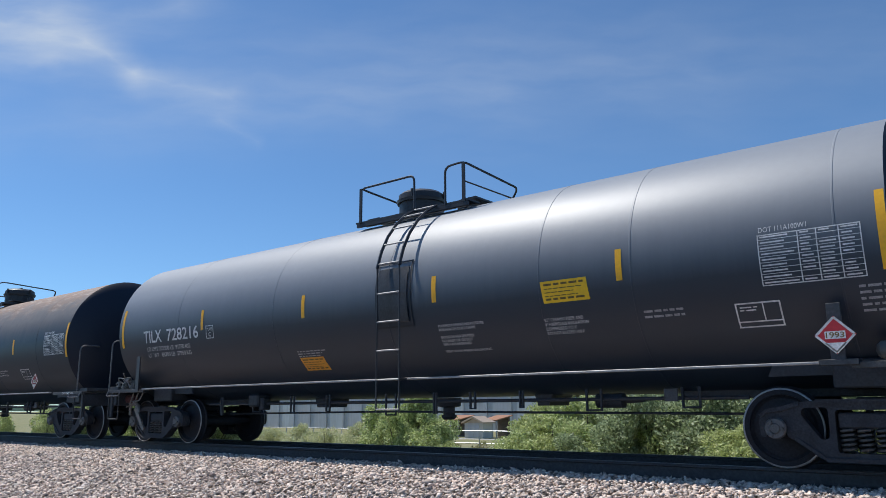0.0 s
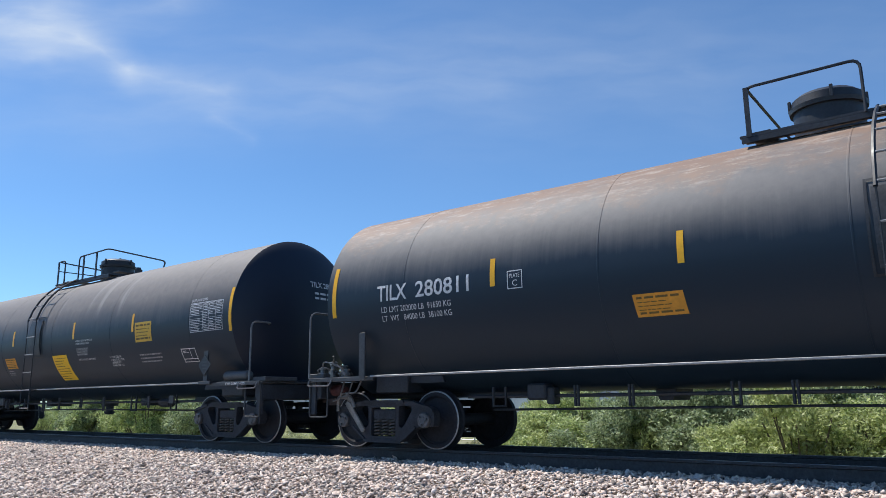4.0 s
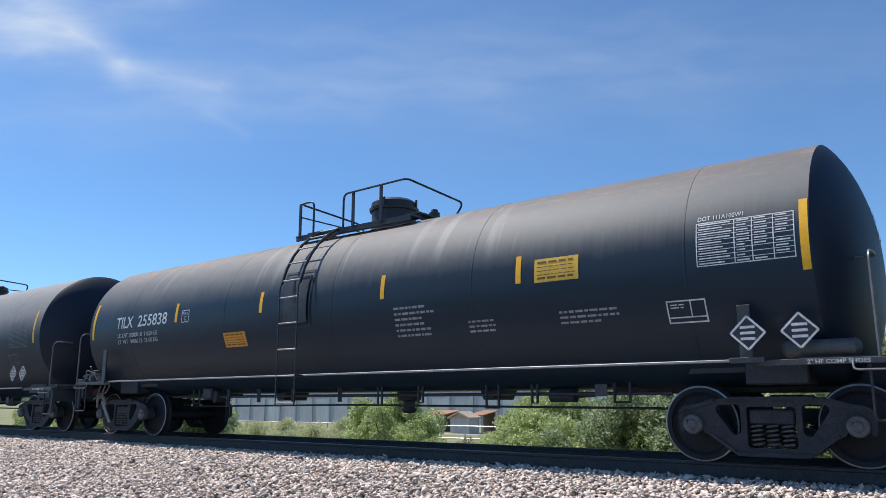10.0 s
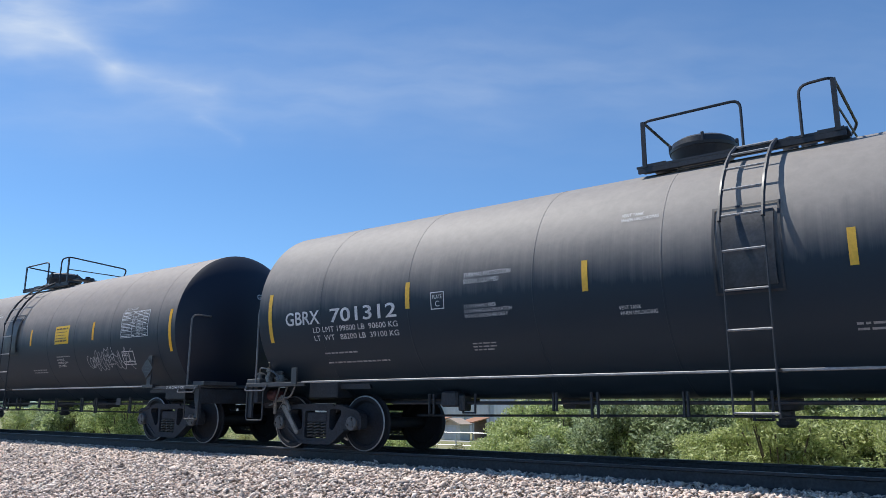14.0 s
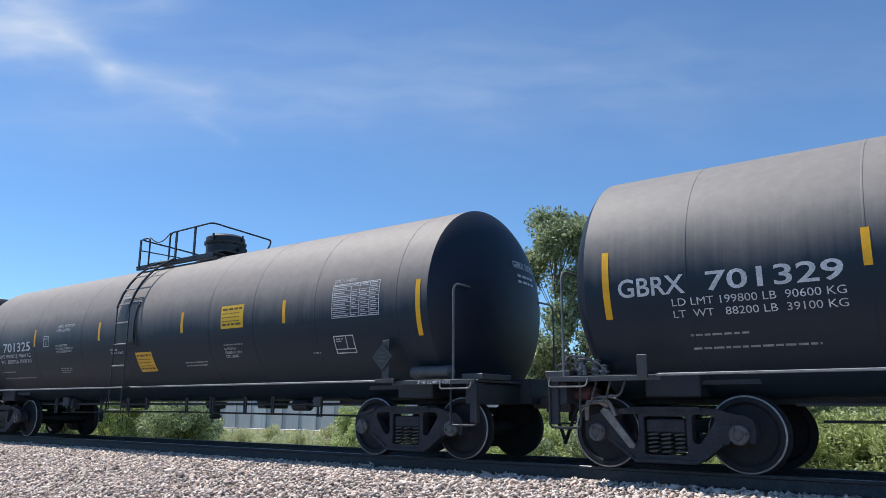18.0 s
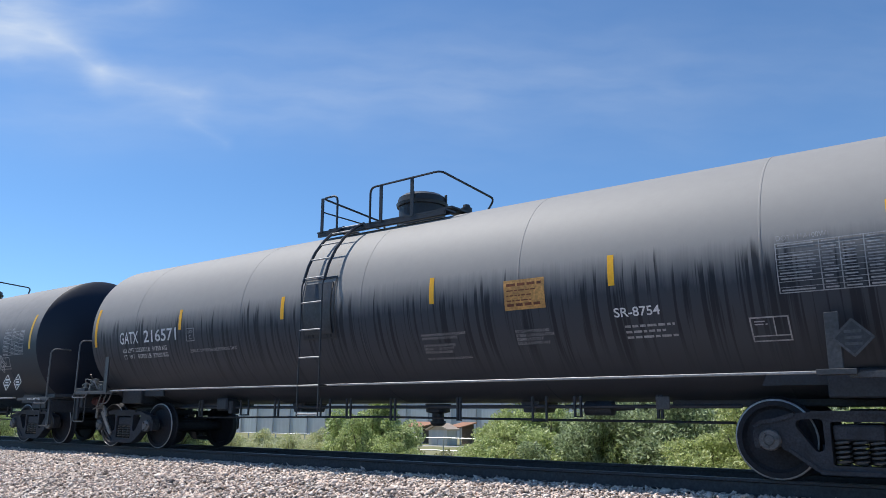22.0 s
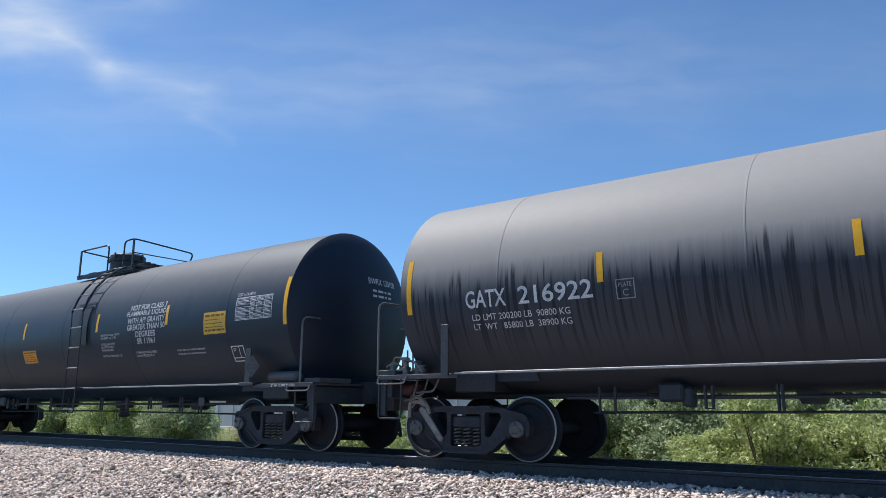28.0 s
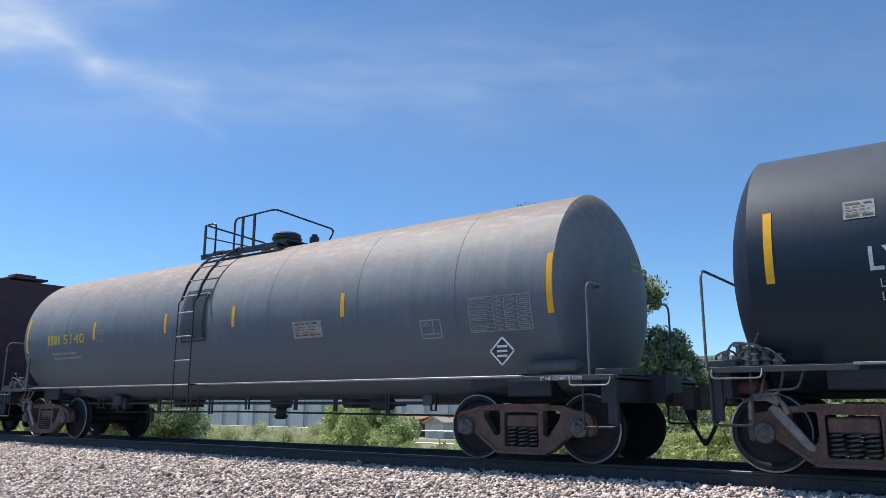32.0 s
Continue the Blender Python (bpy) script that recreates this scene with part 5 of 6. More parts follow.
    def end_marks(bm):
        letters_on(bm, sh, (mark + " " if mark else "") + number, 0, 0.85 if mark else 0.5, 0, 0.12, 1, 0.0 if mark else 0.35, sh.zc + ez)
        for i in range(2):
            for y0, y1 in ((0.1, 0.22), (0.26, 0.42), (0.46, 0.52), (0.57, 0.68)):
                vs = [bm.verts.new(sh.head(1, y, z, 0.012)) for y, z in ((y0, sh.zc + ez - 0.1 - 0.1 * i), (y1, sh.zc + ez - 0.1 - 0.1 * i), (y1, sh.zc + ez - 0.145 - 0.1 * i), (y0, sh.zc + ez - 0.145 - 0.1 * i))]
                bm.faces.new(vs)
    decal("end_marking", sh, end_marks, ink, tank, "stencilled number on the car end")
    if d.get("side_reservoir"):
        bm = lathe_at(B(), [(0, 0), (0.03, 0.1), (0.1, 0.16), (0.16, 0.168), (0.8, 0.168), (0.86, 0.16), (0.92, 0.1), (0.95, 0)], (-6.78, -1.7, 1.22), 24, "x")
        part("air_reservoir", bm, M_DARKTANK, car, "dark air reservoir hung beside the tank")
        for x in (-6.55, -6.1):
            part("reservoir_strap", box(B(), x, x + 0.05, -1.86, -1.5, 1.045, 1.06), M_STEEL, car)
    for ob in car.children:
        if not ob.name.startswith(("truck", "wheelset", "coupler", "air_hose")):
            ob.location.z += rise
    CARS.append({"car": car, "x": x0, "wheels": wheels})
    return car


SHOE = '2" HF COMP SHOES'
PRESSURE = "MAXIMUM OPERATING PRESSURE\nFOR HEATER COILS 150 PSI\n\nEXTERIOR HEATER PIPES\nNO INLET OR OUTLET\nPIPE CAPS REQUIRED\n\nVENT TANK WHEN UNLOADING"
CERAMIC = '0.5" CERAMIC FIBER AND\n4" FIBERGLASS INSULATION\nCOMPRESSED TO 4"\nDO NOT EXCEED 100 F'
SPEC = "DOT 111A100W1"
LIMITS = ("LD LMT 202300 LB  91750 KG", "LT  WT   83700 LB  37950 KG")
LIMITS2 = ("LD LMT 202000 LB  91650 KG", "LT  WT   84000 LB  38100 KG")
WIDE = Shell(-7.74, 7.5, 1.61, 2.34)
SHORT = Shell(-7.6, 7.5, 1.6, 2.42, 0.56)
LEAN = Shell(-7.74, 7.5, 1.56, 2.3)
DOMED = Shell(-7.74, 7.5, 1.61, 2.34, 0.56)
SLIM = Shell(-7.8, 7.5, 1.57, 2.24)
OLD = Shell(-7.4, 7.05, 1.54, 2.25)

# the common lay-out of the long black cars; the newer ones carry their ladder ahead of the middle
PLAIN = dict(plate=(-4.25, -3.5), table=(6.2, 7.3, -7.5, 13.5), title=SPEC, qual=(5.75, 6.25, -29.5, -18.5), placard=(6.8, 1.4, "red"), load=LIMITS2)
BACK = dict(PLAIN, ladder=-0.8, style="right")


def tilx(base, **more):
    return dict(base, **more)


build_car(-8.56, WIDE, P_SHEEN, "clean glossy black tank car with yellow strips and a red placard", "728216", tilx(
    PLAIN, strips=(-4.73, -1.66, 1.34, 4.39), bright=True, num=(-6.93, -4.87, -8.6, 0.26), load=LIMITS, plate=(-4.6, -9.9),
    panels=((3.25, 3.95, -10.3, 0.3, M_YELLOW2, -0.03), (-1.96, -1.34, -39, -29, M_ORANGE, -0.04)), bars=((-2.0, -1.2, -29, -24, 3), (4.64, 5.42, -22.5, -17.5, 2), (7.05, 7.5, -27, -15, 5)),
    texts=((PRESSURE, 1.35, 2.2, -32, 0.46), (CERAMIC, 3.2, 3.86, -26, 0.24)), table=(6.1, 7.15, -12.5, 8.1), placard=(6.79, 1.34, "red"), seams=(-5.6, -2.5, 0.35, 3.2, 4.55, 6.9)))
build_car(-26.65, WIDE, P_RUST, "black tank car with a rust-streaked crown and white stencils", "213377", tilx(
    BACK, bracket=False, end_z=0.45, reservoir=False, mark="SHPX", num=(-6.9, -4.6, -18.5, 0.25), load=LIMITS, plate=(-4.3, -19.9), strips=(-4.8, -1.95, 0.72, 4.4), panels=((-3.0, -2.35, -27.5, -16.5, M_ORANGE, -0.025, M_ORANGE),),
    texts=(("PAINT ARIA 08-2014\n \nBUILT ARIA 08-2014", 3.2, 3.83, -26.5, 0.17),), bars=((3.22, 3.8, -24.6, -22.4, 1), (0.75, 1.2, -40, -35, 3)), scrawls=((0.6, 1.6, -34, -13, 4, "k"),), spray=0.012, spray_ink=M_FADED, qual=(4.67, 5.21, -31.5, -20.8),
    table=(6.27, 7.36, -9.6, 8.5), placard=(5.95, 1.36, "red"), ladder=-0.78, seams=(-5.5, -2.6, 0.2, 3.1, 5.8)))
build_car(-44.79, WIDE, P_RUST, "black tank car with rust on its crown and a gold panel", "280811", tilx(
    PLAIN, num=(-6.75, -4.92, -1.9, 0.25), strips=(-4.5, -1.75, 1.72, 4.36), ladder=0.62, panels=((4.55, 5.2, -9.6, 5.4, M_GOLD), (-2.4, -1.75, -23, -12.5, M_ORANGE, -0.025)), bars=((4.58, 5.5, -27, -18, 3), (7.1, 7.45, -14.3, -5, 5)),
    texts=((PRESSURE, 1.85, 2.65, -22, 0.5), (CERAMIC, 3.4, 3.98, -28.5, 0.26)), placard=(6.8, 1.4, "dark")))
build_car(-62.98, WIDE, P_RUNS, "black tank car with a large bright yellow notice", "280812", tilx(
    BACK, man=0.1, num=(-6.5, -4.56, -1.8, 0.25), plate=(-4.25, -2.9), strips=(-4.42, -2.1, 1.28, 4.0), panels=((0.13, 0.88, -39.6, -14.5, M_YELLOW2, -0.04), (-2.66, -2.03, -23.5, -13.1, M_ORANGE, -0.025), (4.1, 4.76, -10.3, 5.0, M_GOLD)),
    bars=((-2.68, -2.26, -31, -25.3, 3), (4.14, 5.07, -28, -19.4, 3)), texts=((PRESSURE, 1.4, 2.2, -21, 0.5), (CERAMIC, 2.87, 3.44, -28.5, 0.26)), placard=(6.8, 1.4, "dark")))
build_car(-80.82, WIDE, P_RUST, "black tank car with rusty crown, gold panel and red placard", "280924", tilx(
    PLAIN, top=0.1, ladder=0.72, num=(-6.75, -4.75, -2.1, 0.25), plate=(-4.3, -3.7), strips=(-4.58, -1.78, 1.7, 4.36), panels=((4.58, 5.22, -9.6, 5.4, M_GOLD), (-2.38, -1.72, -23.2, -12.4, M_ORANGE, -0.025)),
    bars=((4.58, 5.52, -27, -18, 3), (7.1, 7.44, -14.3, -5, 5)), texts=((PRESSURE, 1.87, 2.66, -22.3, 0.52), (CERAMIC, 3.43, 3.98, -28.6, 0.27)), scrawls=((-0.86, -0.32, -32, -21, 3),), spray=0.02, placard=(6.78, 1.4, "red")))
build_car(-99.09, WIDE, P_RUNS, "black tank car with a bright yellow notice low on its side", "280923", tilx(
    BACK, man=0.1, num=(-6.6, -4.68, -1.5, 0.25), plate=(-4.3, -2.9), strips=(-4.5, -1.78, 1.27, 3.93), panels=((0.14, 0.88, -46.5, -25.4, M_YELLOW2, -0.04), (-2.68, -2.06, -19, -7.7, M_ORANGE, -0.025), (4.1, 4.74, -10.3, 5.0, M_GOLD)),
    bars=((-2.6, -2.2, -28, -21, 3), (4.14, 5.07, -28, -19.4, 3)), texts=((PRESSURE, 1.38, 2.18, -21, 0.5), (CERAMIC, 2.85, 3.42, -28.5, 0.26)), placard=(6.5, 1.36, "dark")))
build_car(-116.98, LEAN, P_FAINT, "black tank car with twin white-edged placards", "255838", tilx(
    BACK, strips=(-4.45, -1.75, 1.26, 3.81), man=0.1, num=(-6.76, -4.78, -3.0, 0.25), load_gap=7.5, panels=((4.07, 4.74, -3.5, 8.5, M_GOLD), (-2.86, -2.2, -24.5, -14, M_ORANGE, -0.025)), table=(6.3, 7.4, -4.5, 15.5), qual=(5.87, 6.35, -28.5, -18), bars=((1.5, 2.3, -27, -8, 6), (2.9, 3.5, -27, -19, 3), (4.4, 5.3, -26, -18, 3)), placard=(6.83, 1.36, "two")))
build_car(-134.98, SHORT, P_UTLX, "dusty black tank car with yellow stencils and two manways", "683030", tilx(
    BACK, past=(0.22, 0.28), post=False, bracket=False, reservoir=False, mark="UTLX", ink=M_YSTENCIL, small_ink=M_DIMSTENCIL, split=0.48, load_gap=10.5, load_h=0.07, rails=((-8.25, 2.2), (8.2, 2.18)), num=(-6.75, -4.7, -12.3, 0.21), table_ink=M_WORNSTENCIL, table=(5.85, 6.9, -12.5, 8.5), trucks=(-7.2, 6.82), side_reservoir=True, load=("LD LMT  191500 LB", "LT  WT    94500 LB"), style="left2", ladder=0.05, strip_ink=M_GOLD, strips=(-4.56, -1.69, 1.17, 4.07), panels=((2.7, 3.4, 5, 19, M_YELLOW2, 0.0, M_YELLOW2),),
    texts=(("THE TANK CAR PEOPLE", -6.72, -5.2, -16.3, 0.06),), bars=((-2.3, -1.6, 18, 28, 5), (-1.2, -0.5, -32, -17, 5), (1.64, 1.92, -20, -13, 3)), spray=0.012, scrawls=((-2.5, -1.85, -29, -12, 1, "h"), (2.34, 2.9, -31, -9, 1, "t")), dull=True, placard=(6.37, 1.43, "two"), seams=(-6.3, -4.4, -2.0, 0.6, 3.2, 5.9)))
GREEN = dict(past=(0.22, 0.12), rails=((-8.2, 2.45), (8.02, 2.46)), end_mid=-6, trucks=(-7.05, 6.82), reservoir=False, post_high=1.3, load_in=(0.66, 0.0), mark="GBRX", load=("LD LMT 199800 LB  90600 KG", "LT  WT   88200 LB  39100 KG"), load_gap=5.2, num=(-7.36, -4.83, -11.6, 0.23), split=0.36, style="dish", ladder=0.4, strips=(-4.6, -1.62, 1.47, 4.45), table=(5.62, 6.66, -8.5, 11.4), title=SPEC, qual=(5.6, 6.05, -29.5, -18.6), placard=(6.75, 1.42, "dark"), plate=(-4.15, -9.6),
    panels=((2.7, 3.35, -8.5, 6.6, M_YELLOW2),), seams=(-6.5, -4.6, -2.4, -0.6, 2.3, 3.6, 5.2, 7.0), bars=((2.73, 3.4, -20.5, -18.3, 1), (-3.52, -2.99, -33.7, -28.4, 3), (1.4, 2.15, -33.7, -29, 2), (5.05, 5.3, -29.5, -27.2, 1), (-6.55, -5.75, -31.2, -29, 1), (-6.55, -4.6, -37.6, -35.2, 1)),
    texts=(("THERMAL PROTECTION\nSYSTEM EQUIPPED", -3.55, -2.75, 1.5, 0.17), ("0.5 IN CERAMIC FIBER\n3.5 IN FIBERGLASS INSULATION\nDO NOT EXCEED 400 DEG F", -3.55, -2.75, -15.5, 0.19), ("VENT TANK\nWHEN UNLOADING", -1.19, -0.7, -20, 0.12), ("VENT TANK\nWHEN UNLOADING", -1.15, -0.65, 23.5, 0.13), ("66-MA64-50\nORIGIN 07 2014\nLOT: 200875", 2.73, 3.2, -28, 0.2)))
build_car(-153.14, DOMED, P_SAND, "dust-coated black tank car with faded strips", "701312", dict(GREEN, strip_ink=M_GOLD))
build_car(-171.43, DOMED, P_BROWN, "brown dusty tank car with white scrawls along its side", "701332", dict(GREEN, load=("LD LMT 200400 LB  90850 KG", "LT  WT   85600 LB  38850 KG"), spray=0.016, scrawls=((-5.0, -3.65, -40, -16, 3, "b"), (4.2, 6.0, -34, -14, 8))))
build_car(-189.46, DOMED, P_SAND, "dusty tank car with a yellow emergency panel", "701329", dict(GREEN))
build_car(-207.46, DOMED, P_BROWN, "brown dusty tank car with a chain across its platform", "701325", dict(
    GREEN, reservoir=True, chain=True, style="right", man=0.5, ladder=-0.52, panels=((2.7, 3.35, -8.5, 6.6, M_YELLOW2), (-0.23, 0.36, -35.5, -20, M_GOLD, -0.025))))
build_car(-225.49, DOMED, P_SAND, "dusty black tank car with blank dark placard", "701345", dict(GREEN, past=(0.22, 0.2), load=("LD LMT 199900 LB  90650 KG", "LT  WT   88100 LB  39060 KG")))
GATX = dict(BACK, reservoir=False, man=0.1, mark="GATX", num=(-6.75, -4.77, -7.7, 0.25), load=LIMITS, plate=(-4.45, -9.5), strips=(-4.65, -1.72, 1.52, 4.35), table=(6.3, 7.4, -11, 9.5), qual=(5.93, 6.35, -30.9, -19.7), placard=(6.98, 1.4, "dark"), dull=True, ladder=-0.85)
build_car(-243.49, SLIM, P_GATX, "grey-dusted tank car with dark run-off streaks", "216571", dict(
    GATX, panels=((2.77, 3.4, -8, 7, M_RUSTYPANEL, 0.0, M_RUSTPRINT),), texts=((PRESSURE, 1.25, 2.05, -32, 0.42), (CERAMIC, 2.87, 3.45, -26, 0.22), ("SR-8754", 4.34, 4.93, -15.5, 0.12), ("CONSULT OWNER BEFORE REPAIRING TANK", -4.4, -3.0, -17.5, 0.06)), bars=((4.45, 5.2, -27, -19, 3),)))
build_car(-261.41, SHORT, P_UTLX, "dusty black tank car covered in pale graffiti", "683287", tilx(
    BACK, past=(0.22, 0.28), post=False, bracket=False, reservoir=False, mark="UTLX", ink=M_YSTENCIL, small_ink=M_YSTENCIL, split=0.45, rails=((-8.25, 2.2), (8.2, 2.18)), texts=(("THE TANK CAR PEOPLE", -6.75, -5.3, -18.2, 0.06),), num=(-6.8, -4.7, -14.2, 0.2), table_ink=M_FADED, table=(5.93, 6.98, -17, 4), trucks=(-7.2, 6.82), load=None, style="right2", ladder=-0.25, strips=(-4.62, -1.76, 1.27, 4.1), strip_ink=M_GOLD, dull=True, panels=((2.7, 3.37, 5.3, 19.9, M_YELLOW2), (-2.28, -1.55, 25, 31, M_YELLOW2, 0.05, M_YELLOW2)),
    bars=((-2.25, -1.7, 18.5, 24, 3),), scrawls=((-7.6, -6.1, -40, -17, 1, "h"), (-4.75, -1.75, -46, -12, 5, "w"), (-1.2, -0.1, -43, -25, 5), (0.1, 1.35, -46, -14, 3, "w"), (1.5, 2.32, -41, -19, 4), (2.77, 3.3, -41, -15, 2), (3.3, 4.4, -46, -9, 1, "d"), (4.6, 6.0, -34, -18, 4)), spray=0.021, placard=(6.42, 1.43, "two"), seams=(-6.3, -4.2, -1.6, 2.5, 3.9, 6.2)))
build_car(-279.64, WIDE, P_RUST, "black tank car with orange rust along its crown", "213460", tilx(
    BACK, bracket=False, end_z=0.45, reservoir=False, mark="SHPX", man=0.5, num=(-6.8, -4.6, -20.5, 0.24), load=LIMITS, plate=(-4.45, -19), strips=(-4.63, -1.78, 1.18, 4.69), panels=((-1.88, -1.25, -27.4, -15.8, M_ORANGE, -0.025, M_ORANGE),), scrawls=((-3.9, -2.95, -32, -14, 4),), spray=0.02,
    bars=((0.93, 1.28, -42, -35, 3), (3.61, 4.22, -28.6, -22, 3)), qual=(5.1, 5.6, -35.6, -23), table=(6.33, 7.4, -12.1, 6), placard=(6.05, 1.36, "dark"), ladder=-0.7))
build_car(-297.71, SLIM, P_GATX, "grey-dusted tank car with long dark drip marks", "216922", dict(
    GATX, texts=((PRESSURE, 1.25, 2.05, -30, 0.42), (CERAMIC, 2.87, 3.5, -24, 0.22)), style="left", man=-0.1, top=0.18, ladder=0.75, load=("LD LMT 200200 LB  90800 KG", "LT  WT   85800 LB  38900 KG"), panels=((2.87, 3.48, -10.4, 4.5, M_WORNPANEL, 0.0, M_RUSTPRINT),), bars=((4.45, 5.2, -27, -19, 3),)))
build_car(-315.98, WIDE, P_BLACK, "black tank car with a six-line white cargo notice", "130108", tilx(
    PLAIN, trucks=(-7.08, 6.98), scuffs=((-7.5, -5.95, 11.5, 13.0),), top=0.1, mark="BWRX", load=("LD LMT 201400 LB  91350 KG", "LT  WT   84600 LB  38350 KG"), num=(-6.5, -4.35, -4.0, 0.23), strips=(-4.15, -1.79, 1.61, 4.24), ladder=0.92, plate=(-4.05, -2.7), panels=((5.46, 6.12, -12.2, 2.5, M_GOLD), (-1.8, -1.15, -24, -12.8, M_ORANGE, -0.025)), bars=((4.54, 5.48, -26, -20.4, 2), (-4.2, -3.9, -31, -20, 4)),
    texts=((PRESSURE, 1.8, 2.55, -23, 0.5), ('4" FIBERGLASS INSULATION\nDO NOT EXCEED 450 F', 3.1, 3.85, -24.5, 0.12), ("NOT FOR CLASS 3", 2.86, 4.16, 10.6, 0.12), ("FLAMMABLE LIQUIDS", 2.76, 4.26, 5.6, 0.12), ("WITH API GRAVITY", 2.83, 4.17, 0.6, 0.12), ("GREATER THAN 50", 2.83, 4.19, -4.4, 0.12), ("DEGREES", 3.15, 3.86, -9.6, 0.12), ("SR 11961", 3.2, 3.84, -14.8, 0.12)), table=(6.4, 7.4, -5, 10), qual=(6.2, 6.55, -32.2, -21.2), placard=(6.95, 1.36, "dark")))
build_car(-333.97, SLIM, P_BLACK, "black tank car with graffiti tags and rusty trucks", "4033", tilx(
    PLAIN, past=(0.15, 0.0), post=False, mark="LYBX", num=(-6.7, -4.98, -8.6, 0.25), split=0.44, load=("LD LMT 187300 LB  84950 KG", "LT  WT   75700 LB  34350 KG"), plate=(-4.62, -10.2), strips=(-4.8, -1.72, 1.37, 4.5), ladder=0.9, rusty=True, panels=((3.23, 4.0, -13.6, -0.3, M_YELLOW2), (-6.9, -6.6, 12.4, 20.4, M_FADED)),
    texts=((PRESSURE, 1.48, 2.36, -34.5, 0.48), ('4" FIBERGLASS INSULATION\nDO NOT EXCEED 450 F', 3.05, 3.9, -23, 0.12)), bars=((-1.95, -1.05, -29.4, -17.8, 4),), scrawls=((-6.1, -4.75, -42, -24, 5), (-4.3, -3.0, -42, -24, 4), (-2.75, -2.1, -46, -19, 4), (-0.12, 0.23, -32, -22, 2), (1.2, 2.15, -6, 27, 5), (3.07, 3.9, -43, -26, 3), (4.4, 6.0, -40, -24, 5)), spray=0.026, hand_wheel=True, top=0.2, placard=(6.75, 1.42, "class9")))
build_car(-351.54, OLD, P_GREY, "weathered grey tank car with brown stains on its crown", "5140", tilx(
    BACK, ends=(0.4, -0.42), trucks=(-6.62, 6.42), bracket=False, rails=((-8.45, 2.2), (8.08, 2.25)), mark="", end_paint=P_GREY, ink=M_YSTENCIL, num=(-6.0, -4.4, -8.8, 0.22), load=None, strips=(-4.01, -1.4, 0.68, 3.4), ladder=-0.5, style="rightsmall", rusty=True, dull=True, plate=(-3.9, -9), table=(5.84, 6.85, -21.7, -3.1), title="", qual=(4.95, 5.33, -23.5, -12.8), panels=((2.24, 2.92, -18, -7.5, M_FADED),), placard=(6.45, 1.4, "white"), seams=(-5.2, -3.2, -0.9, 1.6, 3.7, 5.6)))


def shoe_text():
    """The stencil on each leading step board."""
    co, faces, w, h, _ = glyphs(SHOE)

    def make():
        bm = B()
        vs = [bm.verts.new((7.4 + x / w * 0.6, -1.546, 1.004 + y / h * 0.047)) for x, y, _ in co]
        for f in faces:
            bm.faces.new([vs[i] for i in f])
        return bm
    for c in CARS:
        for ob in c["car"].children:
            if ob.name.startswith("step_board") and ob.data.name.startswith("board+1-1"):
                tagged(part("stencil_text", shared("shoe_text", make, M_WHITE), None, ob), kind="stuff")


shoe_text()


def hopper():
    """The covered hopper that follows the grey tank car."""
    m = plain("maroon_hopper_paint", (0.062, 0.033, 0.045), 0.65, 0, 0.35, 1.5, 0.15)
    car = new("hopper_car")
    tagged(car, "dark maroon covered hopper car with ribbed sides", "hopper car", "hopper cars of the freight train")
    bm = B()
    sec = [(-1.45, 1.1), (-1.5, 1.3), (-1.5, 3.95), (-1.2, 4.25), (1.2, 4.25), (1.5, 3.95), (1.5, 1.3), (1.45, 1.1)]
    for a, b in ((-7.3, 7.3),):
        r0, r1 = [bm.verts.new((a, y, z)) for y, z in sec], [bm.verts.new((b, y, z)) for y, z in sec]
        for i in range(8):
            j = (i + 1) % 8
            bm.faces.new((r0[i], r0[j], r1[j], r1[i]))
        bm.faces.new(r0)
        bm.faces.new(r1[::-1])
    bmesh.ops.recalc_face_normals(bm, faces=bm.faces)
    part("body", bm, m, car)
    for k in range(13):
        x = -7.2 + k * 1.2
        for q in (-1, 1):
            bm = B()
            box(bm, x - 0.05, x + 0.05, q * 1.54 - 0.045, q * 1.54 + 0.045, 1.15, 4.0, 0.01)
            part("side_rib", bm, m, car)
    bm = B()
    box(bm, -7.4, 7.4, -0.5, 0.5, 4.3, 4.36, 0.01)
    for k in range(10):
        box(bm, -6.9 + k * 1.5, -6.4 + k * 1.5, -0.3, 0.3, 4.36, 4.48, 0.02)
    part("roof_walk", bm, m, car)
    bm = B()
    box(bm, -8.4, 8.4, -0.35, 0.35, 0.75, 1.1, 0.02)
    box(bm, 7.2, 8.3, -1.5, 1.5, 1.0, 1.1, 0.01)
    for q in (-1, 1):
        prism(bm, [(7.25, 1.1), (7.25, 3.9), (8.2, 1.1)], q * 1.2 - 0.03, q * 1.2 + 0.03)
    part("underframe", bm, m, car)
    bm = B()
    for q in (-1.45, 1.45):
        for x in (7.5, 7.95):
            tube(bm, [(x, q, 1.0), (x, q, 4.2)], 0.018, 6)
        for k in range(8):
            tube(bm, [(7.5, q, 1.2 + 0.4 * k), (7.95, q, 1.2 + 0.4 * k)], 0.014, 5)
    part("end_ladder", bm, m, car)
    part("coupler", shared("coupler+1", lambda: coupler_bm(1), M_TRUCK_RUST), None, car)
    wheels = []
    for s in (-1, 1):
        build_truck(car, s * 6.4, True)
        wheels += [build_wheelset(car, s * 6.4 + a) for a in (-0.889, 0.889)]
    CARS.append({"car": car, "x": -369.44, "wheels": wheels})


hopper()


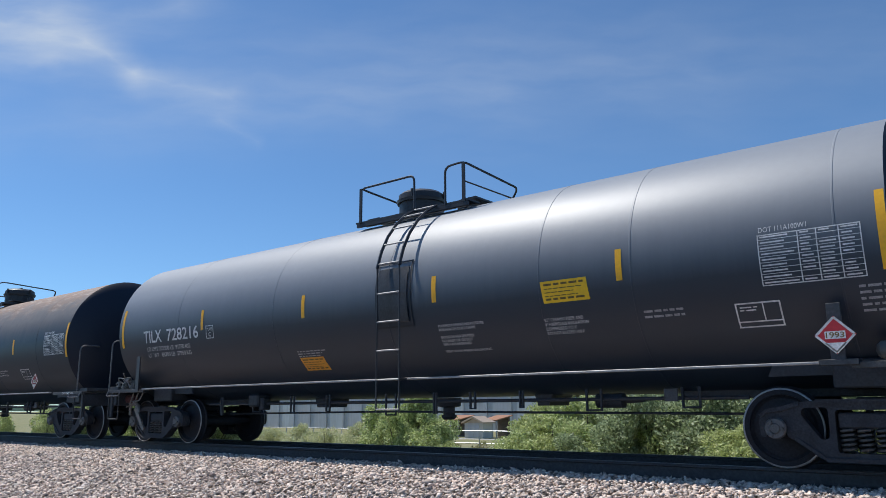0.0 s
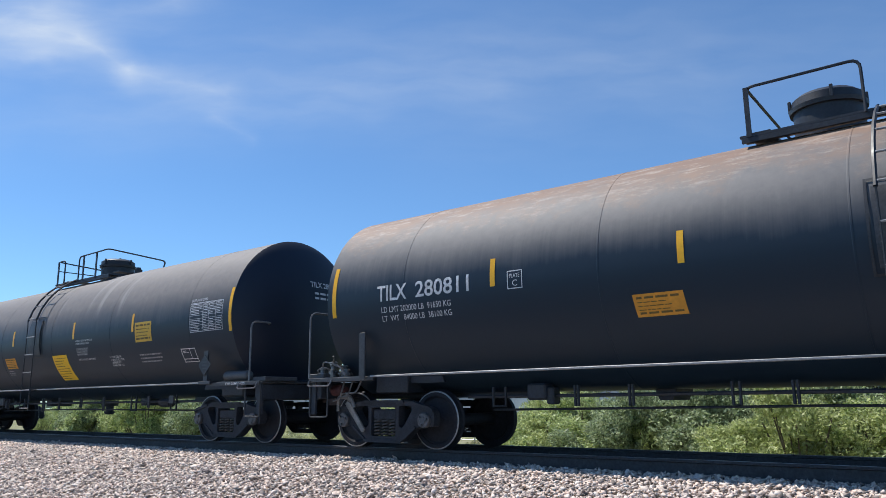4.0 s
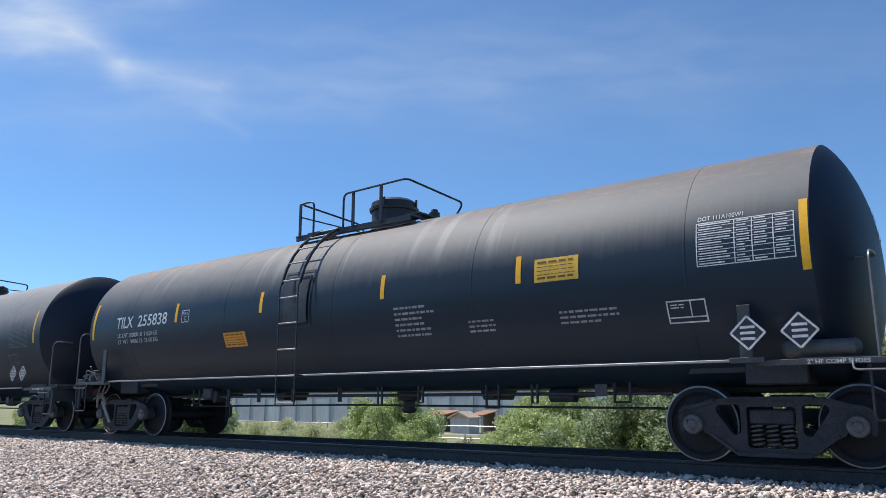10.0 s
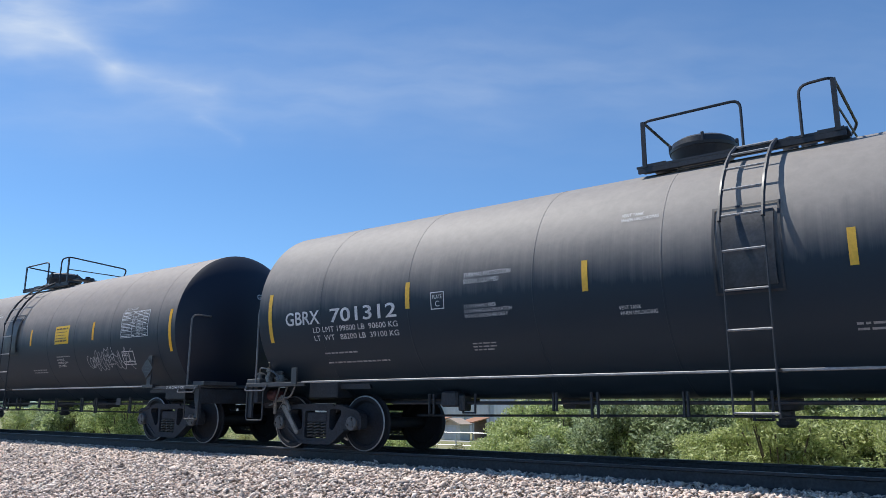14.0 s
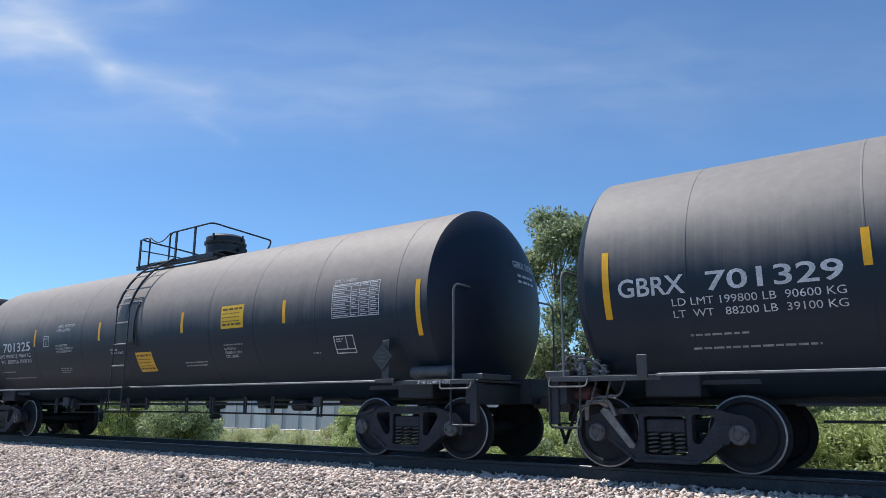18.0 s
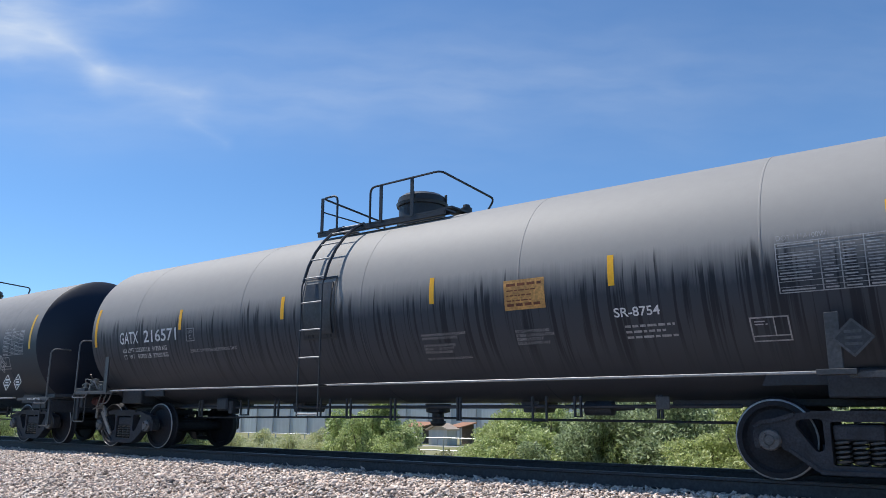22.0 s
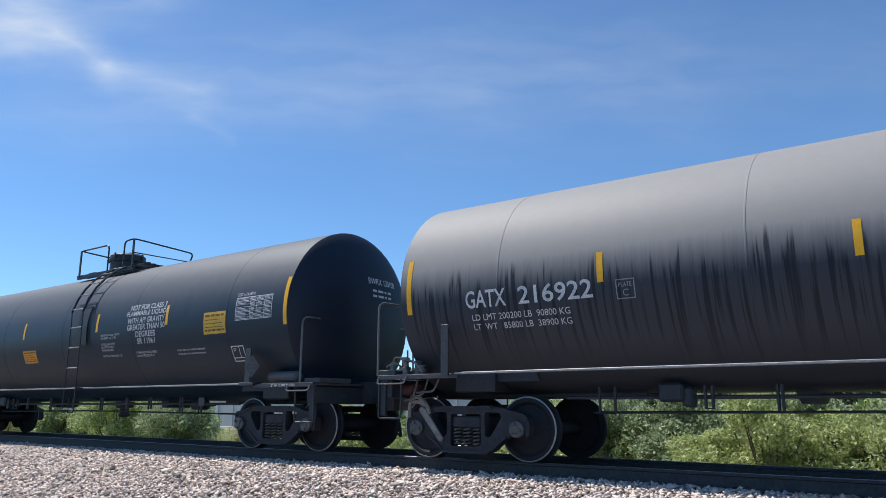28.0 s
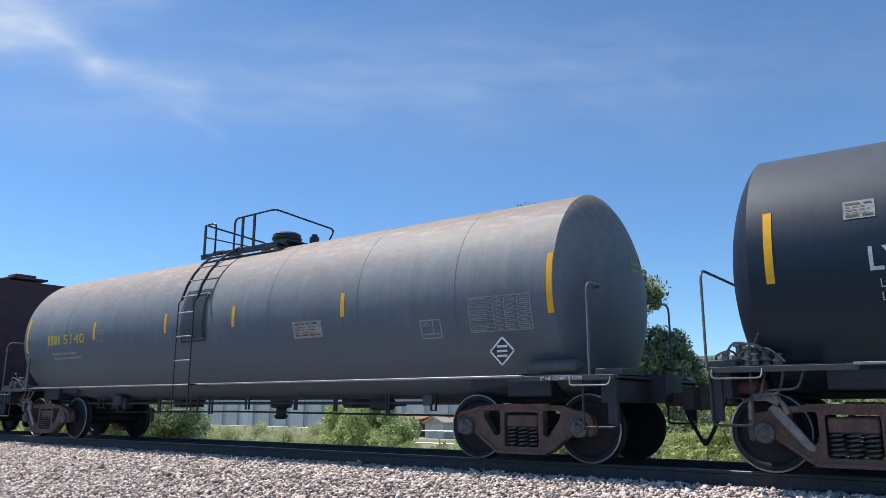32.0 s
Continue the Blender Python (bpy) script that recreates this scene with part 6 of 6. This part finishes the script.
# ---- beyond the track: shrubs, trees, fence, sheds and a warehouse ----
def leaf_material(name, dark, light):
    m, n, l, p = nodes_of(name)
    g = n.new("ShaderNodeNewGeometry")
    col = ramp(n, l, g.outputs["Random Per Island"], ((0.0, dark), (0.6, tuple((a + b) / 2 for a, b in zip(dark, light))), (1.0, light)))
    big = noise_tex(n, l, coords(n, l), 1.3, 3)
    col = mixed(n, l, ramp(n, l, big, ((0.42, 0.0), (0.8, 0.3))), col, dark)
    l.new(col, p.inputs["Base Color"])
    p.inputs["Roughness"].default_value = 0.5
    tr = n.new("ShaderNodeBsdfTranslucent")
    l.new(col, tr.inputs["Color"])
    mx = n.new("ShaderNodeMixShader")
    mx.inputs[0].default_value = 0.4
    l.new(p.outputs[0], mx.inputs[1])
    l.new(tr.outputs[0], mx.inputs[2])
    l.new(mx.outputs[0], n["Material Output"].inputs["Surface"])
    return m


L_GREEN = leaf_material("shrub_leaves", (0.19, 0.27, 0.08), (0.84, 0.90, 0.48))
L_BRIGHT = leaf_material("pale_weed_leaves", (0.26, 0.33, 0.11), (0.82, 0.86, 0.46))
L_PALE = leaf_material("flowering_weed_leaves", (0.36, 0.40, 0.17), (0.92, 0.90, 0.62))
L_DARK = leaf_material("grey_green_leaves", (0.12, 0.17, 0.07), (0.66, 0.75, 0.47))
L_TREE = leaf_material("tree_leaves", (0.10, 0.14, 0.06), (0.60, 0.67, 0.40))
M_BARK = plain("grey_bark", (0.13, 0.11, 0.09), 0.9, 0, 0.4, 8, 0.5)
M_STRAW = leaf_material("dry_weeds", (0.22, 0.2, 0.08), (0.45, 0.42, 0.2))


def leaf_mesh(centres, radii, count, size, material, seed, upright=0.0, long=2.4, feathery=False):
    """Many single leaves round a set of clump centres, in one mesh."""
    rng = np.random.default_rng(seed)
    centres, radii = np.array(centres, float), np.array(radii, float)
    pick = rng.choice(len(centres), count, p=(radii ** 2) / (radii ** 2).sum())
    d = rng.normal(size=(count, 3))
    d /= np.linalg.norm(d, axis=1)[:, None]
    pos = centres[pick] + d * (radii[pick] * (np.minimum(1.25, np.abs(rng.normal(0, 0.65, count))) if feathery else rng.uniform(0.35, 1.05, count) ** 0.6))[:, None]
    ax = rng.normal(size=(count, 3)) + d * 0.8 + [0, 0, upright]
    ax /= np.linalg.norm(ax, axis=1)[:, None]
    side = np.cross(ax, rng.normal(size=(count, 3)))
    side /= np.linalg.norm(side, axis=1)[:, None]
    s = size * rng.lognormal(0, 0.3, count)[:, None]
    nrm = np.cross(ax, side)
    v = np.stack([pos - ax * s * long / 2, pos + side * s / 2 + nrm * s * 0.15, pos + ax * s * long / 2, pos - side * s / 2 + nrm * s * 0.15], 1)
    me = bpy.data.meshes.new("leaves")
    me.from_pydata(v.reshape(-1, 3).tolist(), [], np.arange(count * 4).reshape(-1, 4).tolist())
    me.materials.append(material)
    return me


def shrub_pair(kind, seed):
    """Stems and crown of one kind of shrub, about 2 m high and wide."""
    key = (kind, seed)
    if key in MESHES:
        return MESHES[key]
    rng = random.Random(seed)
    mat, n, size, up, lng = {"green": (L_GREEN, 12000, 0.031, 0.2, 2.0), "bright": (L_BRIGHT, 12000, 0.027, 0.7, 2.3), "dark": (L_DARK, 12000, 0.03, 0.4, 2.1), "pale": (L_PALE, 5200, 0.03, 1.0, 2.6), "weeds": (M_STRAW, 1500, 0.024, 1.6, 6.0)}[kind]
    cs, rs, stems = [], [], B()
    tall = 0.7 if kind == "weeds" else 1.0
    for k in range(22):
        a, r = rng.uniform(0, 6.28), rng.uniform(0.1, 0.85)
        z = tall * rng.uniform(0.3, 1.9 - 0.8 * r)
        cs.append((r * math.cos(a), r * math.sin(a), z))
        rs.append(rng.uniform(0.15, 0.38))
        tube(stems, [(0.2 * r * math.cos(a), 0.2 * r * math.sin(a), 0), (0.6 * r * math.cos(a), 0.6 * r * math.sin(a), z * 0.5), cs[-1]], 0.012, 4)
    MESHES[key] = (leaf_mesh(cs, rs, n, size, mat, seed, up, lng), mesh_of(stems, M_BARK))
    return MESHES[key]


def shrub(kind, x, y, z, scale, seed, label):
    crown, stems = shrub_pair(kind, seed)
    ob = new("shrub")
    part("crown", crown, None, ob)
    part("woody_base", stems, None, ob)
    ob.matrix_basis = Matrix.LocRotScale((x, y, z), Euler((0, 0, seed * 1.7 + x)), (scale * 1.06, scale * 1.06, scale * 1.06 * (0.9 + 0.2 * math.sin(x * 3))))
    return tagged(ob, label, "shrub", "shrubs beyond the track")


def ground_z(y):
    return float(np.interp(y, [12.6, 15, 22, 40, 80], [-0.52, -1.0, -1.7, -2.3, -2.5]))


def tree(x, y, height, width, leaves, seed, label):
    rng = random.Random(seed)
    z0 = ground_z(y)
    ob = new("tree")
    bm = B()
    pts = [Vector((0, 0, 0))]
    for k in range(6):
        pts.append(pts[-1] + Vector((rng.uniform(-0.12, 0.12), rng.uniform(-0.12, 0.12), height * 0.14)))
    cs, rs = [], []
    for i, (a, b) in enumerate(zip(pts, pts[1:])):
        tube(bm, [a, b], 0.16 * (1 - i / 7), 7)
    for k in range(80):
        f = rng.uniform(0.18, 1.0)
        base = pts[min(6, int(f * 6))]
        a = rng.uniform(0, 6.28)
        r = width * (0.25 + 0.75 * math.sin(math.pi * min(1, f * 0.95)) ** 0.8) * rng.uniform(0.45, 1.0)
        c = Vector((r * math.cos(a), r * math.sin(a), height * (0.16 + 0.84 * f) * rng.uniform(0.93, 1.05)))
        cs.append(c)
        rs.append(rng.uniform(0.25, 0.6) * width / 2)
        tube(bm, [base, (base + c) / 2 + Vector((0, 0, -0.1)), c], 0.013, 5)
    part("trunk", bm, M_BARK, ob)
    part("crown", leaf_mesh(cs, rs, int(leaves * 2.8), 0.066, L_TREE, seed, 0.3, 2.4, True), None, ob)
    ob.location = (x, y, z0)
    return tagged(ob, label, "tree", "trees beyond the track")


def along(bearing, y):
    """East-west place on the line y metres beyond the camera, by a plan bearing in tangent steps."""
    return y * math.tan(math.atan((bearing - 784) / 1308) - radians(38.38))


def plant_all():
    rng = random.Random(11)
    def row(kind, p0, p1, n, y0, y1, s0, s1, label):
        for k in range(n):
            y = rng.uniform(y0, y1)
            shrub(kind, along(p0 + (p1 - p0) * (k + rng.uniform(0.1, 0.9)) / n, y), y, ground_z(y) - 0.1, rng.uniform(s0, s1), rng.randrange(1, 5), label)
    row("green", 940, 1300, 11, 17, 20, 1.1, 1.45, "dense green shrub with pale new leaves")
    row("dark", 1010, 1260, 8, 16.5, 19, 1.1, 1.4, "dark grey-green shrub in the thicket")
    row("bright", 912, 965, 4, 18, 20, 1.1, 1.35, "pale green shrub at the edge of the yard")
    row("bright", 1290, 1640, 9, 15.5, 18.5, 1.0, 1.35, "bright yellow-green shrub beside the track")
    row("dark", 1430, 1680, 6, 16, 18, 1.1, 1.4, "dark leafy shrub beside the track")
    row("green", 1500, 1900, 6, 16, 19, 1.2, 1.6, "dense green shrub with pale new leaves")
    row("green", 664, 740, 6, 22, 24, 1.35, 1.6, "upright dark green shrub in the weeds")
    row("bright", 752, 790, 3, 21, 23, 0.7, 0.8, "small bright green shrub in the weeds")
    row("green", 120, 430, 15, 22, 30, 1.45, 1.9, "rounded green shrub beyond the track")
    row("dark", 150, 400, 9, 22, 30, 1.5, 1.9, "dark green shrub beyond the track")
    row("bright", -60, 330, 10, 20, 34, 0.9, 1.4, "pale green shrub beyond the track")
    row("pale", 440, 650, 24, 23, 30, 0.65, 0.95, "low pale green weed clump")
    row("weeds", 430, 860, 26, 19, 34, 0.5, 0.9, "dry straw-coloured weed clump")
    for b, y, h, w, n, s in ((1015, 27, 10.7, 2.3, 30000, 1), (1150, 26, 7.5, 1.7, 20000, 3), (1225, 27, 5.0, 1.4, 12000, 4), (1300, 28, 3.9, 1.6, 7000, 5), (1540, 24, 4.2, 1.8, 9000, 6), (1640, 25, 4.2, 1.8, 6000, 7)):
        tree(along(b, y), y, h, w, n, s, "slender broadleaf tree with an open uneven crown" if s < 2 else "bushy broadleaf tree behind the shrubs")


def grass():
    rng = np.random.default_rng(8)
    n = 16000
    y = rng.uniform(13, 30, n)
    x = -y * rng.uniform(-0.25, 2.4, n)
    z = np.interp(y, [12.6, 15, 22, 40], [-0.52, -1.0, -1.7, -2.3])
    h = rng.uniform(0.15, 0.5, n)
    a = rng.uniform(0, 6.28, n)
    w = 0.02 + 0.02 * rng.random(n)
    lean = rng.normal(0, 0.12, (n, 2))
    v = np.stack([np.stack([x - w * np.cos(a), y - w * np.sin(a), z - 0.03], 1), np.stack([x + w * np.cos(a), y + w * np.sin(a), z - 0.03], 1), np.stack([x + lean[:, 0], y + lean[:, 1], z + h], 1)], 1)
    me = bpy.data.meshes.new("grass")
    me.from_pydata(v.reshape(-1, 3).tolist(), [], np.arange(n * 3).reshape(-1, 3).tolist())
    me.materials.append(L_BRIGHT)
    tagged(new("grass", me), "dry and green grass blades beyond the track", "grass", kind="stuff")


def siding_material(name, col, pitch):
    m, n, l, p = nodes_of(name)
    v = coords(n, l)
    a = noise_tex(n, l, v, 0.25, 5)
    b = noise_tex(n, l, coords(n, l, (3, 3, 0.2)), 1.0, 4)
    f = math_node(n, l, "MULTIPLY", a, b)
    l.new(ramp(n, l, f, ((0.1, tuple(c * 0.8 for c in col)), (0.45, tuple(min(1, c * 1.12) for c in col)))), p.inputs["Base Color"])
    p.inputs["Roughness"].default_value = 0.55
    return m


def gabled(name, x0, x1, y0, y1, z0, wall, ridge, m_wall, m_roof, label, doors=1, over=0.25):
    ob = new(name)
    bm = B()
    box(bm, x0, x1, y0, y1, z0, z0 + wall)
    part("wall", bm, m_wall, ob)
    xm = (x0 + x1) / 2
    bm = B()
    prism(bm, [(x0 - over, z0 + wall - 0.02), (xm, z0 + ridge), (x1 + over, z0 + wall - 0.02), (x1 + over, z0 + wall + 0.12), (xm, z0 + ridge + 0.16), (x0 - over, z0 + wall + 0.12)], y0 - over, y1 + over)
    prism(bm, [(x0, z0 + wall), (x1, z0 + wall), (xm, z0 + ridge)], y0 + 0.01, y1 - 0.01)
    part("roof", bm, m_roof, ob)
    for k in range(doors):
        c = x0 + (x1 - x0) * (k + 0.5) / doors
        w = min(0.9, (x1 - x0) / doors * 0.32)
        for s in (-1, 1):
            bm = B()
            box(bm, c + (0.02 if s > 0 else -w), c + (w if s > 0 else -0.02), y0 - 0.05, y0 - 0.005, z0 + 0.05, z0 + min(2.1, wall * 0.9), 0.01)
            part("door", bm, M_DOOR, ob, "double shed door")
    return tagged(ob, label, "shed" if wall < 4 else "building", "sheds beyond the fence" if wall < 4 else "")


M_DOOR = siding_material("pale_door_paint", (0.50, 0.50, 0.50), 0.3)
M_SHEDWALL = siding_material("cream_shed_paint", (0.52, 0.50, 0.46), 0.3)
M_SHEDROOF = siding_material("orange_brown_shingle", (0.42, 0.2, 0.1), 0.3)
M_TANROOF = siding_material("tan_shed_roof", (0.50, 0.39, 0.29), 0.3)
M_SIDING = siding_material("blue_grey_metal_siding", (0.46, 0.475, 0.51), 0.3)
M_PALE = siding_material("pale_grey_siding", (0.52, 0.55, 0.58), 0.3)
M_CONCRETE = plain("concrete_paving", (0.38, 0.37, 0.35), 0.9, 0, 0.2, 1.5, 0.2)
M_FENCE = plain("galvanised_pipe", (0.5, 0.51, 0.52), 0.45, 0.6, 0.2, 8)


def town():
    y = 62.0
    z = -2.5
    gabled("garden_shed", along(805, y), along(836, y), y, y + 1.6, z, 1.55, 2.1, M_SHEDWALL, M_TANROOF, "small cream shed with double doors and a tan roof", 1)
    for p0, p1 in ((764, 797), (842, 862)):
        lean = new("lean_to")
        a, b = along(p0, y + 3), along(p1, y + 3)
        for k in range(4):
            x = a + (b - a) * k / 3
            part("post", box(B(), x - 0.06, x + 0.06, y + 2.6, y + 2.72, z, z + 1.78), M_DOOR, lean)
        part("back_wall", box(B(), a, b, y + 5, y + 5.15, z, z + 2.1), M_BARK, lean)
        bm = B()
        vs = [bm.verts.new(c) for c in ((a - 0.2, y + 2.3, z + 1.75), (b + 0.2, y + 2.3, z + 1.75), (b + 0.2, y + 5.4, z + 2.2), (a - 0.2, y + 5.4, z + 2.2))]
        top = [bm.verts.new(v.co + Vector((0, 0, 0.1))) for v in vs]
        bm.faces.new(vs[::-1])
        bm.faces.new(top)
        for k in range(4):
            bm.faces.new((vs[k], vs[(k + 1) % 4], top[(k + 1) % 4], top[k]))
        part("roof", bm, M_SHEDROOF, lean)
        tagged(lean, "open lean-to with an orange-brown sheet roof", "shed", "sheds beyond the fence")
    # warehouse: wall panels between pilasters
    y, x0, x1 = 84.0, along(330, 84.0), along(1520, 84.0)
    ob = new("warehouse")
    bm = B()
    box(bm, x0, x1, y, y + 30, z, z + 8.3)
    part("wall", bm, M_SIDING, ob)
    bm = B()
    box(bm, x0 - 0.4, x1 + 0.4, y - 0.4, y + 30.4, z + 8.3, z + 8.75, 0.05)
    part("roof", bm, M_PALE, ob)
    n = 30
    for k in range(n):
        a = x0 + (x1 - x0) * k / n
        bm = B()
        box(bm, a, a + 0.35, y - 0.14, y - 0.005, z, z + 8.28)
        part("pilaster", bm, M_SIDING, ob)
        if k % 3 == 1:
            bm = B()
            box(bm, a + 1.2, a + 4.2, y - 0.08, y - 0.01, z + 0.05, z + 3.6)
            part("door", bm, M_PALE, ob, "pale roller door")
    tagged(ob, "long low blue-grey metal warehouse", "building")
    y = 120.0
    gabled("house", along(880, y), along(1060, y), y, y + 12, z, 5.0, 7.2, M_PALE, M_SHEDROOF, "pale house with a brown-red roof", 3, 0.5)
    # paving and pipe fence in front of the sheds
    bm = B()
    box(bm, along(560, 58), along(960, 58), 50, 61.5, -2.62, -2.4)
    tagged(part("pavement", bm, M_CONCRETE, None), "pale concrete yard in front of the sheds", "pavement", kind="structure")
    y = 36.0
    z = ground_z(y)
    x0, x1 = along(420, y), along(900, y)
    fence = new("pipe_fence")
    n = 9
    for k in range(n + 1):
        x = x0 + (x1 - x0) * k / n
        part("post", shared("fence_post", lambda: tube(B(), [(0, 0, -0.2), (0, 0, 1.5)], 0.035, 6), M_FENCE), None, fence).location = (x, y, z)
    for h in (0.8, 1.5):
        bm = B()
        tube(bm, [(x0, y, z + h), (x1, y, z + h)], 0.03, 6)
        part("rail", bm, M_FENCE, fence)
    tagged(fence, "low galvanised pipe fence along the yard", "fence")
    # far low hills
    bm = B()
    rng = random.Random(3)
    a = [bm.verts.new((x, 1500, -5)) for x in range(-6000, 2001, 250)]
    b = [bm.verts.new((x, 1500, 14 + 7 * rng.random())) for x in range(-6000, 2001, 250)]
    for k in range(len(a) - 1):
        bm.faces.new((a[k], a[k + 1], b[k + 1], b[k]))
    tagged(part("backdrop", bm, L_TREE, None), "far line of green trees on the horizon", "backdrop", kind="structure")


plant_all()
grass()
town()


def travel(t):
    """Metres that the train has gone at t seconds."""
    g = np.linspace(0.0, t, 401)
    v = np.interp(g, *SPEEDS)
    return float(((v[1:] + v[:-1]) / 2 * np.diff(g)).sum())


def motions():
    gone = {k: travel(k / 30) for k in range(961)}
    for c in CARS:
        walk(c["car"], [(k / 30, pose(c["x"] + gone[k], RAIL_Y, 0)) for k in range(0, 961, 60)])
        seen = [k for k in gone if -34 < c["x"] + gone[k] < 16]
        lo, hi = (seen[0], seen[-1]) if seen else (0, 0)
        for w in c["wheels"]:
            x, y, z = w.location
            ks = sorted({0, 960} | set(seen))
            walk(w, [(k / 30, pose(x, y, z, 0, math.degrees((gone[min(max(k, lo), hi)] - gone[lo]) / WHEEL_R), 0)) for k in ks])


motions()
